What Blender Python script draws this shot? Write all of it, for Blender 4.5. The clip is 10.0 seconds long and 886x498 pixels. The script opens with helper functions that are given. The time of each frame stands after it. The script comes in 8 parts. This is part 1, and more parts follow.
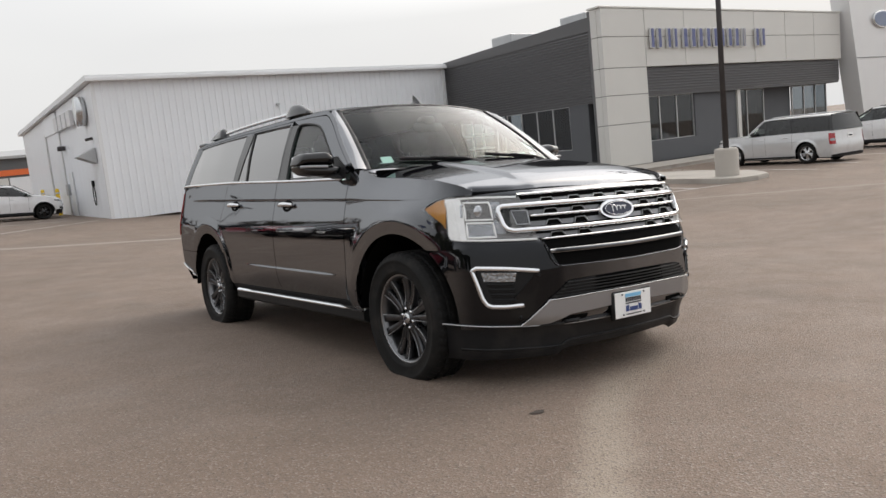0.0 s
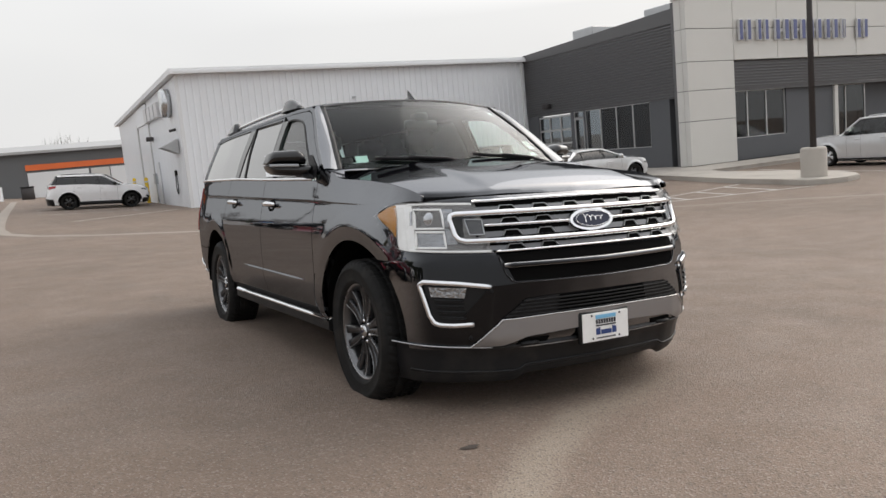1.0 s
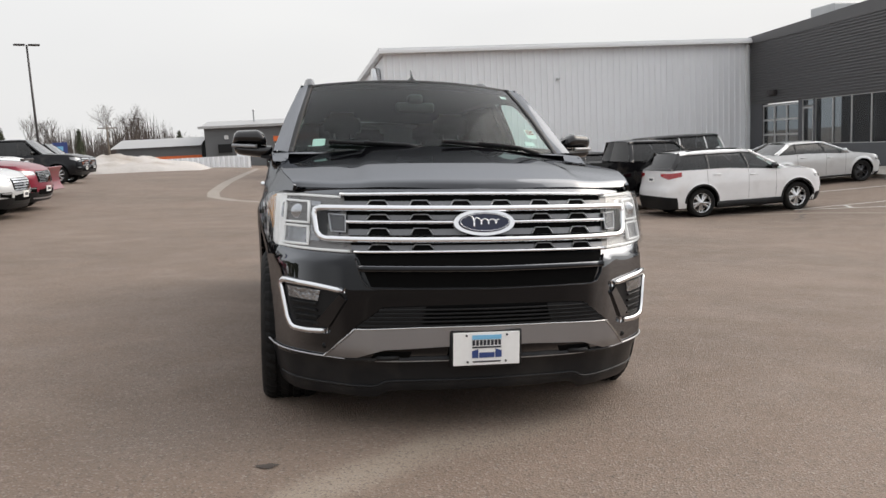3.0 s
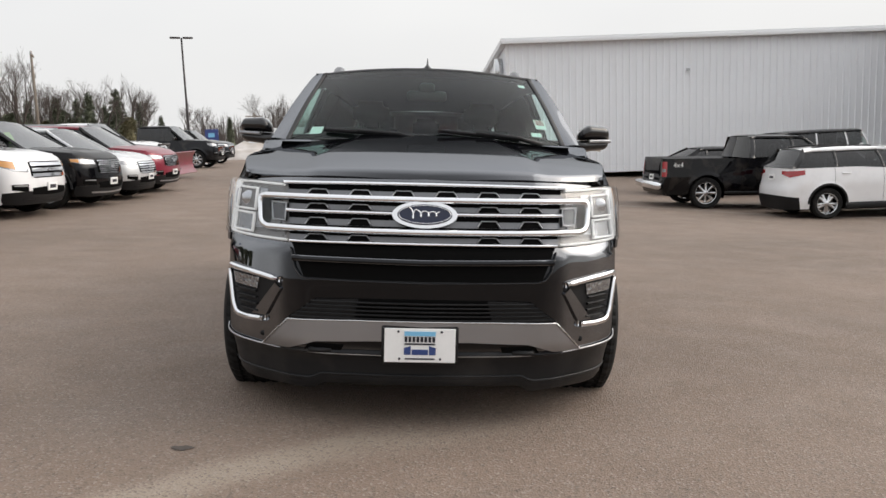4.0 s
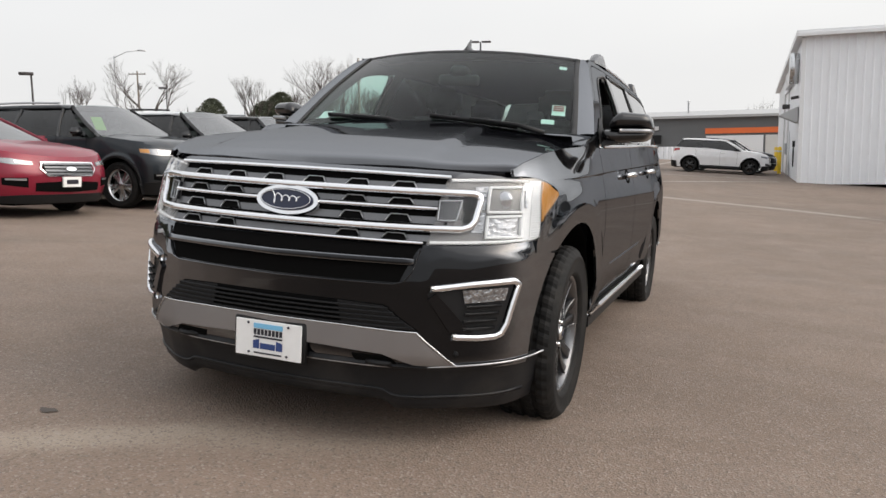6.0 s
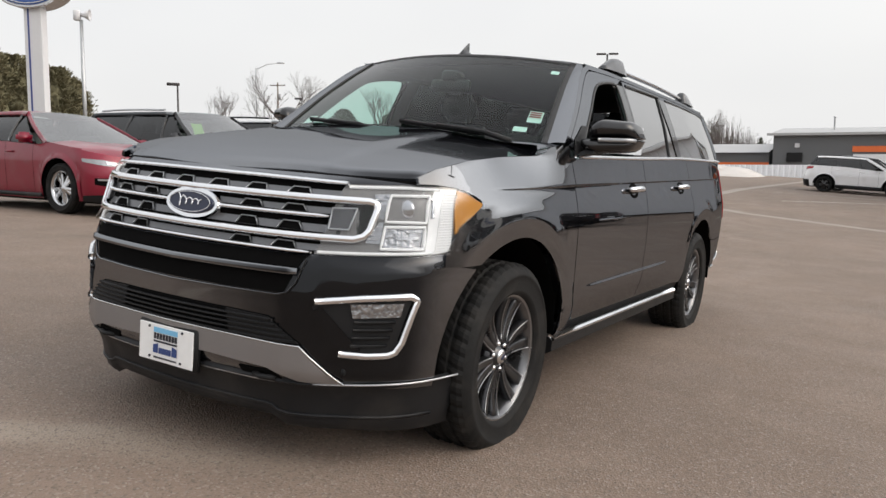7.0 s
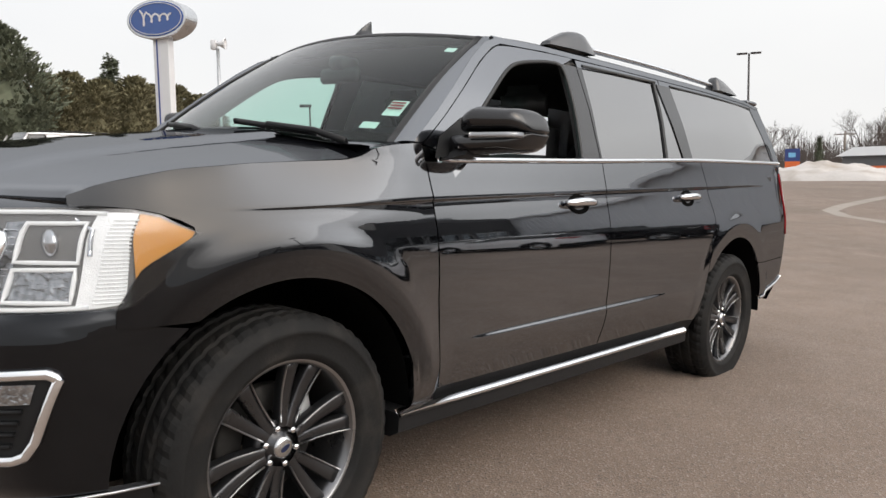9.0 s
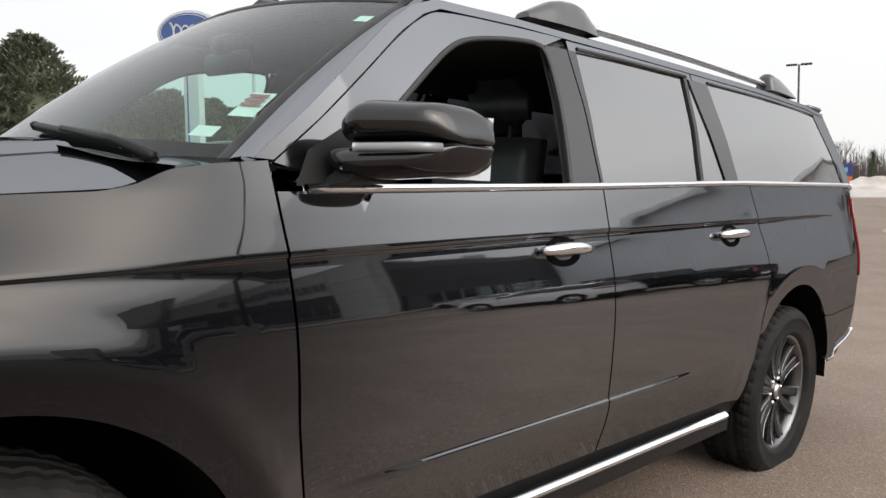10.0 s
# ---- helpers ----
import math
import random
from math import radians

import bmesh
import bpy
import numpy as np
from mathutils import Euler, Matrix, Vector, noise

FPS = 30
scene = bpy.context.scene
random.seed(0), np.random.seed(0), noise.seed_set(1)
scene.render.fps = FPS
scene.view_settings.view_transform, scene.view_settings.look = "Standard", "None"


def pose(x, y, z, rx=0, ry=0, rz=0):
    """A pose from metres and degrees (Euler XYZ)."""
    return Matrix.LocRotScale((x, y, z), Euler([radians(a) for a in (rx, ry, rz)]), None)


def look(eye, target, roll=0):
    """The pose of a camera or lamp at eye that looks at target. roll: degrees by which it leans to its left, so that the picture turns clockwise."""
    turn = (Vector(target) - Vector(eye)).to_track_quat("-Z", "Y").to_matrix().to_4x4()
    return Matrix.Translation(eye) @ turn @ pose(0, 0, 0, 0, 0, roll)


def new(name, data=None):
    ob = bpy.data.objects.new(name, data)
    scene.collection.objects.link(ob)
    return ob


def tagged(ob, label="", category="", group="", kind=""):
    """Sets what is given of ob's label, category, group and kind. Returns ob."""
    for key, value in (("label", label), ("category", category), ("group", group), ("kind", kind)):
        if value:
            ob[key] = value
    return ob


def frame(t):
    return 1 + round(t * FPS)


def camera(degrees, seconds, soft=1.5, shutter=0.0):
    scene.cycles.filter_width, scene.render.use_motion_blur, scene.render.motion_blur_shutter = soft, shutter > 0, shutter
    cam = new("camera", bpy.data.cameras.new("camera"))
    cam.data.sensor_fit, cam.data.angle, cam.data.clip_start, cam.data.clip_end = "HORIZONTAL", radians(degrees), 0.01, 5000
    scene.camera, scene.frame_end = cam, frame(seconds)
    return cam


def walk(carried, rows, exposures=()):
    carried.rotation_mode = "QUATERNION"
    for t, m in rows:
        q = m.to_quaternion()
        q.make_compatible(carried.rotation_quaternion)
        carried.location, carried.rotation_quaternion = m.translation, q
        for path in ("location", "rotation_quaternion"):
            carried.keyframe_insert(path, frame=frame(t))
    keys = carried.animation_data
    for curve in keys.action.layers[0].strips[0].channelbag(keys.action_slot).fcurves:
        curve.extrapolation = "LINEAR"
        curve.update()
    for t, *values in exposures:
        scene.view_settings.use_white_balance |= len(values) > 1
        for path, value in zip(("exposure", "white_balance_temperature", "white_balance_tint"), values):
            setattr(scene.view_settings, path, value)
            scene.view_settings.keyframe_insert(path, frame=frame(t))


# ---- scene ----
import math
cam = camera(60.0, 10.0)
PATH = [
    (0, (-3.258, -3.884, 1.529), (-2.138, -2.249, 1.263), -6.0),
    (0.5, (-2.872, -3.944, 1.517), (-1.842, -2.249, 1.255), -6.0),
    (1, (-2.454, -3.939, 1.497), (-1.527, -2.186, 1.237), -5.3),
    (1.5, (-2.037, -4.003, 1.475), (-1.225, -2.194, 1.216), -4.6),
    (2, (-1.609, -4.035, 1.45), (-0.929, -2.172, 1.191), -4.1),
    (2.5, (-1.181, -4.101, 1.424), (-0.649, -2.19, 1.165), -3.6),
    (4, (0.077, -4.071, 1.362), (0.104, -2.089, 1.092), -2.1),
    (4.5, (0.516, -3.956, 1.317), (0.356, -1.981, 1.044), -1.9),
    (5, (0.959, -3.826, 1.29), (0.603, -1.877, 1.02), -1.7),
    (6.5, (2.03, -3.126, 1.22), (1.141, -1.349, 0.991), -0.1),
    (7, (2.361, -2.848, 1.211), (1.335, -1.144, 0.998), 0.5),
    (7.5, (2.669, -2.57, 1.185), (1.531, -0.937, 0.986), 0.6),
    (8, (2.818, -2.201, 1.181), (1.6, -0.627, 0.99), 0.2),
    (8.5, (2.858, -1.783, 1.192), (1.58, -0.256, 1.005), -0.4),
    (9, (2.771, -1.321, 1.191), (1.444, 0.165, 1.015), -1.0),
    (9.5, (2.579, -0.798, 1.212), (1.218, 0.658, 1.045), -1.0),
    (10, (2.309, -0.265, 1.248), (0.903, 1.15, 1.108), -0.7),
]
walk(cam, [(t, look(eye, target, roll)) for t, eye, target, roll in PATH], [(0, -0.1), (5, 0.0), (9, 0.1), (10, 0.18)])

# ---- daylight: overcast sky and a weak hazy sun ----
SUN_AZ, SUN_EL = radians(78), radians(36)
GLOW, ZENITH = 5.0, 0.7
world = bpy.data.worlds.new("overcast_sky")
scene.world = world
world.use_nodes = True
wn, wl = world.node_tree.nodes, world.node_tree.links
wn.clear()
w_out = wn.new("ShaderNodeOutputWorld")
w_bg = wn.new("ShaderNodeBackground")
w_sky = wn.new("ShaderNodeTexSky")
w_sky.sky_type, w_sky.sun_disc = "NISHITA", False
w_sky.sun_elevation, w_sky.sun_rotation = SUN_EL, SUN_AZ
w_sky.air_density, w_sky.dust_density = 1.0, 6.0
w_tc = wn.new("ShaderNodeTexCoord")
w_map = wn.new("ShaderNodeMapping")
w_map.inputs["Scale"].default_value = (1.0, 1.0, 2.6)
w_noise = wn.new("ShaderNodeTexNoise")
w_noise.inputs["Scale"].default_value = 1.6
w_noise.inputs["Detail"].default_value = 3
w_ramp = wn.new("ShaderNodeValToRGB")
w_ramp.color_ramp.elements[0].position, w_ramp.color_ramp.elements[0].color = 0.3, (7.6, 7.6, 7.65, 1)
w_ramp.color_ramp.elements[1].position, w_ramp.color_ramp.elements[1].color = 0.75, (8.5, 8.45, 8.35, 1)
w_mix = wn.new("ShaderNodeMixRGB")
w_bg.inputs["Strength"].default_value = 0.113


def w_math(op, a, b):
    n = wn.new("ShaderNodeMath")
    n.operation = op
    for i, v in enumerate((a, b)):
        if isinstance(v, float):
            n.inputs[i].default_value = v
        else:
            wl.new(v, n.inputs[i])
    return n.outputs[0]


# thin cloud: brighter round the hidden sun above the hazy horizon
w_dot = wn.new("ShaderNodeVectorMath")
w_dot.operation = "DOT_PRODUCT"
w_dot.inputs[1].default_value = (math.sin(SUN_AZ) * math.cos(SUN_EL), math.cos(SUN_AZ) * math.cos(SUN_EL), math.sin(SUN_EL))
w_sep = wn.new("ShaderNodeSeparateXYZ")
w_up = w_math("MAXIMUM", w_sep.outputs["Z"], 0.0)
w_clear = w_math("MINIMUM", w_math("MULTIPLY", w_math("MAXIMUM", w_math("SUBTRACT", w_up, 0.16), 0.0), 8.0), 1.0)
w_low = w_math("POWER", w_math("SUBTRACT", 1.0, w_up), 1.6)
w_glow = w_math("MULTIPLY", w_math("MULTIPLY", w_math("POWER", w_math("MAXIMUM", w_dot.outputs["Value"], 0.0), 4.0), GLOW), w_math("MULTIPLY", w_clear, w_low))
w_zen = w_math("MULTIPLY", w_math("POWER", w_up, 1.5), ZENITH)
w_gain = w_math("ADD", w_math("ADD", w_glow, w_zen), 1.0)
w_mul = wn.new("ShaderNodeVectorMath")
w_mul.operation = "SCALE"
wl.new(w_tc.outputs["Generated"], w_map.inputs["Vector"])
wl.new(w_tc.outputs["Generated"], w_dot.inputs[0])
wl.new(w_tc.outputs["Generated"], w_sep.inputs["Vector"])
wl.new(w_map.outputs["Vector"], w_noise.inputs["Vector"])
wl.new(w_noise.outputs["Fac"], w_ramp.inputs["Fac"])
wl.new(w_sky.outputs["Color"], w_mix.inputs[1])
wl.new(w_ramp.outputs["Color"], w_mix.inputs[2])
wl.new(w_math("SUBTRACT", 0.93, w_math("MULTIPLY", w_up, 0.25)), w_mix.inputs[0])
wl.new(w_mix.outputs["Color"], w_mul.inputs[0])
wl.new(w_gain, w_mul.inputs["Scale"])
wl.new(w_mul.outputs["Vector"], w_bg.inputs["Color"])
wl.new(w_bg.outputs["Background"], w_out.inputs["Surface"])

sun = new("sun", bpy.data.lights.new("sun", "SUN"))
sun.data.energy, sun.data.angle, sun.data.color = 0.7, radians(60), (1.0, 0.97, 0.93)
sun.matrix_world = look((0, 0, 0), (-math.sin(SUN_AZ) * math.cos(SUN_EL), -math.cos(SUN_AZ) * math.cos(SUN_EL), -math.sin(SUN_EL)))
# ---- materials ----
def nodes_of(name):
    m = bpy.data.materials.new(name)
    m.use_nodes = True
    return m, m.node_tree.nodes, m.node_tree.links, m.node_tree.nodes["Principled BSDF"]


def pbr(name, color, rough=0.5, metal=0.0, spread=0.12, fine=60.0, coarse=1.2, bump=0.0, coat=0.0, rough_spread=0.08, piece=0.0, dirt=None):
    """A surface whose colour and gloss vary at two sizes; fine and coarse are noise scales per metre."""
    m, n, l, b = nodes_of(name)
    tc = n.new("ShaderNodeTexCoord")
    out = []
    for sc, det in ((fine, 3), (coarse, 4)):
        t = n.new("ShaderNodeTexNoise")
        t.inputs["Scale"].default_value, t.inputs["Detail"].default_value = sc, det
        l.new(tc.outputs["Object"], t.inputs["Vector"])
        out.append(t)
    add = n.new("ShaderNodeMath")
    add.operation = "ADD"
    l.new(out[0].outputs["Fac"], add.inputs[0])
    l.new(out[1].outputs["Fac"], add.inputs[1])
    last = add.outputs[0]
    if piece:
        info = n.new("ShaderNodeObjectInfo")
        pm = n.new("ShaderNodeMath")
        pm.operation, pm.inputs[1].default_value, pm.inputs[2].default_value = "MULTIPLY_ADD", piece, -piece / 2
        l.new(info.outputs["Random"], pm.inputs[0])
        pa = n.new("ShaderNodeMath")
        pa.operation = "ADD"
        l.new(last, pa.inputs[0])
        l.new(pm.outputs[0], pa.inputs[1])
        last = pa.outputs[0]
    ramp = n.new("ShaderNodeMapRange")
    ramp.inputs["From Min"].default_value, ramp.inputs["From Max"].default_value = 0.55, 1.45
    ramp.inputs["To Min"].default_value, ramp.inputs["To Max"].default_value = 1 - spread, 1 + spread
    l.new(last, ramp.inputs["Value"])
    mul = n.new("ShaderNodeVectorMath")
    mul.operation = "SCALE"
    mul.inputs[0].default_value = color
    l.new(ramp.outputs["Result"], mul.inputs["Scale"])
    col = mul.outputs["Vector"]
    if dirt:
        dn = n.new("ShaderNodeTexNoise")
        dn.inputs["Scale"].default_value, dn.inputs["Detail"].default_value = dirt[1], 6
        l.new(tc.outputs["Object"], dn.inputs["Vector"])
        dr = n.new("ShaderNodeMapRange")
        dr.inputs["From Min"].default_value, dr.inputs["From Max"].default_value = 0.5, 0.75
        dr.inputs["To Max"].default_value = dirt[2]
        l.new(dn.outputs["Fac"], dr.inputs["Value"])
        mx = n.new("ShaderNodeMixRGB")
        l.new(dr.outputs["Result"], mx.inputs[0])
        l.new(col, mx.inputs[1])
        mx.inputs[2].default_value = (*dirt[0], 1)
        col = mx.outputs["Color"]
    l.new(col, b.inputs["Base Color"])
    rr = n.new("ShaderNodeMapRange")
    rr.inputs["To Min"].default_value, rr.inputs["To Max"].default_value = max(0.0, rough - rough_spread), min(1.0, rough + rough_spread)
    l.new(out[1].outputs["Fac"], rr.inputs["Value"])
    l.new(rr.outputs["Result"], b.inputs["Roughness"])
    b.inputs["Metallic"].default_value = metal
    b.inputs["Coat Weight"].default_value = coat
    b.inputs["Coat Roughness"].default_value = 0.03
    if bump:
        bp = n.new("ShaderNodeBump")
        bp.inputs["Strength"].default_value, bp.inputs["Distance"].default_value = 1.0, bump
        l.new(out[0].outputs["Fac"], bp.inputs["Height"])
        l.new(bp.outputs["Normal"], b.inputs["Normal"])
    return m


def glass(name, tint, gloss=0.0, base=0.045, clear=1.0, power=5.0):
    """Thin glazing: tinted see-through with mirror gloss that rises at grazing angles."""
    m, n, l, b = nodes_of(name)
    n.remove(b)
    tr, gl, mix, lw = n.new("ShaderNodeBsdfTransparent"), n.new("ShaderNodeBsdfGlossy"), n.new("ShaderNodeMixShader"), n.new("ShaderNodeLayerWeight")
    tr.inputs["Color"].default_value = (*[c * clear for c in tint], 1)
    gl.inputs["Roughness"].default_value = gloss
    lw.inputs["Blend"].default_value = 0.5
    pw, ml = n.new("ShaderNodeMath"), n.new("ShaderNodeMath")
    pw.operation, pw.inputs[1].default_value = "POWER", power
    ml.operation, ml.inputs[1].default_value, ml.inputs[2].default_value = "MULTIPLY_ADD", 1.0 - base, base
    l.new(lw.outputs["Facing"], pw.inputs[0])
    l.new(pw.outputs[0], ml.inputs[0])
    l.new(ml.outputs[0], mix.inputs[0])
    l.new(tr.outputs[0], mix.inputs[1])
    l.new(gl.outputs[0], mix.inputs[2])
    l.new(mix.outputs[0], n["Material Output"].inputs["Surface"])
    return m


M = {
    "white_steel": pbr("white_steel", (0.84, 0.86, 0.89), 0.45, 0.0, 0.06, 40, 0.35, coat=0.1, piece=0.12, dirt=((0.45, 0.43, 0.4), 0.5, 0.12)),
    "white_trim": pbr("white_trim", (0.76, 0.77, 0.78), 0.4, 0.0, 0.05, 30, 0.4),
    "roof_metal": pbr("roof_metal", (0.4, 0.4, 0.4), 0.4, 0.3, 0.08, 20, 0.5),
    "grey_siding": pbr("grey_siding", (0.13, 0.13, 0.134), 0.5, 0.2, 0.08, 60, 0.5),
    "grey_block": pbr("grey_block", (0.1, 0.104, 0.112), 0.75, 0.0, 0.1, 120, 0.8, bump=0.003),
    "grey_cap": pbr("grey_cap", (0.12, 0.12, 0.123), 0.5, 0.2, 0.05, 30, 0.5),
    "panel_light": pbr("panel_light", (0.62, 0.61, 0.58), 0.42, 0.1, 0.04, 20, 0.6, piece=0.15),
    "panel_tower": pbr("panel_tower", (0.72, 0.72, 0.72), 0.35, 0.1, 0.04, 20, 0.6, piece=0.1),
    "sign_blue": pbr("sign_blue", (0.035, 0.06, 0.22), 0.35, 0.0, 0.08, 20, 1),
    "sign_white": pbr("sign_white", (0.6, 0.6, 0.61), 0.35, 0.0, 0.05, 20, 1),
    "win_frame": pbr("win_frame", (0.6, 0.6, 0.6), 0.35, 0.6, 0.05, 40, 1),
    # near-black that carries the shade of unlit rooms and the recess
    "interior_shade": pbr("interior_shade", (0.03, 0.032, 0.036), 0.9, 0.0, 0.3, 3, 0.8),
    "store_glass": glass("store_glass", (0.42, 0.45, 0.47), 0.01, 0.07),
    "concrete": pbr("concrete", (0.42, 0.39, 0.35), 0.85, 0.0, 0.12, 90, 0.9, bump=0.002, dirt=((0.22, 0.19, 0.16), 1.1, 0.4)),
    "kerb_concrete": pbr("kerb_concrete", (0.3, 0.265, 0.23), 0.85, 0.0, 0.15, 90, 1.5, bump=0.003, dirt=((0.2, 0.17, 0.14), 2.0, 0.5)),
    "paint_line": pbr("paint_line", (0.55, 0.53, 0.5), 0.7, 0.0, 0.15, 60, 2, dirt=((0.22, 0.19, 0.17), 7, 0.7)),
    "yellow_steel": pbr("yellow_steel", (0.75, 0.5, 0.02), 0.45, 0.0, 0.1, 30, 2),
    "dark_pole": pbr("dark_pole", (0.05, 0.045, 0.045), 0.5, 0.3, 0.1, 30, 2),
    "galv": pbr("galv", (0.45, 0.46, 0.47), 0.45, 0.7, 0.1, 30, 2),
    "wood_pole": pbr("wood_pole", (0.2, 0.17, 0.14), 0.9, 0.0, 0.2, 30, 2, bump=0.01),
    "orange": pbr("orange", (0.75, 0.16, 0.04), 0.5, 0.0, 0.08, 20, 0.6),
    "dark_grey_steel": pbr("dark_grey_steel", (0.13, 0.135, 0.14), 0.5, 0.1, 0.08, 30, 0.3),
    "snow": pbr("snow", (0.52, 0.49, 0.465), 0.8, 0.0, 0.14, 8, 0.3, bump=0.04, dirt=((0.3, 0.25, 0.2), 0.5, 0.9)),
    "black_plastic": pbr("black_plastic", (0.01, 0.0102, 0.011), 0.5, 0.0, 0.2, 300, 5, bump=0.0005),
    "gloss_black": pbr("gloss_black", (0.006, 0.006, 0.007), 0.12, 0.0, 0.1, 300, 5, coat=0.5),
    # for joints and linings, and for shade painted where openings would be
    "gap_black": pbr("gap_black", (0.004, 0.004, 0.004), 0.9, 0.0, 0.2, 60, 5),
    "rubber": pbr("rubber", (0.01, 0.01, 0.01), 0.7, 0.0, 0.25, 120, 6, bump=0.0008, dirt=((0.08, 0.07, 0.06), 9, 0.22)),
    "chrome": pbr("chrome", (0.82, 0.83, 0.85), 0.08, 1.0, 0.03, 200, 3, rough_spread=0.04),
    "satin_silver": pbr("satin_silver", (0.52, 0.53, 0.55), 0.33, 0.9, 0.05, 300, 3),
    "alloy": pbr("alloy", (0.6, 0.61, 0.62), 0.25, 1.0, 0.05, 100, 4),
    "steel_dark": pbr("steel_dark", (0.03, 0.028, 0.026), 0.6, 0.4, 0.3, 50, 6),
    "lamp_glass": glass("lamp_glass", (0.93, 0.94, 0.95), 0.02),
    "amber": pbr("amber", (0.52, 0.24, 0.055), 0.15, 0.0, 0.08, 200, 10, coat=0.8),
    "red_lens": pbr("red_lens", (0.35, 0.01, 0.015), 0.12, 0.0, 0.1, 150, 8, coat=0.8),
    "windshield": glass("windshield", (0.62, 0.82, 0.76), 0.0, 0.035),
    "clear_pane": glass("clear_pane", (0.78, 0.92, 0.87), 0.0, 0.1),
    "privacy_glass": glass("privacy_glass", (0.03, 0.031, 0.033), 0.0, 0.22, power=2.6),
    "leather": pbr("leather", (0.02, 0.02, 0.021), 0.45, 0.0, 0.25, 250, 6, bump=0.0008),
    "headliner": pbr("headliner", (0.1, 0.1, 0.1), 0.9, 0.0, 0.1, 200, 4),
    "paper_white": pbr("paper_white", (0.84, 0.84, 0.83), 0.6, 0.0, 0.04, 50, 3),
    "plate_blue": pbr("plate_blue", (0.03, 0.06, 0.2), 0.4, 0.0, 0.05, 50, 3),
    "plate_sky": pbr("plate_sky", (0.2, 0.5, 0.75), 0.4, 0.0, 0.05, 50, 3),
    "ink": pbr("ink", (0.02, 0.02, 0.03), 0.5, 0.0, 0.05, 50, 3),
    "sticker_green": pbr("sticker_green", (0.35, 0.8, 0.05), 0.5, 0.0, 0.05, 50, 3),
    "bark": pbr("bark", (0.07, 0.06, 0.052), 0.95, 0.0, 0.25, 20, 2),
    "twig": pbr("twig", (0.1, 0.083, 0.074), 0.95, 0.0, 0.25, 20, 0.3),
    "needle": pbr("needle", (0.115, 0.128, 0.085), 0.85, 0.0, 0.4, 4, 0.6),
    "needle_brown": pbr("needle_brown", (0.165, 0.15, 0.085), 0.85, 0.0, 0.4, 4, 0.6),
}


# ---- mesh helpers ----
def to_mesh(name, bm, material, smooth=True):
    me = bpy.data.meshes.new(name)
    bm.normal_update()
    bm.to_mesh(me)
    bm.free()
    for mt in (material if isinstance(material, (list, tuple)) else [material]):
        me.materials.append(mt)
    if smooth is True:
        for p in me.polygons:
            p.use_smooth = True
    return me


def part(name, bm, material, parent, label="", smooth=True, m=None):
    ob = new(name, to_mesh(name, bm, material, smooth))
    ob.parent = parent
    if m is not None:
        ob.matrix_local = m
    if label:
        tagged(ob, label)
    return ob


def thing(name, label, category, group="", kind="", m=None):
    ob = new(name)
    ob.empty_display_size = 0.2
    if m is not None:
        ob.matrix_world = m
    return tagged(ob, label, category, group, kind)


def block(bm, x0, x1, y0, y1, z0, z1, bevel=0.0):
    vs = bmesh.ops.create_cube(bm, size=1.0, matrix=Matrix.Translation(((x0 + x1) / 2, (y0 + y1) / 2, (z0 + z1) / 2)) @ Matrix.Diagonal((x1 - x0, y1 - y0, z1 - z0, 1)))["verts"]
    if bevel:
        es = list({e for v in vs for e in v.link_edges})
        bmesh.ops.bevel(bm, geom=es, offset=bevel, segments=1, affect="EDGES")
    return vs


def box(x0, x1, y0, y1, z0, z1, bevel=0.0):
    bm = bmesh.new()
    block(bm, x0, x1, y0, y1, z0, z1, bevel)
    return bm


def tube(bm, pts, radius, sides=8, cap=True):
    """A round bar along points; radius is one number or one for each point."""
    pts = [Vector(p) for p in pts]
    rad = radius if isinstance(radius, (list, tuple)) else [radius] * len(pts)
    rings = []
    ref = None
    for i, p in enumerate(pts):
        d = (pts[min(i + 1, len(pts) - 1)] - pts[max(i - 1, 0)]).normalized()
        if ref is None:
            ref = Vector((0, 0, 1)) if abs(d.z) < 0.9 else Vector((1, 0, 0))
        a = (ref - d * ref.dot(d)).normalized()
        b = d.cross(a)
        ref = a
        rings.append([bm.verts.new(p + (a * math.cos(2 * math.pi * k / sides) + b * math.sin(2 * math.pi * k / sides)) * rad[i]) for k in range(sides)])
    for r0, r1 in zip(rings, rings[1:]):
        for k in range(sides):
            bm.faces.new((r0[k], r0[(k + 1) % sides], r1[(k + 1) % sides], r1[k]))
    if cap:
        bm.faces.new(rings[0][::-1])
        bm.faces.new(rings[-1])
    return rings


def lathe(profile, segs=32, axis="x"):
    """Turns (radius, along) points round an axis."""
    bm = bmesh.new()
    rings = []
    for k in range(segs):
        a = 2 * math.pi * k / segs
        row = []
        for r, s in profile:
            c, d = r * math.cos(a), r * math.sin(a)
            row.append(bm.verts.new((s, c, d) if axis == "x" else (c, d, s)))
        rings.append(row)
    for k in range(segs):
        r0, r1 = rings[k], rings[(k + 1) % segs]
        for i in range(len(profile) - 1):
            bm.faces.new((r0[i], r1[i], r1[i + 1], r0[i + 1]))
    bmesh.ops.remove_doubles(bm, verts=bm.verts, dist=1e-5)
    bmesh.ops.recalc_face_normals(bm, faces=bm.faces)
    return bm


def grid(bm, rows):
    """Faces over a grid of points."""
    vs = [[bm.verts.new(p) for p in row] for row in rows]
    for a, b in zip(vs, vs[1:]):
        for i in range(len(a) - 1):
            bm.faces.new((a[i], a[i + 1], b[i + 1], b[i]))
    return vs


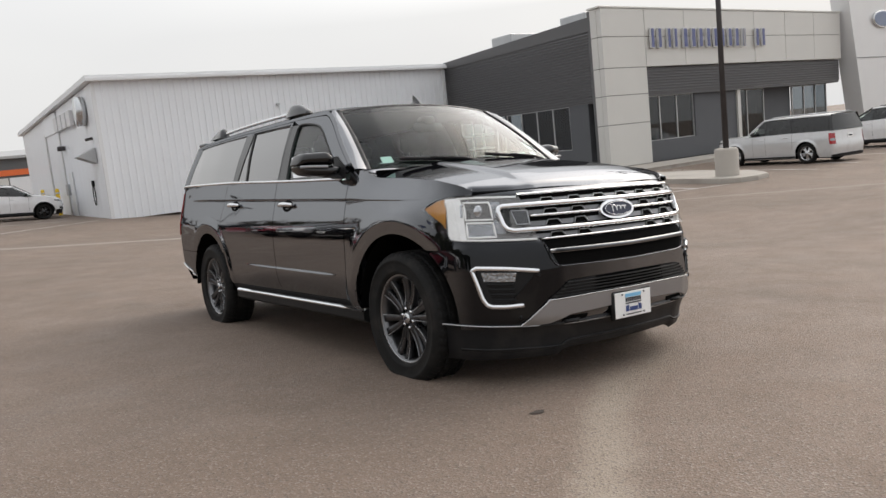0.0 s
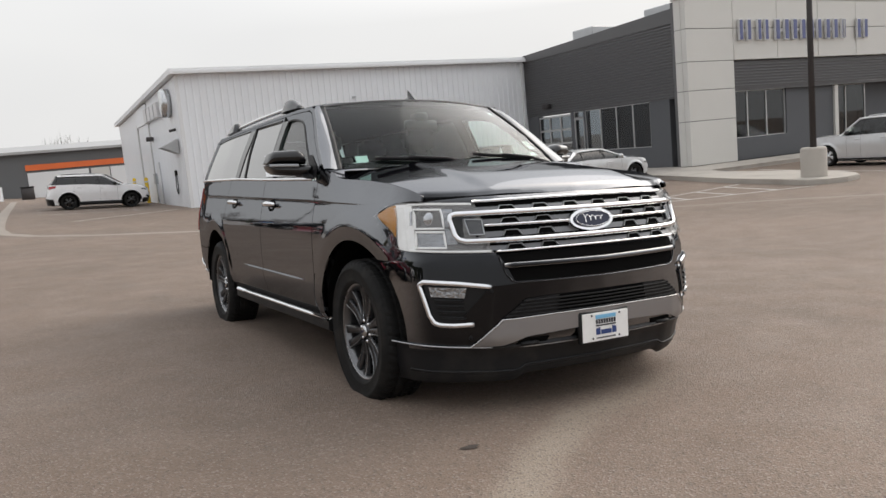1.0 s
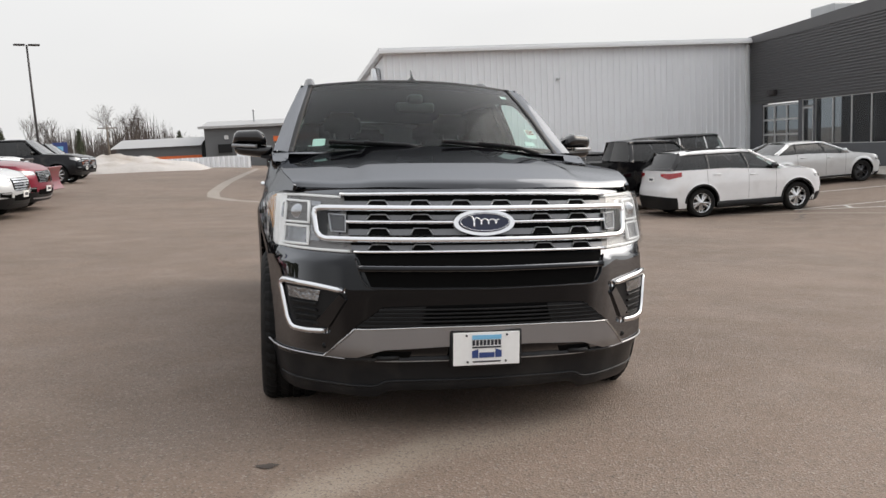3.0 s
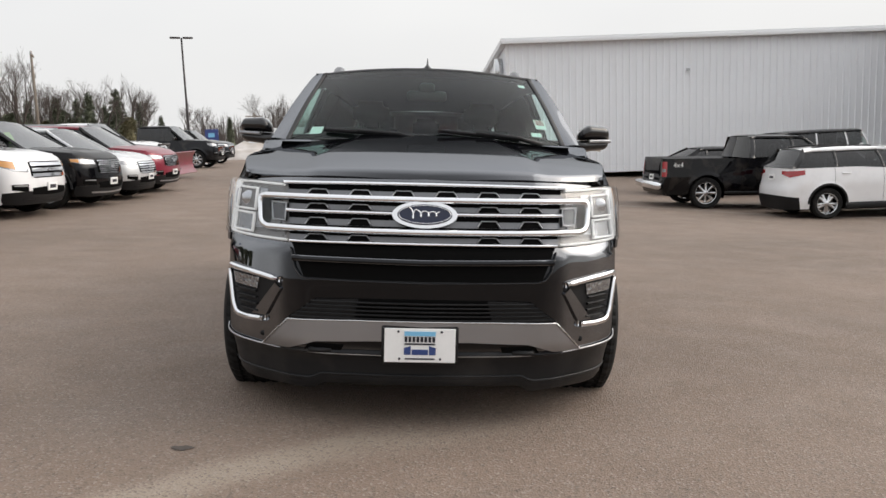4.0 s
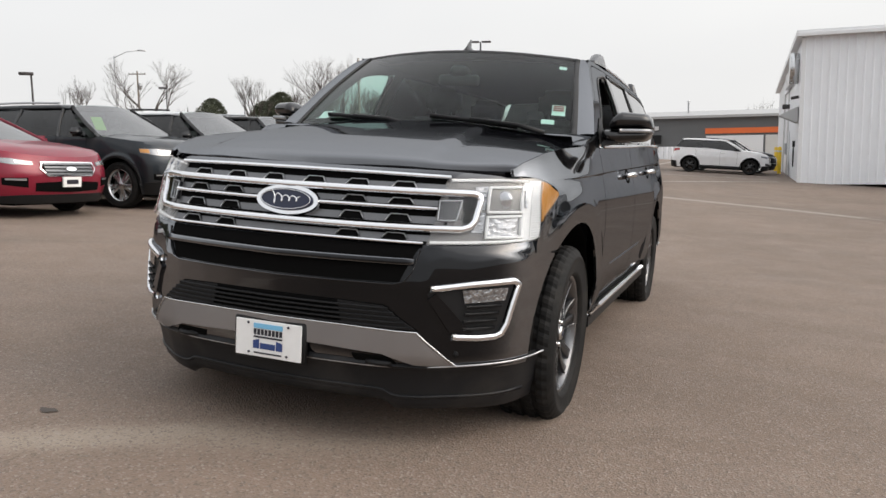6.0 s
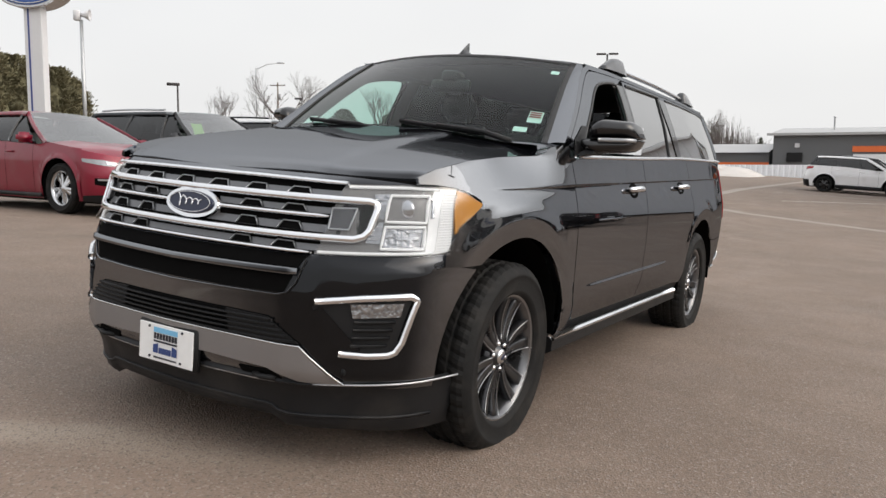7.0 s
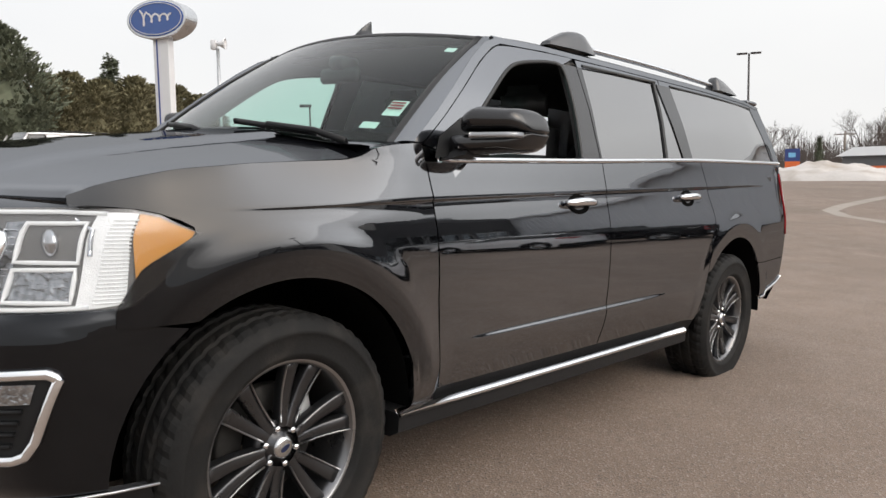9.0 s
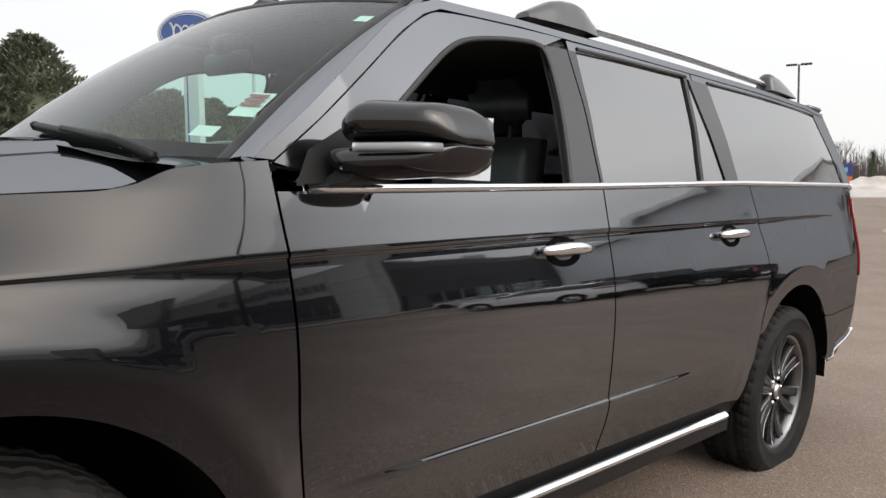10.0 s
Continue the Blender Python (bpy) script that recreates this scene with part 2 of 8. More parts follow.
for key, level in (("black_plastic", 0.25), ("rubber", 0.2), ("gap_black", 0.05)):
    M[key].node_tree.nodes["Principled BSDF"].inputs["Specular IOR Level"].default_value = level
# ---- ground ----
def smooth_table(xs, zs, sigma):
    u = np.arange(-400, 400, 0.5)
    v = np.interp(u, xs, zs)
    k = np.exp(-0.5 * (np.arange(-30, 31) * 0.5 / sigma) ** 2)
    return u, np.convolve(np.pad(v, 30, mode="edge"), k / k.sum(), mode="valid")


GX = smooth_table((-60, -14, -8, 5, 9, 14, 20, 60), (0.62, 0.62, 0.56, -0.25, -0.52, -0.44, -0.32, -0.42), 1.0)
GY = smooth_table((-40, -8, 0, 6, 14, 20, 30, 60), (0.2, 0.2, 0.0, -0.17, -0.2, -0.12, 0.06, 0.12), 1.0)


def ground_z(x, y):
    return float(np.interp(x, *GX) + np.interp(y, *GY)) + 0.062


def steps(lo, hi, fine_lo, fine_hi, d, grow):
    u = list(np.arange(fine_lo, fine_hi + 1e-6, d))
    s = d
    while u[-1] < hi:
        s *= grow
        u.append(u[-1] + s)
    s = d
    while u[0] > lo:
        s *= grow
        u.insert(0, u[0] - s)
    return u


SWEEP_R = 4.95


def asphalt_material():
    m, n, l, b = nodes_of("asphalt")
    tc = n.new("ShaderNodeTexCoord")

    def noise(scale, detail=4, rough=0.55, warp=0.0):
        t = n.new("ShaderNodeTexNoise")
        t.inputs["Scale"].default_value, t.inputs["Detail"].default_value, t.inputs["Roughness"].default_value = scale, detail, rough
        t.inputs["Distortion"].default_value = warp
        l.new(tc.outputs["Object"], t.inputs["Vector"])
        return t.outputs["Fac"]

    def mapr(v, a, c, lo=0.0, hi=1.0):
        r = n.new("ShaderNodeMapRange")
        r.inputs["From Min"].default_value, r.inputs["From Max"].default_value = a, c
        r.inputs["To Min"].default_value, r.inputs["To Max"].default_value = lo, hi
        l.new(v, r.inputs["Value"])
        return r.outputs["Result"]

    def mix(f, c0, c1):
        x = n.new("ShaderNodeMixRGB")
        if isinstance(f, float):
            x.inputs[0].default_value = f
        else:
            l.new(f, x.inputs[0])
        for i, c in ((1, c0), (2, c1)):
            if isinstance(c, tuple):
                x.inputs[i].default_value = (*c, 1)
            else:
                l.new(c, x.inputs[i])
        return x.outputs["Color"]

    base = mix(mapr(noise(0.22, 5), 0.35, 0.65), (0.165, 0.121, 0.092), (0.216, 0.16, 0.124))
    base = mix(mapr(noise(1.3, 6, 0.65, 0.6), 0.5, 0.72, 0, 0.5), base, (0.248, 0.187, 0.145))
    base = mix(mapr(noise(0.55, 6, 0.6, 1.0), 0.55, 0.75, 0, 0.45), base, (0.128, 0.097, 0.077))
    # pale dusty sweep that bends across the asphalt
    dist = n.new("ShaderNodeVectorMath")
    dist.operation = "DISTANCE"
    dist.inputs[1].default_value = (2.1, -5.2, 0.0)
    l.new(tc.outputs["Object"], dist.inputs[0])
    wob = n.new("ShaderNodeMath")
    wob.operation, wob.inputs[1].default_value = "MULTIPLY_ADD", 0.5
    l.new(noise(1.1, 4), wob.inputs[0])
    l.new(dist.outputs["Value"], wob.inputs[2])
    band = n.new("ShaderNodeMapRange")
    band.interpolation_type = "SMOOTHERSTEP"
    band.inputs["From Min"].default_value, band.inputs["From Max"].default_value = 0.0, 0.24
    band.inputs["To Min"].default_value, band.inputs["To Max"].default_value = 0.75, 0.0
    off = n.new("ShaderNodeMath")
    off.operation, off.inputs[1].default_value = "SUBTRACT", SWEEP_R
    l.new(wob.outputs[0], off.inputs[0])
    ab = n.new("ShaderNodeMath")
    ab.operation = "ABSOLUTE"
    l.new(off.outputs[0], ab.inputs[0])
    l.new(ab.outputs[0], band.inputs["Value"])
    fade = n.new("ShaderNodeMath")
    fade.operation = "MULTIPLY"
    l.new(band.outputs["Result"], fade.inputs[0])
    sx = n.new("ShaderNodeSeparateXYZ")
    l.new(tc.outputs["Object"], sx.inputs["Vector"])
    l.new(mapr(sx.outputs["X"], 0.9, -0.6, 0.0, 1.0), fade.inputs[1])
    base = mix(fade.outputs[0], base, (0.33, 0.275, 0.22))
    vor = n.new("ShaderNodeTexVoronoi")
    vor.inputs["Scale"].default_value = 110
    l.new(tc.outputs["Object"], vor.inputs["Vector"])
    sep = n.new("ShaderNodeSeparateColor")
    l.new(vor.outputs["Color"], sep.inputs["Color"])
    base = mix(mapr(sep.outputs["Red"], 0.78, 1.0, 0, 0.6), base, (0.33, 0.29, 0.25))
    base = mix(mapr(sep.outputs["Green"], 0.72, 1.0, 0, 0.6), base, (0.075, 0.062, 0.052))
    l.new(base, b.inputs["Base Color"])
    l.new(mapr(noise(2.0, 3), 0.3, 0.7, 0.68, 0.9), b.inputs["Roughness"])
    bp = n.new("ShaderNodeBump")
    bp.inputs["Distance"].default_value, bp.inputs["Strength"].default_value = 0.006, 0.8
    l.new(vor.outputs["Distance"], bp.inputs["Height"])
    l.new(bp.outputs["Normal"], b.inputs["Normal"])
    return m


M["asphalt"] = asphalt_material()
bm = bmesh.new()
gxs, gys = steps(-1500, 1500, -30, 46, 1.0, 1.25), steps(-1500, 1500, -24, 60, 1.0, 1.25)
grid(bm, [[(x, y, ground_z(x, y)) for x in gxs] for y in gys])
ground = tagged(new("ground", to_mesh("ground", bm, M["asphalt"])), "worn brown-grey asphalt of a sloping car lot", "ground", kind="structure")


def strip(name, pts, width, lift, material, label, category="marking", closed=False, parent=None):
    """A flat band that follows the ground along points of the plan."""
    dense = []
    for (x0, y0), (x1, y1) in zip(pts, pts[1:]):
        k = max(1, int(math.hypot(x1 - x0, y1 - y0) / 0.5))
        dense += [Vector((x0 + (x1 - x0) * i / k, y0 + (y1 - y0) * i / k)) for i in range(k)]
    dense.append(Vector(pts[-1]))
    sm = bmesh.new()
    rows = []
    for i, p in enumerate(dense):
        d = (dense[min(i + 1, len(dense) - 1)] - dense[max(i - 1, 0)]).normalized()
        s = Vector((-d.y, d.x)) * width / 2
        rows.append([(q.x, q.y, ground_z(q.x, q.y) + lift) for q in (p - s, p, p + s)])
    vs = grid(sm, rows)
    bmesh.ops.recalc_face_normals(sm, faces=sm.faces)
    if sm.faces[:][0].normal.z < 0:
        bmesh.ops.reverse_faces(sm, faces=sm.faces)
    ob = new(name, to_mesh(name, sm, material))
    return tagged(ob, label, category, kind="structure")


# ---- white metal service building ----
WX, WY, WBASE, WTOP = 3.6, 29.9, -0.12, 5.55
white_hall = thing("service_building", "white ribbed steel service building with a low roof", "building")


def rib_panel(width, height, ribs=3, depth=0.035):
    bm = bmesh.new()
    prof = [(0.0, 0.0)]
    p = width / ribs
    for i in range(ribs):
        x = i * p
        prof += [(x + p * 0.12, 0.0), (x + p * 0.2, depth), (x + p * 0.34, depth), (x + p * 0.42, 0.0)]
    prof.append((width, 0.0))
    grid(bm, [[(x, -d, z) for x, d in prof] for z in (0.0, height)])
    bmesh.ops.recalc_face_normals(bm, faces=bm.faces)
    return bm


def low_end(y):
    return 5.6 - (y - WY) * 0.6 / 22.5


wall = part("wall", box(WX + 0.02, WX + 17.58, WY + 0.01, WY + 22.6, WBASE, 5.0), M["white_steel"], white_hall, smooth=False)
PW = 17.6 / 20
pm = to_mesh("front_panel", rib_panel(PW - 0.004, WTOP - WBASE), M["white_steel"], False)
for i in range(20):
    ob = new("wall_panel", pm)
    ob.parent, ob.location = white_hall, (WX + i * PW, WY, WBASE)
SW = 22.6 / 25
for i in range(25):
    y0 = WY + i * SW
    if 39.0 < y0 + SW / 2 < 43.4:
        continue
    bm = bmesh.new()
    grid(bm, [[(0, y, z) for y in (0, SW * 0.4, SW * 0.5, SW * 0.6, SW - 0.004)] for z in (WBASE, low_end(y0) - 0.1)])
    for v in bm.verts:
        if abs(v.co.y - SW * 0.5) < 0.01:
            v.co.x = -0.02
    bmesh.ops.recalc_face_normals(bm, faces=bm.faces)
    ob = part("side_panel", bm, M["white_steel"], white_hall, smooth=False)
    ob.location = (WX, y0, 0)
bm = bmesh.new()
ends = [(WX - 0.25, WY - 0.25), (WX + 17.6, WY - 0.25), (WX + 17.6, WY + 22.8), (WX - 0.25, WY + 22.8)]
lo = [bm.verts.new((x, y, low_end(y) - 0.06)) for x, y in ends]
hi = [bm.verts.new((x, y, low_end(y) + 0.16)) for x, y in ends]
bm.faces.new(hi), bm.faces.new(lo[::-1])
for i in range(4):
    bm.faces.new((lo[i], lo[(i + 1) % 4], hi[(i + 1) % 4], hi[i]))
part("roof", bm, M["white_trim"], white_hall, smooth=False)
part("gutter", box(WX - 0.25, WX + 17.5, WY - 0.36, WY - 0.252, 5.52, 5.66, 0.01), M["white_trim"], white_hall, smooth=False)
part("corner_trim", box(WX - 0.04, WX + 0.1, WY - 0.05, WY + 0.1, WBASE, 5.5), M["white_trim"], white_hall, smooth=False)
part("downpipe", box(WX + 17.28, WX + 17.4, WY - 0.14, WY - 0.045, WBASE, 5.5, 0.01), M["white_trim"], white_hall, smooth=False)
part("overhead_door", box(WX + 0.12, WX + 0.18, 39.1, 43.3, WBASE, 4.2), M["white_trim"], white_hall, smooth=False)
part("door_frame", box(WX - 0.05, WX + 0.1, 38.9, 39.1, WBASE, 4.35), M["win_frame"], white_hall, smooth=False)
part("door_frame", box(WX - 0.05, WX + 0.1, 43.3, 43.5, WBASE, 4.35), M["win_frame"], white_hall, smooth=False)
part("door_header", box(WX - 0.05, WX + 0.1, 39.1, 43.3, 4.2, 5.2), M["white_steel"], white_hall, smooth=False)
part("side_door", box(WX - 0.06, WX - 0.024, 37.0, 37.95, WBASE, 2.1), M["white_trim"], white_hall, smooth=False)
bm = bmesh.new()
tube(bm, [(WX - 0.03, 32.0, 4.55), (WX - 0.35, 32.0, 4.55)], 0.62, 28)
part("oval_sign", bm, M["alloy"], white_hall, "bare metal back-lit oval sign")
for k in range(4):
    part("sign_block", box(WX - 0.22, WX - 0.025, 34.4 + k * 1.2, 35.3 + k * 1.2, 4.15, 4.85, 0.02), M["sign_white"], white_hall, "pale raised sign block", smooth=False)
bm = bmesh.new()
for a, b2 in (((0, 0.55), (0, 0.0)),):
    vs = [bm.verts.new(p) for p in ((WX - 0.03, 30.9, 2.95), (WX - 0.03, 31.9, 2.95), (WX - 0.75, 31.9, 2.62), (WX - 0.75, 30.9, 2.62), (WX - 0.03, 30.9, 2.3), (WX - 0.03, 31.9, 2.3))]
    for f in ((0, 1, 2, 3), (3, 2, 5, 4), (0, 3, 4), (1, 5, 2), (0, 4, 5, 1)):
        bm.faces.new([vs[i] for i in f])
bmesh.ops.recalc_face_normals(bm, faces=bm.faces)
part("vent_hood", bm, M["galv"], white_hall, "galvanised exhaust hood", smooth=False)
bm = bmesh.new()
tube(bm, [(WX - 0.02, 31.2, 3.35), (WX - 0.3, 31.2, 3.3)], 0.06, 8)
part("wall_spout", bm, M["dark_pole"], white_hall)
bm = bmesh.new()
tube(bm, [(WX - 0.08, 32.3 + 0.22 * math.cos(a), 0.95 + 0.42 * math.sin(a)) for a in np.linspace(0, 11.5, 46)], 0.022, 6)
block(bm, WX - 0.12, WX - 0.024, 32.2, 32.4, 1.35, 1.6)
part("hose_reel", bm, M["black_plastic"], white_hall, "coiled black hose")
bm = bmesh.new()
block(bm, WX - 0.35, WX - 0.024, 37.9, 38.2, 3.2, 3.42, 0.02)
part("wall_lamp", bm, M["dark_pole"], white_hall)
part("wall_box", box(WX - 0.16, WX - 0.024, 38.15, 38.7, 1.0, 1.55, 0.01), M["galv"], white_hall, smooth=False)
bm = bmesh.new()
block(bm, 11.4, 11.55, WY - 0.14, WY - 0.04, 4.15, 4.25)
part("wall_bracket", bm, M["galv"], white_hall, smooth=False)


def bollard(x, y):
    g = ground_z(x, y)
    b = thing("bollard", "yellow painted steel guard post", "bollard", "bollards by the service door", m=pose(x, y, g))
    bm = lathe([(0.0, 1.4), (0.06, 1.39), (0.1, 1.34), (0.1, -0.1)], 16, "z")
    part("post", bm, M["yellow_steel"], b)
    part("band", lathe([(0.103, 1.2), (0.103, 1.12)], 16, "z"), M["sign_white"], b)


for bx, by in ((3.3, 40.6), (3.3, 45.8)):
    bollard(bx, by)

# ---- grey showroom ----
GXW, GY0, GBASE = 21.2, 18.5, -0.16
showroom = thing("showroom", "grey and pale panelled car showroom with shop windows", "building")


def hrib(length, z0, z1, pitch=0.12, depth=0.05):
    bm = bmesh.new()
    prof = []
    z = z0
    while z < z1 - pitch:
        prof += [(0, z), (0, z + pitch * 0.55), (depth, z + pitch * 0.7), (depth, z + pitch * 0.9)]
        z += pitch
    prof.append((0, z1))
    grid(bm, [[(u, -d, zz) for d, zz in prof] for u in (0.0, length)])
    bmesh.ops.recalc_face_normals(bm, faces=bm.faces)
    return bm


# west wall: block below, ribbed siding above; openings for overhead door, entrance, shop window
DZ = 2.62
yW = (GY0, 19.7, 20.9, 25.2, 25.35, 26.0, 26.25, 28.95, WY)


def west(y0, y1, z0, z1, name="wall", mat="grey_block"):
    return part(name, box(GXW, GXW + 0.3, y0, y1, z0, z1), M[mat], showroom, smooth=False)


west(19.75, 20.9, GBASE, DZ, "pier")
west(20.9, 25.2, GBASE, 0.72, "wall_below_window")
west(25.2, 25.32, GBASE, DZ, "jamb")
west(26.05, 26.3, GBASE, DZ, "jamb")
west(28.95, WY, GBASE, DZ, "pier")
part("upper_wall", box(GXW, GXW + 0.3, GY0 + 0.3, WY, DZ, 5.55), M["grey_siding"], showroom, smooth=False)
s = part("siding", hrib(WY - GY0 - 0.12, DZ, 5.6), M["grey_siding"], showroom, "dark grey horizontal ribbed siding", smooth=False)
s.matrix_local = pose(GXW - 0.01, WY - 0.02, 0, 0, 0, -90)
bm = bmesh.new()
vs = [bm.verts.new(p) for p in ((GXW - 0.08, GY0 + 0.05, 5.6), (GXW - 0.08, WY, 5.48), (GXW + 0.35, WY, 5.48), (GXW + 0.35, GY0 + 0.05, 5.6), (GXW - 0.08, GY0 + 0.05, 6.2), (GXW - 0.08, WY, 5.82), (GXW + 0.35, WY, 5.82), (GXW + 0.35, GY0 + 0.05, 6.2))]
for f in ((3, 2, 1, 0), (4, 5, 6, 7), (0, 1, 5, 4), (1, 2, 6, 5), (2, 3, 7, 6), (3, 0, 4, 7)):
    bm.faces.new([vs[i] for i in f])
part("parapet_cap", bm, M["grey_cap"], showroom, smooth=False)
part("flat_roof", box(GXW + 0.35, 40, GY0 + 0.4, 42, 5.2, 5.4), M["roof_metal"], showroom, smooth=False)
part("rooftop_unit", box(23, 25.2, 26.4, 28.0, 5.4, 6.75, 0.04), M["galv"], showroom, smooth=False)
part("rooftop_unit", box(24, 26.4, 22.2, 23.9, 5.4, 7.0, 0.04), M["galv"], showroom, smooth=False)
# rooms behind glass, their shade put into near-black surfaces
part("room_wall", box(GXW + 5.0, GXW + 5.1, GY0 + 3.6, WY, GBASE, 5.2), M["interior_shade"], showroom, smooth=False)
part("room_floor", box(GXW + 0.3, 40, GY0 + 1.2, WY, GBASE - 0.1, GBASE + 0.02), M["interior_shade"], showroom, smooth=False)
part("room_ceiling", box(GXW + 0.3, 40, GY0 + 1.2, WY, 3.2, 3.3), M["interior_shade"], showroom, smooth=False)


def glazing(parent, origin, u, width, z0, z1, cols, rows=1, fr=0.05, depth=0.09, name="window", ratio=None):
    """A framed window along direction u (plan), with each pane an own mesh under it."""
    xs = [width * i / cols for i in range(cols + 1)] if not ratio else [width * r for r in ratio]
    zs = [z0 + (z1 - z0) * i / rows for i in range(rows + 1)]
    w = part(name, box(0, width, -depth / 2 + 0.003, depth / 2 - 0.003, z0 - fr / 2, z0 + fr / 2), M["win_frame"], parent, smooth=False)
    w.matrix_local = pose(origin[0], origin[1], 0, 0, 0, math.degrees(math.atan2(u[1], u[0])))
    for x in xs:
        part("mullion", box(x - fr / 2, x + fr / 2, -depth / 2, depth / 2, z0, z1), M["win_frame"], w, smooth=False)
    for z in zs[1:]:
        part("rail", box(0, width, -depth / 2 + 0.003, depth / 2 - 0.003, z - fr / 2, z + fr / 2), M["win_frame"], w, smooth=False)
    for i in range(len(xs) - 1):
        for j in range(rows):
            part("pane", box(xs[i] + fr / 2, xs[i + 1] - fr / 2, -0.006, 0.006, zs[j] + fr / 2, zs[j + 1] - fr / 2), M["store_glass"], w, smooth=False)
    return w


glazing(showroom, (GXW + 0.06, 25.2), (0, -1), 4.3, 0.72, DZ, 4)
glazing(showroom, (GXW + 0.06, 26.05), (0, -1), 0.73, GBASE, 2.3, 1, 1, 0.12, name="entrance_door")
glazing(showroom, (GXW + 0.06, 26.05), (0, -1), 0.73, 2.33, DZ, 1, 1, 0.04, name="transom")
glazing(showroom, (GXW + 0.1, 28.95), (0, -1), 2.65, GBASE, DZ - 0.1, 3, 4, 0.09, name="overhead_door")
bm = bmesh.new()
block(bm, GXW - 0.28, GXW - 0.04, 27.75, 28.2, 2.95, 3.2, 0.02)
part("wall_lamp", bm, M["dark_pole"], showroom, "dark wall-mounted flood light")
# entrance recess beside the column, its shade painted as a near-black wall
part("recess_wall", box(GXW + 1.2, GXW + 1.3, GY0 + 0.3, 19.75, GBASE, DZ), M["interior_shade"], showroom, smooth=False)

# corner column of pale panels and the fascia
def pale(x0, x1, z0, z1, y=GY0, depth=0.25, mat="panel_light"):
    g = 0.012
    part("cladding_panel", box(x0 + g, x1 - g, y, y + depth, z0 + g, z1 - g, 0.008), M[mat], showroom, smooth=False)


zz = (GBASE, 1.62, 2.83, 3.96, 5.24, 6.4)
for a, b2 in zip(zz, zz[1:]):
    pale(21.0, 23.66, a, b2)
    part("cladding_panel", box(21.0, 21.2, GY0 + 0.252, GY0 + 0.6, a + 0.012, b2 - 0.012, 0.005), M["panel_light"], showroom, smooth=False)
part("column_core", box(21.05, 23.6, GY0 + 0.03, GY0 + 0.8, GBASE, 6.38), M["grey_cap"], showroom, smooth=False)
fx = [23.66 + i * (39.7 - 23.66) / 6 for i in range(7)]
for a, b2 in zip(fx, fx[1:]):
    pale(a, b2, 3.96, 5.24)
    pale(a, b2, 5.24, 6.4)
part("fascia_core", box(23.6, 39.7, GY0 + 0.05, GY0 + 0.6, 3.98, 6.38), M["grey_cap"], showroom, smooth=False)
part("parapet_coping", box(20.95, 39.75, GY0 - 0.03, GY0 + 0.7, 6.402, 6.48, 0.01), M["panel_light"], showroom, smooth=False)
s = part("siding", hrib(39.7 - 23.66, 2.83, 3.95), M["grey_siding"], showroom, "dark grey horizontal ribbed siding", smooth=False)
s.matrix_local = pose(23.66, GY0 + 0.16, 0)
part("soffit", box(23.66, 39.7, GY0 + 0.2, 20.2, 2.72, 2.83), M["grey_cap"], showroom, smooth=False)
YL = 18.9
part("wall_below_window", box(23.66, 27.3, YL, YL + 0.3, GBASE, 0.76), M["grey_block"], showroom, smooth=False)
part("wall", box(27.3, 30.6, YL, YL + 0.3, GBASE, 2.72), M["grey_block"], showroom, smooth=False)
part("wall", box(33.6, 36.2, YL + 0.6, YL + 0.9, GBASE, 2.72), M["grey_block"], showroom, smooth=False)
glazing(showroom, (23.7, YL + 0.1), (1, 0), 3.55, 0.76, 2.72, 3)
glazing(showroom, (30.65, YL + 0.5), (1, 0), 2.9, 0.3, 2.72, 2)
glazing(showroom, (36.2, YL + 0.5), (1, 0), 3.4, GBASE, 2.72, 3)
# back of the front rooms, again with the shade in its colour
part("room_back", box(23.6, 40, YL + 5, YL + 5.1, GBASE, 5.2), M["interior_shade"], showroom, smooth=False)
part("column", box(30.5, 30.75, GY0 + 0.3, GY0 + 0.6, GBASE, 2.72), M["panel_light"], showroom, smooth=False)
# tower with its tapered edge
bm = bmesh.new()
vs = [bm.verts.new(p) for p in ((41.2, GY0 - 0.5, GBASE), (50, GY0 - 0.5, GBASE), (50, GY0 + 0.5, GBASE), (41.2, GY0 + 0.5, GBASE), (39.2, GY0 - 0.5, 9.4), (50, GY0 - 0.5, 9.4), (50, GY0 + 0.5, 9.4), (39.2, GY0 + 0.5, 9.4))]
for f in ((0, 1, 5, 4), (1, 2, 6, 5), (2, 3, 7, 6), (3, 0, 4, 7), (4, 5, 6, 7)):
    bm.faces.new([vs[i] for i in f])
part("entrance_tower", bm, M["panel_tower"], showroom, "tall white entrance tower with tapered edge", smooth=False)
part("tower_window", box(44.0, 49.0, GY0 - 0.55, GY0 - 0.503, 0.2, 2.3), M["store_glass"], showroom, smooth=False)
part("tower_joint", box(40.4, 50, GY0 - 0.53, GY0 - 0.503, 3.9, 3.93), M["grey_cap"], showroom, smooth=False)


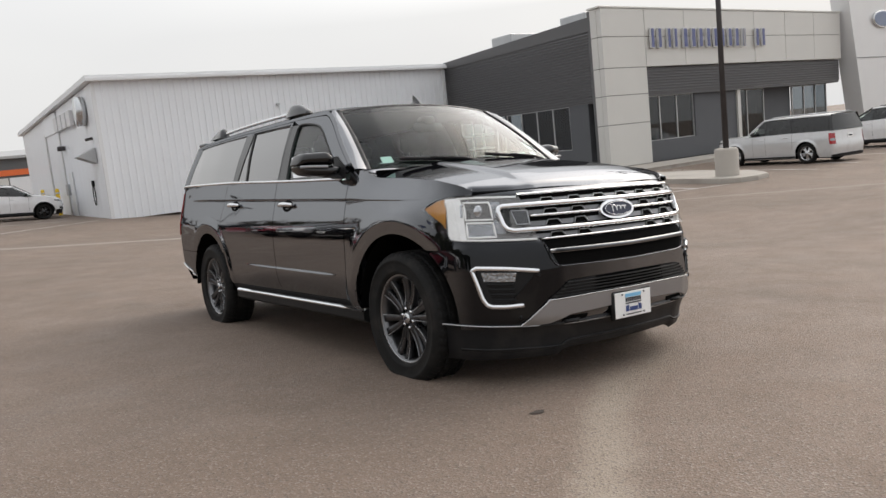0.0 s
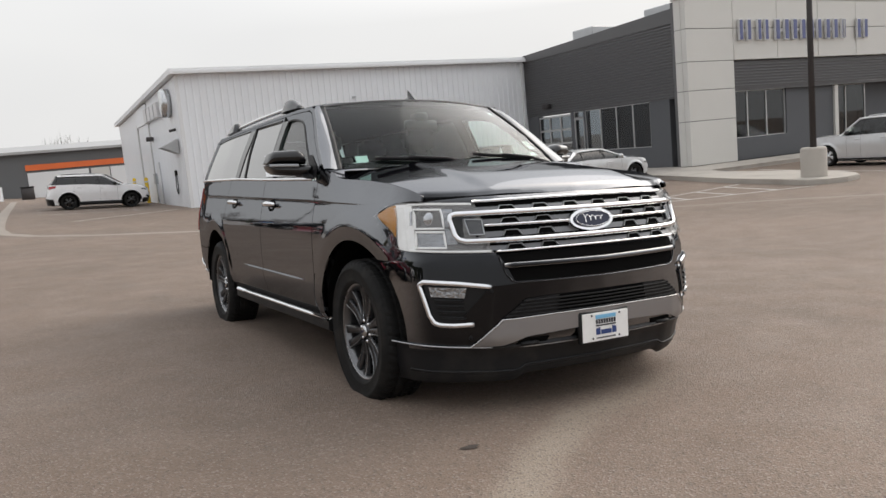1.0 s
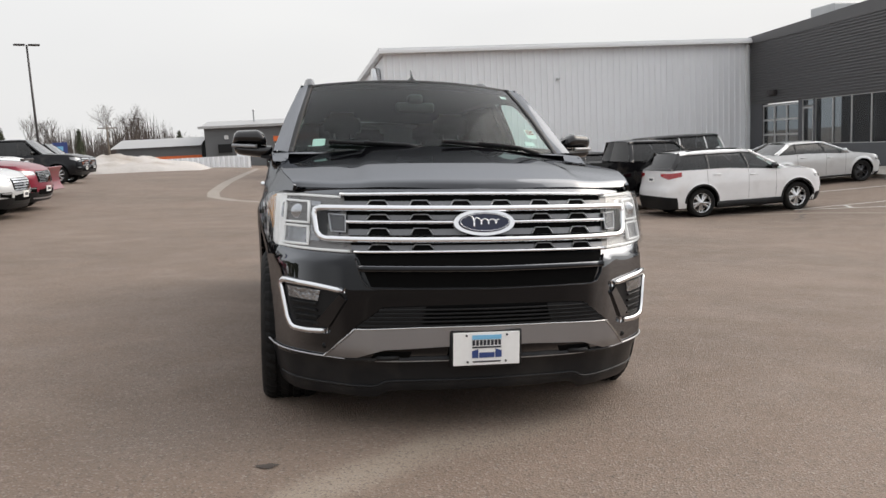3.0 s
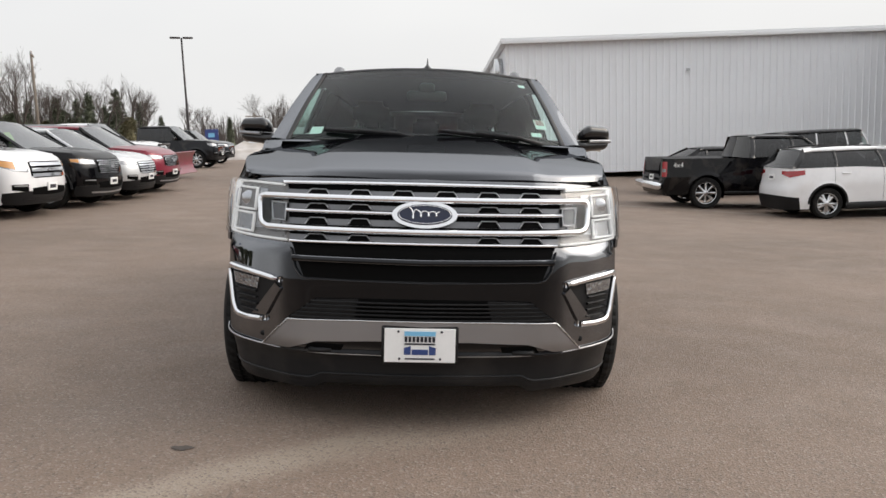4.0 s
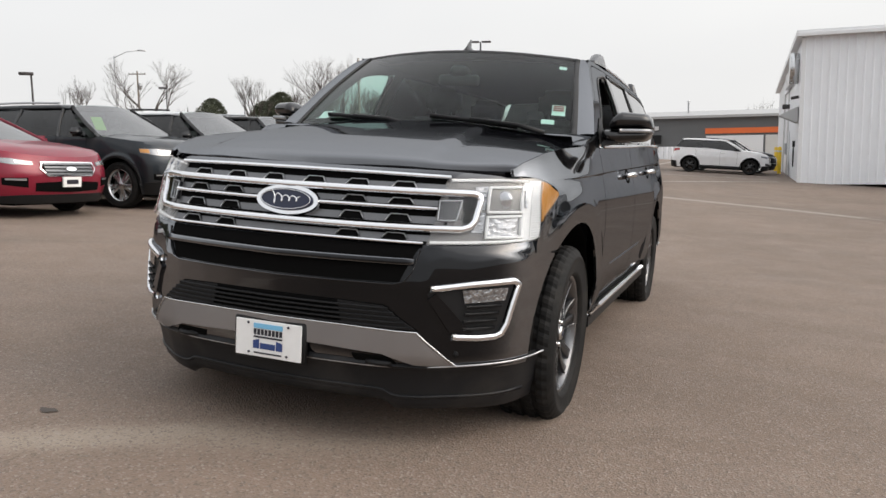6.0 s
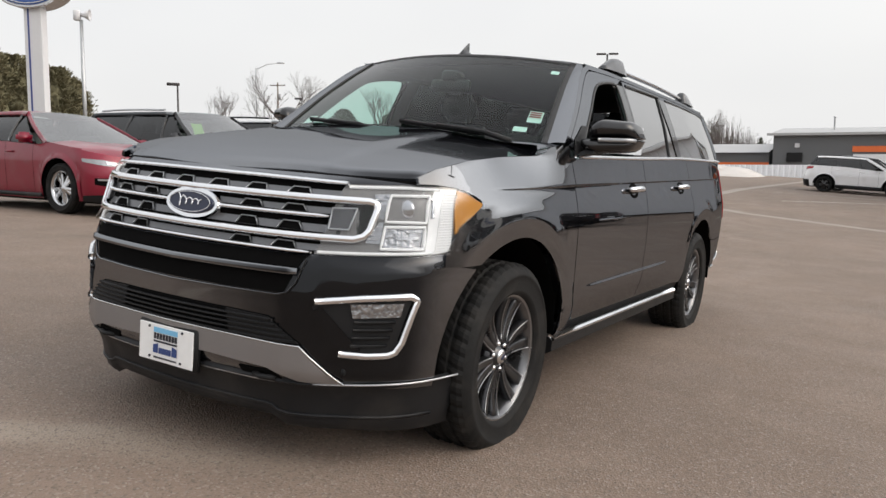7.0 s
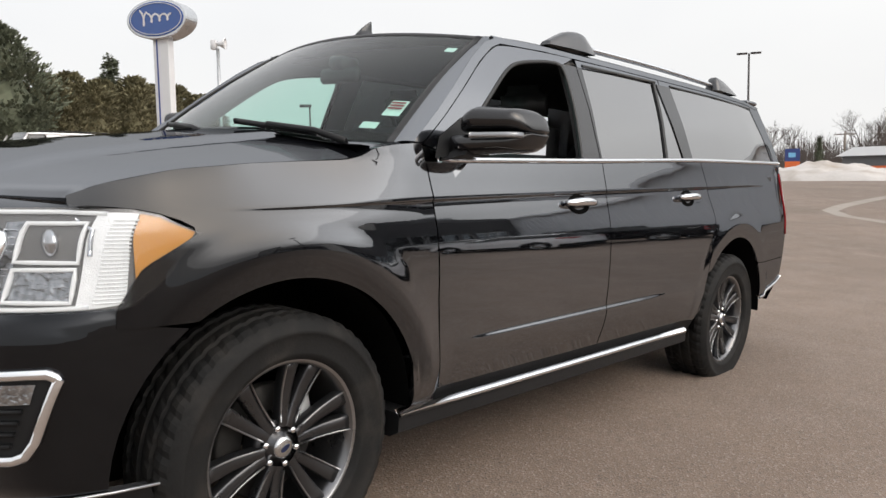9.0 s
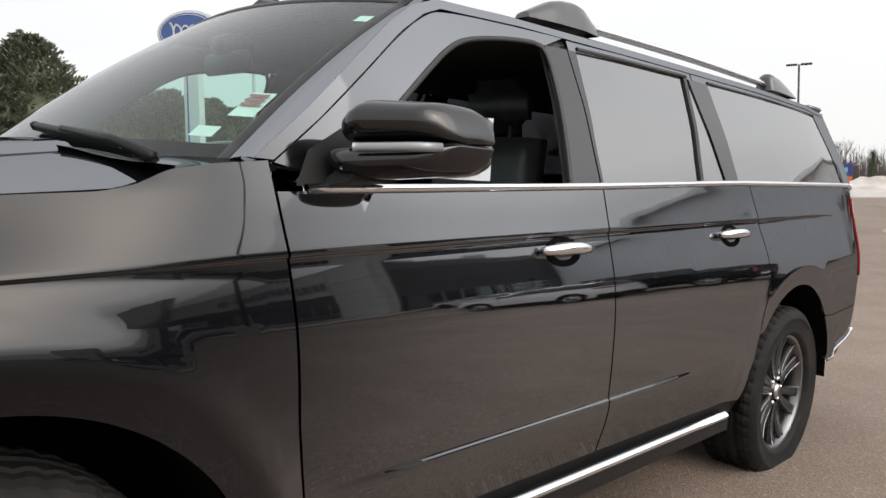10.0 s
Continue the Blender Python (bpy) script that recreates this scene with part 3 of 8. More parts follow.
def oval(name, parent, w, h, d, mat, label="", m=None, k=36):
    bm = bmesh.new()
    f = [bm.verts.new((w / 2 * math.cos(a), -d, h / 2 * math.sin(a))) for a in np.linspace(0, 2 * math.pi, k, endpoint=False)]
    f2 = [bm.verts.new((w / 2 * 0.97 * math.cos(a), -d - min(0.02, d * 0.3), h / 2 * 0.95 * math.sin(a))) for a in np.linspace(0, 2 * math.pi, k, endpoint=False)]
    bk = [bm.verts.new((w / 2 * math.cos(a), 0, h / 2 * math.sin(a))) for a in np.linspace(0, 2 * math.pi, k, endpoint=False)]
    bm.faces.new(f2), bm.faces.new(bk[::-1])
    for i in range(k):
        j = (i + 1) % k
        bm.faces.new((bk[i], bk[j], f[j], f[i]))
        bm.faces.new((f[i], f[j], f2[j], f2[i]))
    bmesh.ops.recalc_face_normals(bm, faces=bm.faces)
    return part(name, bm, mat, parent, label, smooth=False, m=m)


ov = oval("oval_logo", showroom, 2.0, 0.95, 0.12, M["alloy"], "oval emblem in blue and silver, plain", pose(43.1, GY0 - 0.5, 6.0))
oval("oval_face", ov, 1.85, 0.82, 0.14, pbr("sign_steel_blue", (0.16, 0.2, 0.3), 0.3, 0.2), "", pose(0, 0, 0))
M["sign_letter"] = pbr("sign_letter", (0.1, 0.12, 0.26), 0.35)
# eight raised blocks of the name, plain
for k in range(8):
    x0 = 23.85 + k * 1.1
    w = (0.72, 0.68, 0.86, 0.84, 0.8, 0.82, 0.28, 0.78)[k]
    lt = part("sign_block", box(x0, x0 + w, GY0 - 0.06, GY0 - 0.03, 5.06, 5.2, 0.01), M["sign_white"], showroom, "raised sign block, plain bars in grey blue", smooth=False)
    for u0, u1, z0, z1 in ((0.0, 0.34, 4.72, 5.58), (0.66, 1.0, 4.72, 5.58)):
        rim_ = part("sign_rim", box(x0 + u0 * w, x0 + u1 * w, GY0 - 0.16, GY0 - 0.062, z0, z1, 0.012), M["sign_white"], lt, smooth=False)
        part("sign_face", box(x0 + u0 * w + 0.035, x0 + u1 * w - 0.035, GY0 - 0.18, GY0 - 0.162, z0 + 0.035, z1 - 0.035, 0.008), M["sign_letter"], lt, smooth=False)

# ---- pavement and drainage strip ----
bm = bmesh.new()
KERB = [(19.0, 24.5, -0.24), (18.85, 18.75, -0.27), (18.2, 16.0, -0.31), (17.6, 13.5, -0.34), (17.05, 10.5, -0.35), (17.3, 9.95, -0.35), (17.8, 9.7, -0.34), (18.5, 9.8, -0.33), (19.1, 10.3, -0.33), (19.6, 11.0, -0.33), (20.2, 12.7, -0.32), (20.05, 16.0, -0.3), (20.5, 17.2, -0.27),
        (41, 17.6, -0.27), (41, 18.5, -0.165), (21.15, 18.5, -0.165), (21.15, 24.5, -0.165)]
up = [bm.verts.new(p) for p in KERB]
dn = [bm.verts.new((x, y, -0.9)) for x, y, z in KERB]
cap = bm.faces.new(up[::-1])
for i in range(len(KERB)):
    j = (i + 1) % len(KERB)
    bm.faces.new((up[i], up[j], dn[j], dn[i]))
bmesh.ops.bevel(bm, geom=[e for e in bm.edges if cap in e.link_faces], offset=0.03, segments=2, affect="EDGES")
bmesh.ops.triangulate(bm, faces=bm.faces[:])
bmesh.ops.recalc_face_normals(bm, faces=bm.faces)
pavement = tagged(new("pavement", to_mesh("pavement", bm, M["concrete"], False)), "pale concrete pavement in front of the showroom", "pavement", kind="structure")
M["seam"] = pbr("seam", (0.25, 0.213, 0.18), 0.85, 0.0, 0.2, 30, 2.5)
strip("gutter_strip", [(-3.4, 60), (-3.45, 36), (-3.45, 26), (-3.4, 23), (-3.2, 21), (-2.5, 19.6), (-1.2, 18.45), (0.6, 17.7), (2.7, 16.8), (4.2, 15.9)], 0.4, 0.006, M["kerb_concrete"], "pale worn concrete drainage strip across the lot")
strip("asphalt_seam", [(4.2, 15.9), (7.5, 14.3), (9.8, 13.1), (11.3, 12.1), (12.9, 10.3), (14.2, 8.6), (15.2, 6.9), (16.0, 5.3), (18, 1.0), (30, -20)], 0.22, 0.006, M["seam"], "pale worn seam between two stretches of asphalt")
# ---- the black SUV ----


def gloss_paint(name, color, base=0.032, full=0.27, near=0.1, far=0.46, rough=0.03):
    """Dark lacquer: a flaked ground coat under a clear coat whose gloss grows towards grazing angles."""
    m = pbr(name, color, 0.6, 0.0, 0.2, 700, 2.0, rough_spread=0.05, dirt=((0.03, 0.027, 0.024), 5.0, 0.04))
    m.node_tree.nodes["Principled BSDF"].inputs["Specular IOR Level"].default_value = 0.0
    n, l = m.node_tree.nodes, m.node_tree.links
    b = n["Principled BSDF"]
    lw, ml = n.new("ShaderNodeLayerWeight"), n.new("ShaderNodeMapRange")
    lw.inputs["Blend"].default_value = 0.5
    ml.interpolation_type = "SMOOTHSTEP"
    ml.inputs["From Min"].default_value, ml.inputs["From Max"].default_value = near, far
    ml.inputs["To Min"].default_value, ml.inputs["To Max"].default_value = base, full
    gl, mix = n.new("ShaderNodeBsdfGlossy"), n.new("ShaderNodeMixShader")
    gl.inputs["Color"].default_value = (0.93, 0.955, 1.0, 1)
    # faint orange peel and a film of dust in the gloss
    tc, peel, bp, film = n.new("ShaderNodeTexCoord"), n.new("ShaderNodeTexNoise"), n.new("ShaderNodeBump"), n.new("ShaderNodeMapRange")
    peel.inputs["Scale"].default_value, peel.inputs["Detail"].default_value = 2.6, 2
    film.inputs["To Min"].default_value, film.inputs["To Max"].default_value = rough * 0.6, rough * 1.5
    bp.inputs["Strength"].default_value, bp.inputs["Distance"].default_value = 1.0, 0.0012
    l.new(tc.outputs["Object"], peel.inputs["Vector"])
    l.new(peel.outputs["Fac"], bp.inputs["Height"])
    l.new(peel.outputs["Fac"], film.inputs["Value"])
    l.new(film.outputs["Result"], gl.inputs["Roughness"])
    l.new(bp.outputs["Normal"], gl.inputs["Normal"])
    l.new(lw.outputs["Facing"], ml.inputs["Value"])
    l.new(ml.outputs["Result"], mix.inputs[0])
    l.new(b.outputs[0], mix.inputs[1])
    l.new(gl.outputs[0], mix.inputs[2])
    l.new(mix.outputs[0], n["Material Output"].inputs["Surface"])
    return m


M["suv_paint"] = gloss_paint("suv_paint", (0.0025, 0.0027, 0.0034))
M["lamp_bowl"] = pbr("lamp_bowl", (0.16, 0.155, 0.15), 0.3, 0.4, 0.15, 120, 8)
M["crystal"] = pbr("crystal", (0.3, 0.305, 0.315), 0.15, 0.9, 0.7, 60, 90, bump=0.006)
M["drl_white"] = pbr("drl_white", (0.5, 0.505, 0.51), 0.25, 0.0, 0.12, 260, 30, bump=0.002, coat=0.6)
# the daytime light bars are lit
M["drl_white"].node_tree.nodes["Principled BSDF"].inputs["Emission Color"].default_value = (1.0, 0.98, 0.95, 1)
M["drl_white"].node_tree.nodes["Principled BSDF"].inputs["Emission Strength"].default_value = 0.32
M["wheel_grey"] = pbr("wheel_grey", (0.06, 0.061, 0.065), 0.28, 0.85, 0.1, 200, 5, coat=0.3)
M["wheel_edge"] = pbr("wheel_edge", (0.34, 0.345, 0.355), 0.28, 1.0, 0.05, 100, 4)
M["wheel_barrel"] = pbr("wheel_barrel", (0.16, 0.162, 0.168), 0.3, 0.9, 0.1, 100, 6)
# satin silver darkened to put the down-facing skid plate's shade into colour
M["dimmed_silver"] = pbr("dimmed_silver", (0.34, 0.345, 0.36), 0.36, 0.9, 0.05, 300, 3)
M["rail_grey"] = pbr("rail_grey", (0.045, 0.046, 0.05), 0.35, 0.4, 0.08, 200, 6, coat=0.5)
M["reflector"] = pbr("reflector", (0.5, 0.51, 0.53), 0.18, 0.9, 0.3, 90, 25)
M["grille_grey"] = pbr("grille_grey", (0.16, 0.163, 0.17), 0.35, 0.8, 0.1, 200, 20)
M["valance_plastic"] = pbr("valance_plastic", (0.012, 0.0125, 0.014), 0.45, 0.0, 0.2, 200, 4, bump=0.0004, dirt=((0.1, 0.09, 0.08), 6, 0.2))
M["window_rubber"] = pbr("window_rubber", (0.008, 0.008, 0.008), 0.5, 0.0, 0.2, 100, 5)
M["valance_plastic"].node_tree.nodes["Principled BSDF"].inputs["Specular IOR Level"].default_value = 0.25
for nd in (M["gloss_black"],):
    nd.node_tree.nodes["Principled BSDF"].inputs["Specular IOR Level"].default_value = 0.0
    nd.node_tree.nodes["Principled BSDF"].inputs["Coat Weight"].default_value = 1.0
    nd.node_tree.nodes["Principled BSDF"].inputs["Coat Roughness"].default_value = 0.07
    nd.node_tree.nodes["Principled BSDF"].inputs["Coat IOR"].default_value = 1.6
CAR = pose(-0.016, -0.006, 0.065, -1.8, 3.5, 0.28)
suv = thing("suv", "glossy black long full-size SUV with chrome grille, parked on the lot", "car", m=CAR)


def soft(xs, ys, sigma, lo, hi, d=0.004):
    u = np.arange(lo - 0.4, hi + 0.4, d)
    v = np.interp(u, xs, ys)
    k = np.exp(-0.5 * (np.arange(-int(4 * sigma / d), int(4 * sigma / d) + 1) * d / sigma) ** 2)
    h = len(k) // 2
    return u, np.convolve(np.pad(v, h, mode="edge"), k / k.sum(), mode="valid")


SIDE = soft((0.2, 0.3, 0.4, 0.47, 0.56, 0.64, 0.75, 0.88, 0.95, 1.0, 1.04, 1.08, 1.13, 1.2, 1.31, 1.36),
            (0.86, 0.9, 0.935, 0.955, 0.977, 0.988, 0.995, 0.998, 0.9965, 0.9925, 0.9865, 0.978, 0.966, 0.948, 0.922, 0.91), 0.014, 0.2, 1.36)
TAPER = soft((-0.75, -0.5, -0.35, -0.2, 0.0, 0.3, 3.3, 3.9, 4.3, 4.5, 4.62, 4.68), (0.2, 0.085, 0.05, 0.025, 0.008, 0.0, 0.0, 0.015, 0.05, 0.09, 0.14, 0.2), 0.06, -0.75, 4.68)
HOODZ = soft((-0.8, -0.63, -0.5, -0.33, -0.1, 0.22, 0.4, 0.7), (1.09, 1.124, 1.175, 1.215, 1.24, 1.263, 1.28, 1.3), 0.03, -0.8, 0.7)
FENDER_TOP = soft((-0.8, -0.63, -0.5, -0.33, -0.1, 0.22, 0.28, 0.33, 0.42, 0.56, 0.7), (1.09, 1.124, 1.175, 1.215, 1.24, 1.263, 1.278, 1.306, 1.322, 1.336, 1.35), 0.014, -0.8, 0.7)
HOOD_MID = soft((-0.82, -0.8, -0.75, -0.64, -0.5, -0.17, 0.25, 0.7), (1.09, 1.112, 1.162, 1.209, 1.245, 1.295, 1.35, 1.41), 0.018, -0.82, 0.7)
BELT = soft((0.5, 0.72, 1.74, 2.7, 4.3), (1.268, 1.276, 1.312, 1.355, 1.395), 0.2, 0.5, 4.3)
SHOULDER = soft((-0.2, 0.55, 3.7), (1.108, 1.142, 1.238), 0.2, -0.2, 3.7)
AXLES, HUB_Z, ARCH_R = (0.0, 3.36), 0.405, 0.515
HOOD_EDGE = soft((-0.7, -0.58, -0.48, -0.38, -0.2, 0.35), (0.79, 0.812, 0.84, 0.862, 0.878, 0.872), 0.03, -0.7, 0.5)
hood_edge = lambda y: float(np.interp(y, *HOOD_EDGE))


def ramp01(a, b, t):
    t = min(1.0, max(0.0, (t - a) / (b - a)))
    return t * t * (3 - 2 * t)


def side_x(y, z):
    """Half width of the body's side at a station and height."""
    x = float(np.interp(z, *SIDE)) - float(np.interp(y, *TAPER))
    zs = float(np.interp(y, *SHOULDER))
    x += 0.008 * ramp01(zs - 0.005, zs + 0.004, z) * ramp01(-0.3, 0.1, y) * (1 - ramp01(3.6, 4.0, y))
    # ledge low on the doors
    zc = LEDGE(y)
    amp = ramp01(0.64, 0.95, y) * (1 - ramp01(2.05, 2.6, y))
    x += 0.008 * amp * (1 - ramp01(zc - 0.007, zc + 0.012, z)) * ramp01(zc - 0.17, zc - 0.03, z)
    # flares: the flank swells to a ridge, the lip below it turns inwards
    for a in AXLES:
        d = math.hypot(y - a, z - HUB_Z) - ARCH_R
        ridge = max(x + 0.008, 1.006 - float(np.interp(y, *TAPER)))
        lip = ridge - 0.2 * max(0.0, 0.074 - d)
        k = (1 - ramp01(0.07, 0.17, d)) * ramp01(0.36, 0.6, z)
        x += k * ((ridge if d > 0.074 else lip) - x)
    if y < 0.75:
        zt = float(np.interp(y, *HOODZ))
        t = (z - (zt - 0.19)) / 0.19
        if t > 0:
            t = min(1.0, t)
            x -= (x - hood_edge(y)) * t ** 1.6 * (1 - ramp01(-0.1, 0.5, y))
    return x


GLASS = soft((1.25, 1.3, 1.55, 1.8, 1.84), (0.937, 0.93, 0.846, 0.735, 0.715), 0.03, 1.25, 1.84)


def glass_x(y, z):
    return float(np.interp(z, *GLASS)) - 0.6 * float(np.interp(y, *TAPER)) - 0.02 * ramp01(3.2, 4.4, y)


FRONT_DX = (0, 0.2, 0.35, 0.5, 0.6, 0.68, 0.75, 0.8, 0.84, 0.87, 0.895, 0.915, 0.93, 0.945, 0.957, 0.967, 0.975)
FRONT_DY = (0, 0.008, 0.022, 0.045, 0.085, 0.145, 0.195, 0.24, 0.285, 0.33, 0.39, 0.46, 0.54, 0.62, 0.7, 0.78, 0.9)
FRONT_Y = soft((0.2, 0.28, 0.36, 0.42, 0.55, 0.7, 0.8, 0.842, 0.862, 0.95, 1.05, 1.12, 1.15), (-0.8, -0.86, -0.9, -0.945, -0.95, -0.95, -0.94, -0.925, -0.893, -0.86, -0.83, -0.78, -0.73), 0.012, 0.2, 1.15)
FRONT_C = soft(FRONT_DX, FRONT_DY, 0.012, 0.0, 0.975)


def front_y(x, z):
    return float(np.interp(z, *FRONT_Y)) + (float(np.interp(abs(x), *FRONT_C)) if abs(x) > 0.02 else 0.0)


def rim_edges(bm, depth):
    """Folds the open edges of a skin inwards, so that it reads as a panel with thickness."""
    bm.normal_update()
    edges = [e for e in bm.edges if e.is_boundary]
    nrm = {v: v.normal.copy() for e in edges for v in e.verts}
    for e in edges:
        e.smooth = False
    ret = bmesh.ops.extrude_edge_only(bm, edges=edges)
    old = list(nrm)
    for v in [g for g in ret["geom"] if isinstance(g, bmesh.types.BMVert)]:
        o = min(v.link_edges, key=lambda e: e.calc_length()).other_vert(v)
        near = min(old, key=lambda q: (q.co - v.co).length_squared) if o not in nrm else o
        v.co -= nrm[near] * depth


def skin(sgn, yl, yr, zb, zt, nu, nv, fn, off=0.0, rim=0.014, us=None, knots=()):
    """A panel of the body's side between front and rear cut lines and lower and upper curves; knots are curves that rows follow."""
    bm = bmesh.new()
    rows = []
    us = us or [i / nu for i in range(nu + 1)]
    # rows: (curve below, share of the way to the curve above)
    levels = []
    for i, k in enumerate(knots):
        levels += [(i, f / k[1]) for f in range(k[1])]
    levels += [(len(knots), f / nv) for f in range(nv + 1)]

    def curve(i, y):
        lo, hi = zb(y), zt(y)
        if i > len(knots):
            return hi
        z = lo
        for j in range(i):
            z = min(hi - 0.0006 * (len(knots) - j), max(z + 0.0006, knots[j][0](y)))
        return z

    for i, f in levels:
        row = []
        for u in us:
            z = 0.9
            for _ in range(12):
                y = yl(z) + (yr(z) - yl(z)) * u
                z0 = curve(i, y)
                z = z0 + (curve(i + 1, y) - z0) * f
            row.append((sgn * (fn(y, z) + off), y, z))
        rows.append(row)
    grid(bm, rows)
    bmesh.ops.recalc_face_normals(bm, faces=bm.faces)
    bm.normal_update()
    if sum(f.normal.x for f in bm.faces) * sgn < 0:
        bmesh.ops.reverse_faces(bm, faces=bm.faces)
    if rim:
        rim_edges(bm, rim)
    return bm


def line(*pts):
    """A cut line: y as a function of z, or z of y."""
    a, b = zip(*sorted(pts))
    return lambda t: float(np.interp(t, a, b))


def bar(bm, pts, w, h, up=None, close=False, r=0.35):
    """Sweeps a rounded bar, w across and h deep, along points; up gives the outward direction at each point."""
    pts = [Vector(p) for p in pts]
    n = len(pts)
    prof = [(-0.5, 0), (-0.5 + r * 0.3, 1 - r * 0.5), (-0.5 + r, 1), (0.5 - r, 1), (0.5 - r * 0.3, 1 - r * 0.5), (0.5, 0)]
    rings = []
    for i, p in enumerate(pts):
        a, b = (pts[(i - 1) % n], pts[(i + 1) % n]) if close else (pts[max(i - 1, 0)], pts[min(i + 1, n - 1)])
        d = (b - a).normalized()
        o = Vector(up[i] if isinstance(up, list) else up)
        o = (o - d * o.dot(d)).normalized()
        s = d.cross(o)
        ww = w[i] if isinstance(w, (list, tuple)) else w
        rings.append([bm.verts.new(p + s * q * ww + o * t * h) for q, t in prof])
    k = len(prof)
    for i in range(n if close else n - 1):
        r0, r1 = rings[i], rings[(i + 1) % n]
        for j in range(k):
            bm.faces.new((r0[j], r0[(j + 1) % k], r1[(j + 1) % k], r1[j]))
    if not close:
        bm.faces.new(rings[0])
        bm.faces.new(rings[-1][::-1])


def scribble(w, h, y, n=60):
    """A running stroke of loops inside an oval, as a plain mark."""
    pts = []
    for t in np.linspace(0, 1, n):
        k = 0.5 + 0.5 * (1 - t) ** 2
        pts.append((w * (t - 0.5) + 0.06 * w * math.sin(8 * math.pi * t), y, h * 0.5 * k * math.cos(8 * math.pi * t) * (1 if t < 0.25 else 0.75) + 0.05 * h))
    return pts


def front_p(x, z, off, sgn=1):
    """A point of the front's surface, lifted by off along its normal."""
    a = abs(x)
    k = (front_y(a + 0.008, z) - front_y(max(0.021, a - 0.008), z)) / (0.016 if a > 0.03 else 1.0) if a > 0.03 else 0.0
    n = 1 / math.sqrt(1 + k * k)
    return (sgn * math.copysign(a + off * k * n, x if x else 1), front_y(x, z) - off * n, z)


def front_pts(pts, off, sgn=1, k=6):
    """Points (x, z) of the front view, laid on the front's surface."""
    out = []
    for (x0, z0), (x1, z1) in zip(pts, pts[1:]):
        for i in range(k):
            out.append((x0 + (x1 - x0) * i / k, z0 + (z1 - z0) * i / k))
    out.append(pts[-1])
    return [front_p(x, z, off, sgn) for x, z in out], [(sgn * (front_y(abs(x) + 0.01, z) - front_y(abs(x) - 0.01, z)) / 0.02 * (1 if x > 0 else -1), -1, 0.15) for x, z in out]


def front_bar(bm, pts, w, h, off=0.0, sgn=1, k=6, close=False):
    p, o = front_pts(pts + ([pts[0]] if close else []), off, sgn, k)
    if close:
        p, o = p[:-1], o[:-1]
    bar(bm, p, w, h, o, close)


def front_quad(bm, lo, hi, off, depth=0.02, n=12, m=4, sgn=1, mirror=False):
    """A slab on the front's surface between a lower and an upper line of (x, z) points."""
    def at(pl, u):
        xs = np.linspace(0, 1, len(pl))
        return float(np.interp(u, xs, [p[0] for p in pl])), float(np.interp(u, xs, [p[1] for p in pl]))
    rows = []
    for j in range(m + 1):
        row = []
        for i in range(n + 1):
            (x0, z0), (x1, z1) = at(lo, i / n), at(hi, i / n)
            x, z = x0 + (x1 - x0) * j / m, z0 + (z1 - z0) * j / m
            row.append(front_p(x, z, off, sgn))
        rows.append(row)
    b2 = bmesh.new()
    grid(b2, rows)
    bmesh.ops.recalc_face_normals(b2, faces=b2.faces)
    b2.normal_update()
    if sum(f.normal.y for f in b2.faces) > 0:
        bmesh.ops.reverse_faces(b2, faces=b2.faces)
    if depth:
        rim_edges(b2, depth)
    tmp = bpy.data.meshes.new("tmp")
    b2.to_mesh(tmp)
    b2.free()
    bm.from_mesh(tmp)
    bpy.data.meshes.remove(tmp)


def arch_z(y, base):
    z = base
    for a in AXLES:
        d = ARCH_R ** 2 - (y - a) ** 2
        if d > 0:
            z = max(z, HUB_Z + math.sqrt(d))
    return z


def arch_us(yl, yr, a, n):
    """Stations that crowd towards the ends of a wheel arch."""
    ys = set(np.linspace(yl, yr, n))
    for k in range(0, 25):
        y = a - ARCH_R * math.cos(math.pi * k / 24)
        if yl < y < yr:
            ys.add(y)
    return [(y - yl) / (yr - yl) for y in sorted(ys)]


DOOR_F = line((0.43, 0.634), (0.8, 0.587), (1.15, 0.566), (1.34, 0.54))
DOOR_M = line((0.43, 1.765), (0.7, 1.763), (1.05, 1.753), (1.33, 1.742))
DOOR_R = line((0.43, 2.845), (0.8, 2.9), (0.95, 2.985), (1.05, 2.965), (1.27, 2.88), (1.42, 2.83))
REAR = line((0.4, 4.5), (0.55, 4.57), (0.8, 4.58), (1.0, 4.56), (1.4, 4.46))
G = 0.0035
belt_z = lambda y: float(np.interp(y, *BELT))


LEDGE = lambda y: 0.638 + (y - 0.7) * 0.012
shoulder = lambda y: float(np.interp(y, *SHOULDER))
SHOULDER_ROWS = ((lambda y: shoulder(y) - 0.0052, 16), (lambda y: shoulder(y) + 0.0042, 4))
DOOR_ROWS = ((lambda y: LEDGE(y) - 0.0075, 8), (lambda y: LEDGE(y) + 0.0125, 5), (lambda y: shoulder(y) - 0.0052, 26), (lambda y: shoulder(y) + 0.0042, 4))


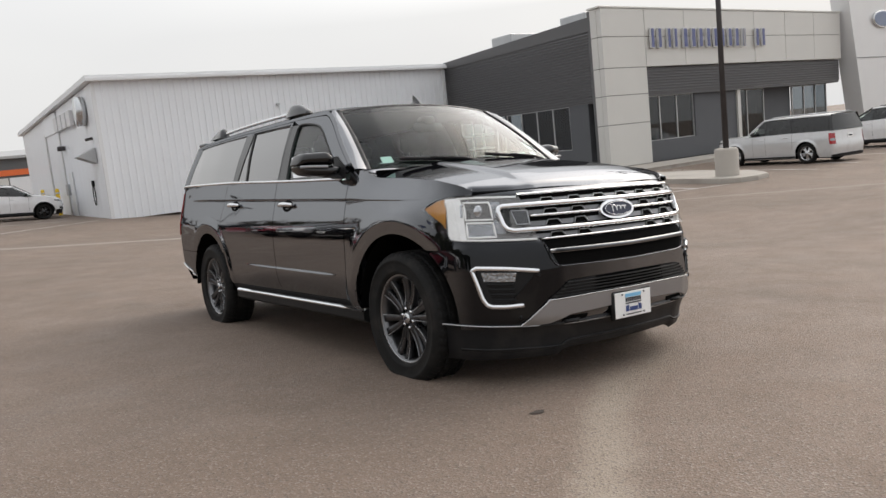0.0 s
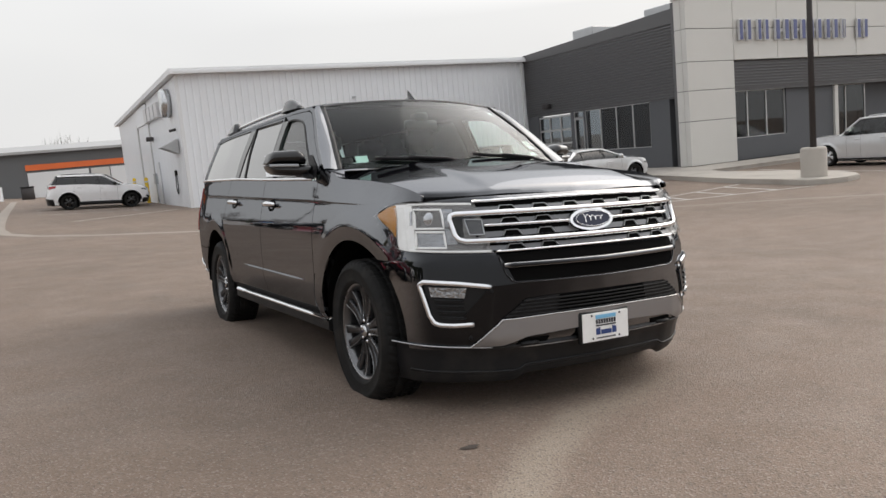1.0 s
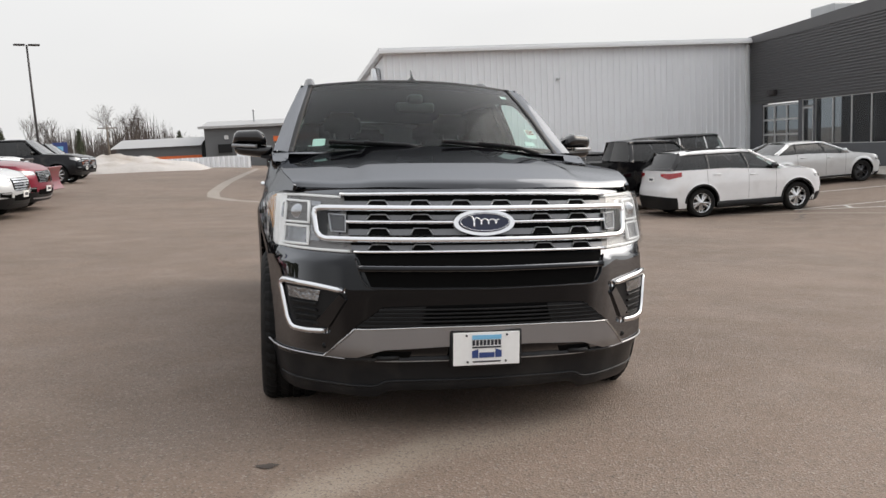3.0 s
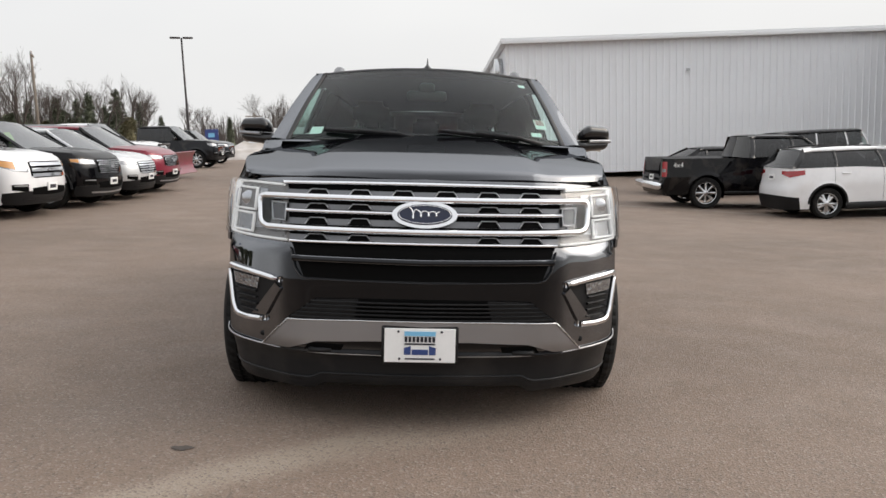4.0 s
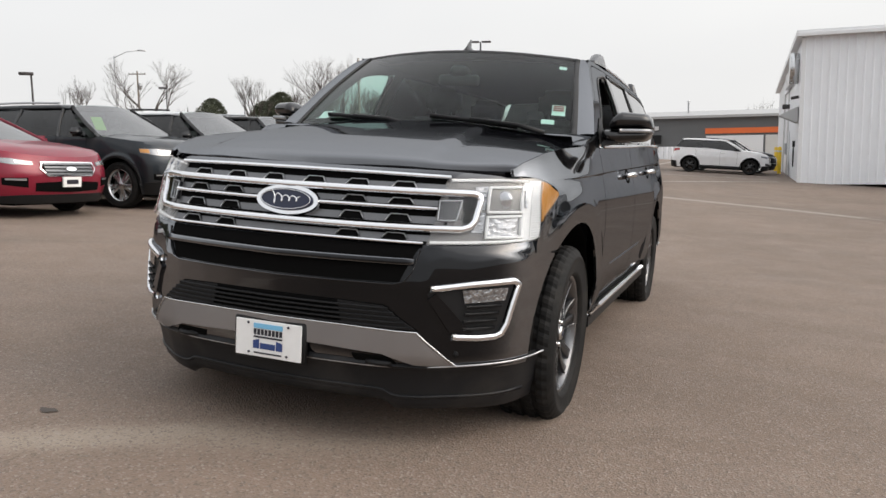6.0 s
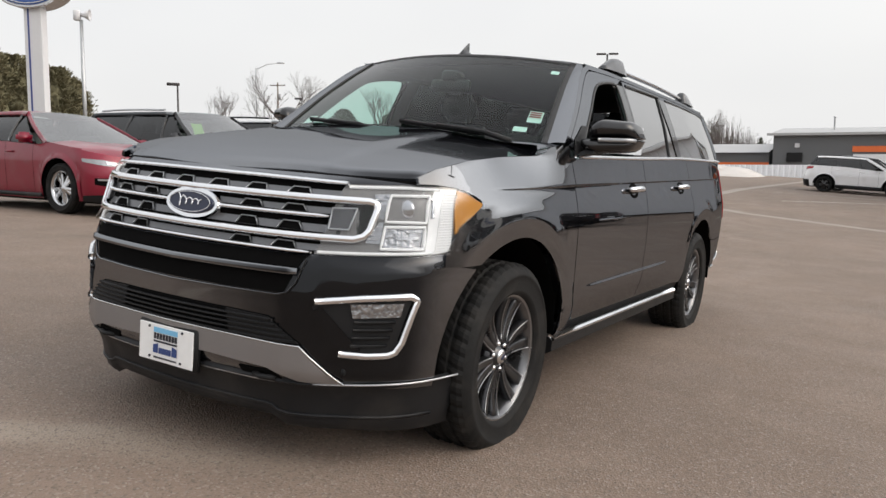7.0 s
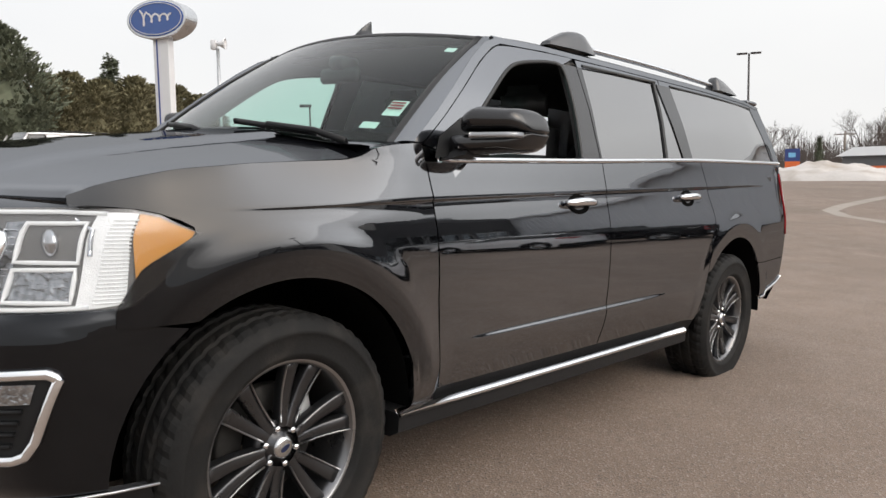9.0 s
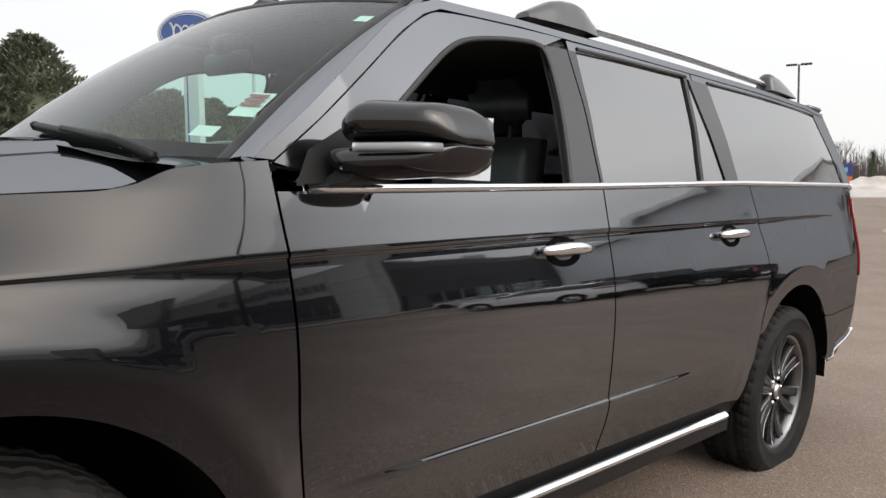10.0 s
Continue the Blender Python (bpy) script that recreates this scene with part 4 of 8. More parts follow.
def suv_side(s):
    # fender, over and behind the front arch
    yl, yr = line((0.8, -0.5), (0.87, -0.5), (0.97, -0.44), (1.03, -0.34), (1.055, -0.3), (1.075, -0.31), (1.1, -0.37), (1.112, -0.43), (1.118, -0.5), (1.124, -0.58), (1.2, -0.58)), lambda z: DOOR_F(z) - G
    us = arch_us(-0.58, 0.56, 0.0, 60)
    part("fender", skin(s, yl, yr, lambda y: max(0.823, arch_z(y, 0)) if y < -0.2 else arch_z(y, 0.43), lambda y: float(np.interp(y, *FENDER_TOP)) - 0.001, 0, 16, side_x, us=us, knots=SHOULDER_ROWS), M["suv_paint"], suv)
    part("front_door", skin(s, lambda z: DOOR_F(z) + G, lambda z: DOOR_M(z) - G, lambda y: 0.475, belt_z, 26, 12, side_x, knots=DOOR_ROWS), M["suv_paint"], suv)
    usr = arch_us(1.75, 2.98, AXLES[1], 22)
    part("rear_door", skin(s, lambda z: DOOR_M(z) + G, lambda z: DOOR_R(z) - G, lambda y: arch_z(y, 0.475), belt_z, 0, 12, side_x, us=usr, knots=DOOR_ROWS), M["suv_paint"], suv)
    usq = arch_us(2.9, 4.64, AXLES[1], 40)
    part("quarter_panel", skin(s, lambda z: DOOR_R(z) + G, REAR, lambda y: arch_z(y, 0.74), belt_z, 0, 12, side_x, us=usq, knots=SHOULDER_ROWS), M["suv_paint"], suv)
    part("rear_bumper_side", skin(s, lambda z: AXLES[1] + math.sqrt(max(0, ARCH_R ** 2 - (z - HUB_Z) ** 2)), REAR, lambda y: 0.475 + max(0.0, y - 3.75) * 0.15, lambda y: 0.736, 16, 12, side_x), M["suv_paint"], suv)
    bm = bmesh.new()
    pts = [(s * (side_x(y, 0.475 + (y - 3.75) * 0.15) + 0.002), y, 0.477 + (y - 3.75) * 0.15) for y in np.linspace(3.87, 4.47, 10)]
    bar(bm, pts, 0.02, 0.012, (s, 0, 0))
    part("bumper_strip", bm, M["chrome"], suv)
    # wheel wells
    for a in AXLES:
        bm = bmesh.new()
        ang = np.linspace(0.0, math.pi, 21)
        grid(bm, [[(s * (min(x, 0.86) if a == 0 and math.cos(t) < -0.3 else x), a + (ARCH_R + 0.004) * math.cos(t), HUB_Z + (ARCH_R + 0.004) * math.sin(t)) for t in ang] for x in (0.5, 0.9, 0.945 if a == 0 else 0.965)])
        vs = [bm.verts.new((s * 0.5, a + (ARCH_R + 0.004) * math.cos(t), HUB_Z + (ARCH_R + 0.004) * math.sin(t))) for t in ang]
        bm.faces.new(vs)
        part("wheel_well", bm, M["gap_black"], suv)
    # upper frame and pillars
    wsl = [(0.51, 1.337), (0.66, 1.45), (0.8, 1.565), (0.95, 1.685), (1.06, 1.757), (1.14, 1.785)]
    seam = [(0.555, 1.335), (0.69, 1.432), (0.83, 1.545), (0.99, 1.672), (1.1, 1.742), (1.17, 1.768)]
    fwf = [(0.69, 1.3), (0.76, 1.345), (0.9, 1.46), (1.05, 1.58), (1.17, 1.665), (1.26, 1.702)]

    def rounded(pts, k=2):
        for _ in range(k):
            pts = [pts[0]] + [tuple(np.array(p) * (1 - f) + np.array(q) * f) for p, q in zip(pts, pts[1:]) for f in (0.25, 0.75)] + [pts[-1]]
        return pts

    def ruled(name, a, b, mat, k=8, n=30, off=0.0, rim=0.012, label="", clear=False):
        bm = bmesh.new()
        ta, tb = np.linspace(0, 1, len(a)), np.linspace(0, 1, len(b))
        rows = []
        for j in range(k + 1):
            row = []
            for i in range(n + 1):
                u = i / n
                y = np.interp(u, ta, [p[0] for p in a]) * (1 - j / k) + np.interp(u, tb, [p[0] for p in b]) * j / k
                z = np.interp(u, ta, [p[1] for p in a]) * (1 - j / k) + np.interp(u, tb, [p[1] for p in b]) * j / k
                row.append((s * (glass_x(y, z) + off), y, z))
            rows.append(row)
        grid(bm, rows)
        bmesh.ops.recalc_face_normals(bm, faces=bm.faces)
        bm.normal_update()
        if sum(f.normal.x for f in bm.faces) * s < 0:
            bmesh.ops.reverse_faces(bm, faces=bm.faces)
        if rim:
            rim_edges(bm, rim)
        ob = part(name, bm, mat, suv, label)
        if clear:
            ob.visible_shadow = False
        return ob

    roof_l = [(1.12, 1.793), (1.5, 1.806), (2.2, 1.812), (3.2, 1.815), (4.0, 1.81), (4.3, 1.79)]
    rail_seam = [(1.17, 1.768), (1.5, 1.783), (2.2, 1.79), (3.2, 1.793), (4.0, 1.788), (4.3, 1.77)]
    win_top = [(1.26, 1.702), (1.36, 1.725), (1.62, 1.742), (2.0, 1.757), (2.9, 1.765), (3.6, 1.765), (4.08, 1.757)]
    seam_lo = [(y, z - 0.005) for y, z in seam]
    ruled("pillar_a", wsl, seam, M["suv_paint"], 4, 24)
    ruled("door_frame", rounded(seam_lo + [(1.5, 1.778), (1.73, 1.783)]), rounded(fwf + [(1.45, 1.733), (1.62, 1.742)]), M["suv_paint"], 6, 60)
    ruled("roof_side", roof_l, rail_seam, M["suv_paint"], 3, 40)
    ruled("door_frame", [(1.75, 1.779), (2.1, 1.785), (2.6, 1.787)], [(1.75, 1.748), (2.1, 1.757), (2.6, 1.762)], M["suv_paint"], 3, 16)
    ruled("window_header", [(2.61, 1.787), (3.2, 1.788), (4.0, 1.783), (4.3, 1.765)], [(2.61, 1.762), (3.2, 1.765), (3.8, 1.764), (4.09, 1.755)], M["suv_paint"], 3, 20)
    ruled("pillar_b", [(1.62, 1.742), (1.615, 1.6), (1.6, 1.45), (1.578, 1.31)], [(1.738, 1.748), (1.737, 1.6), (1.735, 1.45), (1.737, 1.31)], M["gloss_black"], 5, 16)
    ruled("pillar_b", [(1.745, 1.748), (1.744, 1.6), (1.743, 1.45), (1.745, 1.314)], [(1.79, 1.748), (1.772, 1.6), (1.76, 1.45), (1.758, 1.314)], M["gloss_black"], 3, 16)
    ruled("pillar_c", [(2.53, 1.762), (2.49, 1.6), (2.45, 1.45), (2.425, 1.34)], [(2.555, 1.762), (2.515, 1.6), (2.475, 1.45), (2.45, 1.34)], M["window_rubber"], 3, 16, 0.003)
    ruled("pillar_c", [(2.575, 1.762), (2.6, 1.6), (2.635, 1.45), (2.66, 1.35)], [(2.74, 1.764), (2.75, 1.6), (2.765, 1.45), (2.775, 1.355)], M["gloss_black"], 4, 16)
    ruled("pillar_d", [(4.08, 1.758), (4.15, 1.6), (4.22, 1.45), (4.245, 1.38)], [(4.3, 1.77), (4.36, 1.6), (4.44, 1.45), (4.49, 1.38)], M["suv_paint"], 6, 16)
    ruled("inner_trim", wsl, fwf, M["headliner"], 4, 20, -0.03, 0.0)
    ruled("inner_trim", roof_l, win_top + [(4.3, 1.75)], M["headliner"], 4, 30, -0.03, 0.0)
    ruled("inner_trim", [(1.63, 1.742), (1.6, 1.45), (1.58, 1.31)], [(1.78, 1.748), (1.745, 1.45), (1.75, 1.31)], M["headliner"], 4, 10, -0.03, 0.0)
    if s < 0:
        ruled("side_window", fwf + [(1.62, 1.742)], [(0.72, 1.285), (0.95, 1.285), (1.25, 1.295), (1.58, 1.306)], M["clear_pane"], 8, 16, -0.012, 0, "clear front side window", True)
    ruled("side_window", [(1.79, 1.75), (2.1, 1.757), (2.53, 1.763)], [(1.746, 1.31), (2.1, 1.325), (2.425, 1.34)], M["privacy_glass"], 8, 12, -0.006, 0.004, "dark tinted window")
    ruled("side_window", [(2.555, 1.763), (2.566, 1.763), (2.576, 1.763)], [(2.45, 1.34), (2.55, 1.345), (2.662, 1.35)], M["privacy_glass"], 8, 4, -0.006, 0.004, "dark tinted window")
    ruled("side_window", [(2.74, 1.764), (3.4, 1.766), (4.08, 1.758)], [(2.775, 1.35), (3.5, 1.37), (4.245, 1.39)], M["privacy_glass"], 10, 20, -0.003, 0.004, "dark tinted window")
    # rubber lines round the glass
    bm = bmesh.new()
    outline = rounded(fwf + [(1.45, 1.733), (1.56, 1.74)]) + rounded([(1.6, 1.735), (1.622, 1.7), (1.615, 1.6), (1.6, 1.45), (1.578, 1.31)], 1)
    bar(bm, [(s * (glass_x(y, z) - 0.004), y, z) for y, z in outline], 0.018, 0.009, (s, 0, 0.2))
    part("window_seal", bm, M["window_rubber"], suv)
    bm = bmesh.new()
    bar(bm, [(s * (glass_x(y, z) - 0.004), y, z) for y, z in ((1.8, 1.758), (2.1, 1.764), (2.56, 1.769))], 0.016, 0.009, (s, 0, 0.2))
    bar(bm, [(s * (glass_x(y, z) - 0.004), y, z) for y, z in ((2.745, 1.768), (3.4, 1.77), (4.08, 1.763))], 0.012, 0.009, (s, 0, 0.2))
    part("window_seal", bm, M["window_rubber"], suv)
    # sail of the mirror, belt chrome, handles
    bm = bmesh.new()
    grid(bm, [[(s * (glass_x(y, z) + 0.004), y, z) for y, z in r] for r in (((0.6, 1.285), (0.78, 1.285)), ((0.64, 1.36), (0.79, 1.36)), ((0.79, 1.44), (0.875, 1.44)))])
    part("mirror_sail", bm, M["black_plastic"], suv)
    bm = bmesh.new()
    ys = np.linspace(0.62, 4.38, 60)
    bar(bm, [(s * (max(side_x(y, belt_z(y)), glass_x(y, belt_z(y))) - 0.008), y, belt_z(y) + 0.004) for y in ys], 0.024, 0.02, (s, 0, 0.25))
    part("belt_moulding", bm, M["chrome"], suv, "chrome belt line strip")
    for y0, z0 in ((1.5, 1.132), (2.62, 1.16)):
        bm = bmesh.new()
        pts, rads = [], []
        for u in np.linspace(-1, 1, 15):
            pts.append((s * (side_x(y0, z0) + 0.012 + 0.03 * (1 - abs(u) ** 3)), y0 + 0.115 * u, z0 + 0.008 * (1 - u * u)))
            rads.append(0.019 * (1 - 0.35 * u * u))
        tube(bm, pts, rads, 10)
        h = part("door_handle", bm, M["chrome"], suv, "chrome door handle")
        # shade of the scoop behind the handle, as a shallow near-black dish
        bm = bmesh.new()
        pts = [(y0 + 0.085 * math.cos(a), z0 - 0.006 + 0.042 * math.sin(a)) for a in np.linspace(0, 2 * math.pi, 20, endpoint=False)]
        c = bm.verts.new((s * (side_x(y0, z0) - 0.004), y0, z0))
        rg = [bm.verts.new((s * (side_x(y, z) + 0.0025), y, z)) for y, z in pts]
        for i in range(20):
            bm.faces.new((c, rg[i], rg[(i + 1) % 20]))
        part("cup_shade", bm, M["gap_black"], suv)
    # running board
    bm = bmesh.new()
    for z0, z1, x0, x1 in ((0.33, 0.4, 0.8, 0.955),):
        rows = []
        for y in np.linspace(0.44, 2.72, 12):
            rows.append([(s * 0.78, y, 0.42), (s * 0.95, y, 0.425), (s * 0.972, y, 0.41), (s * 0.972, y, 0.36), (s * 0.93, y, 0.335), (s * 0.78, y, 0.335)])
        vs = grid(bm, rows)
        bm.faces.new(vs[0]), bm.faces.new(vs[-1][::-1])
    part("running_board", bm, M["black_plastic"], suv, smooth=False)
    bm = bmesh.new()
    bar(bm, [(s * 0.965, y, 0.422) for y in np.linspace(0.44, 2.7, 8)], 0.036, 0.014, (s * 0.6, 0, 0.8))
    part("board_strip", bm, M["chrome"], suv, "polished running board edge strip")
    part("sill", skin(s, lambda z: 0.53, lambda z: 2.86, lambda y: 0.4, lambda y: 0.48, 10, 4, lambda y, z: side_x(y, z) - 0.012, rim=0.02), M["black_plastic"], suv)
    # mirror: painted cap over a black housing, on a short foot
    def shell(x0, x1, lo, hi, grow, tip):
        bm = bmesh.new()
        rows = []
        for u in np.linspace(0, 1, 16):
            e = min(1.0, grow + (1 - grow) * math.sqrt(min(1.0, u * 4))) * math.sqrt(max(0.02, 1 - max(0.0, (u - tip) / (1 - tip)) ** 2.4))
            zm, zh = (lo(u) + hi(u)) / 2, (hi(u) - lo(u)) / 2
            base = lo(u) if hi(u) > 1.42 else hi(u)
            zm, zh = base + (zm - base) * e, zh * e
            yc, hy = 0.745 + 0.115 * u + 0.03 * (1 - e), 0.1 * (0.45 + 0.55 * e)
            row = []
            for k in range(28):
                a = 2 * math.pi * k / 28
                c, d = math.cos(a), math.sin(a)
                row.append((s * (x0 + (x1 - x0) * u), yc + hy * math.copysign(abs(c) ** 0.8, c), zm + zh * math.copysign(abs(d) ** 0.75, d)))
            rows.append(row + [row[0]])
        vs = grid(bm, rows)
        bm.faces.new(vs[0][:-1]), bm.faces.new(vs[-1][:-1])
        bmesh.ops.remove_doubles(bm, verts=bm.verts, dist=1e-5)
        bmesh.ops.recalc_face_normals(bm, faces=bm.faces)
        return bm

    split = lambda u: 1.377 + 0.012 * u
    mir = part("door_mirror", shell(0.925, 1.168, lambda u: 1.296 + 0.03 * u, lambda u: split(u) - 0.003, 0.55, 0.8), M["gloss_black"], suv, "black door mirror with clear signal strip")
    part("mirror_cap", shell(0.962, 1.17, lambda u: split(u) + 0.001, lambda u: 1.474 - 0.006 * u, 0.4, 0.78), M["gloss_black"], mir)
    bm = bmesh.new()
    bar(bm, [(s * (1.015 + 0.15 * u), 0.7425 + 0.115 * (0.37 + 0.6 * u) - 0.104 + 0.06 * max(0, u - 0.75) ** 2 * 9, split(0.4 + 0.6 * u) - 0.013) for u in np.linspace(0, 1, 12)], 0.021, 0.008, (s * 0.2, -1, 0))
    part("signal_strip", bm, M["dimmed_silver"], mir)
    bm = bmesh.new()
    rows = []
    for x, y0, y1, z0, z1 in ((0.9, 0.66, 0.735, 1.28, 1.3), (0.935, 0.665, 0.75, 1.284, 1.308), (0.96, 0.68, 0.78, 1.294, 1.325), (0.995, 0.69, 0.82, 1.302, 1.345)):
        rows.append([(s * x, y0, z0), (s * x, y1, z0), (s * x, y1, z1), (s * x, y0 + 0.015, z1), (s * x, y0, z0)])
    vs = grid(bm, rows)
    bm.faces.new(vs[0][:-1]), bm.faces.new(vs[-1][:-1])
    bmesh.ops.remove_doubles(bm, verts=bm.verts, dist=1e-5)
    bmesh.ops.recalc_face_normals(bm, faces=bm.faces)
    part("mirror_arm", bm, M["black_plastic"], mir, smooth=False)
    bm = bmesh.new()
    grid(bm, [[(s * (0.985 + 0.165 * u), 0.862 + 0.09 * u, z) for u in (0, 0.5, 1)] for z in (1.315, 1.45)])
    part("mirror_glass", bm, M["chrome"], mir)
    # roof rail on two feet
    rx = 0.662
    bm = bmesh.new()
    bar(bm, [(s * (rx - 0.012 * ramp01(2.6, 3.7, y)), y, 1.857 + 0.008 * math.sin(math.pi * (y - 1.9) / 1.8)) for y in np.linspace(1.93, 3.66, 16)], 0.034, 0.026, (0, 0, 1))
    rail = part("roof_rail", bm, M["chrome"], suv, "polished silver roof rail on dark feet")
    for prof in (((1.62, 0.004), (1.68, 0.032), (1.75, 0.062), (1.8, 0.074), (1.87, 0.08), (1.91, 0.076), (1.96, 0.05), (2.01, 0.022)), ((3.55, 0.034), (3.57, 0.072), (3.6, 0.075), (3.68, 0.066), (3.78, 0.044), (3.88, 0.018), (3.93, 0.004))):
        bm = bmesh.new()
        rows = []
        for y in np.linspace(prof[0][0], prof[-1][0], 22):
            h = float(np.interp(y, [p[0] for p in prof], [p[1] for p in prof]))
            w, xc, zb = 0.022 + 0.25 * h, s * (rx - 0.012 * ramp01(2.6, 3.7, y)), 1.838
            rows.append([(xc + w * a, y, zb + (h + 0.012) * c) for a, c in ((-1.25, 0), (-1.0, 0.5), (-0.7, 0.88), (-0.3, 1.0), (0.3, 1.0), (0.7, 0.88), (1.0, 0.5), (1.25, 0))])
        vs = grid(bm, rows)
        bm.faces.new(vs[0]), bm.faces.new(vs[-1])
        bmesh.ops.recalc_face_normals(bm, faces=bm.faces)
        part("rail_foot", bm, M["rail_grey"], rail)
    # head lamp
    bm = bmesh.new()
    front_quad(bm, [(0.572, 0.853), (0.7, 0.857), (0.82, 0.864), (0.903, 0.872), (0.917, 0.94), (0.926, 1.05)], [(0.598, 1.098), (0.69, 1.104), (0.8, 1.112), (0.872, 1.113), (0.9, 1.1), (0.928, 1.056)], 0.004, 0.02, 24, 8, s)
    lamp = part("headlamp", bm, M["lamp_bowl"], suv, "clear headlamp with white light bar and amber corner")
    for pts, w in (([(0.58, 0.86), (0.7, 0.863), (0.8, 0.869), (0.872, 0.876)], 0.012), ([(0.61, 1.09), (0.69, 1.094), (0.78, 1.1), (0.85, 1.1)], 0.012)):
        bm = bmesh.new()
        front_bar(bm, pts, w, 0.012, 0.004, s)
        part("light_bar", bm, M["drl_white"], lamp)
    bm = bmesh.new()
    front_quad(bm, [(0.858, 0.872), (0.88, 0.874), (0.9, 0.882)], [(0.838, 1.1), (0.858, 1.104), (0.882, 1.103)], 0.01, 0.008, 8, 10, s)
    guide = part("light_guide", bm, M["drl_white"], lamp, "white ribbed daytime light bar")
    for k in range(22):
        z = 0.886 + k * 0.0095
        t = (z - 0.872) / 0.23
        bm = bmesh.new()
        front_bar(bm, [(0.874 - 0.012 * t, z), (0.899 - 0.014 * t, z + 0.001)], 0.0045, 0.005, 0.011, s, 3)
        part("guide_rib", bm, M["drl_white"], guide)
    bm = bmesh.new()
    front_quad(bm, [(0.905, 0.9), (0.916, 0.97), (0.925, 1.04)], [(0.883, 1.102), (0.9, 1.093), (0.925, 1.058)], 0.013, 0.008, 24, 12, s)
    part("turn_signal", bm, M["amber"], lamp, "amber side marker")
    for z0, z1, xa, xb in ((0.978, 1.072, 0.742, 0.842), (0.884, 0.962, 0.748, 0.85)):
        bm = bmesh.new()
        front_quad(bm, [(xa, z0), (xb, z0 + 0.004)], [(xa - 0.004, z1 - 0.002), (xb - 0.008, z1 + 0.004)], 0.011, 0.01, 6, 6, s)
        part("lamp_chamber", bm, M["lamp_bowl"] if z0 > 0.95 else M["crystal"], lamp)
        bm = bmesh.new()
        front_bar(bm, [(xa, z0), (xb, z0 + 0.004), (xb - 0.008, z1 + 0.004), (xa - 0.004, z1 - 0.002)], 0.0115, 0.012, 0.012, s, 4, True)
        part("lamp_bezel", bm, M["drl_white"], lamp)
        cx, cz = (xa + xb) / 2, (z0 + z1) / 2
        if z0 > 0.95:
            bm = bmesh.new()
            bmesh.ops.create_uvsphere(bm, u_segments=22, v_segments=12, radius=0.036, matrix=Matrix.Translation((s * cx, front_y(cx, cz) - 0.006, cz)) @ Matrix.Diagonal((1, 0.5, 1, 1)))
            part("projector", bm, M["reflector"], lamp)
            bm = bmesh.new()
            front_bar(bm, [(xb - 0.03, z1 + 0.012), (xb + 0.004, z1 - 0.012), (xb + 0.012, z0 + 0.02)], 0.012, 0.01, 0.01, s, 4)
            part("lamp_blade", bm, M["reflector"], lamp)
    # faceted reflectors beside the chambers
    for lo_, hi_ in (([(0.724, 0.985), (0.736, 0.985)], [(0.69, 1.07), (0.735, 1.075)]), ([(0.7, 0.9), (0.742, 0.9)], [(0.725, 0.975), (0.738, 0.975)])):
        bm = bmesh.new()
        front_quad(bm, lo_, hi_, 0.008, 0.006, 4, 6, s)
        rf = part("lamp_reflector", bm, M["crystal"], lamp)
        bm = bmesh.new()
        for f in (0.2, 0.4, 0.6, 0.8):
            z = lo_[0][1] + (hi_[0][1] - lo_[0][1]) * f
            x0 = lo_[0][0] + (hi_[0][0] - lo_[0][0]) * f
            front_bar(bm, [(x0, z), (0.736, z)], 0.003, 0.005, 0.009, s, 3)
        part("reflector_rib", bm, M["chrome"], rf)
    bm = bmesh.new()
    front_quad(bm, [(0.574, 0.853), (0.7, 0.857), (0.82, 0.864), (0.903, 0.872), (0.917, 0.94), (0.926, 1.05)], [(0.6, 1.098), (0.69, 1.104), (0.8, 1.112), (0.872, 1.113), (0.9, 1.1), (0.928, 1.056)], 0.032, 0.0, 24, 8, s)
    cover = part("lamp_cover", bm, M["lamp_glass"], lamp)
    cover.visible_shadow = False
    # fog lamp pocket
    bm = bmesh.new()
    front_quad(bm, [(0.6, 0.672), (0.66, 0.56), (0.69, 0.515), (0.76, 0.51), (0.825, 0.52)], [(0.61, 0.69), (0.68, 0.7), (0.74, 0.708), (0.8, 0.715), (0.862, 0.72)], 0.003, 0.01, 16, 6, s)
    fog = part("fog_pocket", bm, M["black_plastic"], suv, "black fog lamp pocket with chrome surround")
    bm = bmesh.new()
    front_bar(bm, [(0.608, 0.692), (0.74, 0.712), (0.855, 0.724), (0.868, 0.71), (0.842, 0.56), (0.828, 0.525), (0.81, 0.514), (0.76, 0.51), (0.68, 0.513)], 0.028, 0.02, 0.002, s, 5)
    part("fog_surround", bm, M["chrome"], fog)
    bm = bmesh.new()
    front_quad(bm, [(0.715, 0.642), (0.835, 0.652)], [(0.705, 0.69), (0.842, 0.7)], 0.01, 0.01, 8, 4, s)
    part("fog_lamp", bm, M["crystal"], fog)
    bm = bmesh.new()
    for z in (0.628, 0.6, 0.572, 0.544):
        front_bar(bm, [(0.72 - (0.628 - z) * 0.1, z), (0.825 - (0.628 - z) * 0.2, z + 0.006)], 0.012, 0.012, 0.004, s, 4)
    part("fog_slats", bm, M["black_plastic"], fog)
    bm = bmesh.new()
    front_quad(bm, [(0.6, 0.655), (0.672, 0.53)], [(0.625, 0.678), (0.74, 0.53)], 0.012, 0.02, 8, 4, s)
    part("fog_wing", bm, M["suv_paint"], fog)
    bm = bmesh.new()
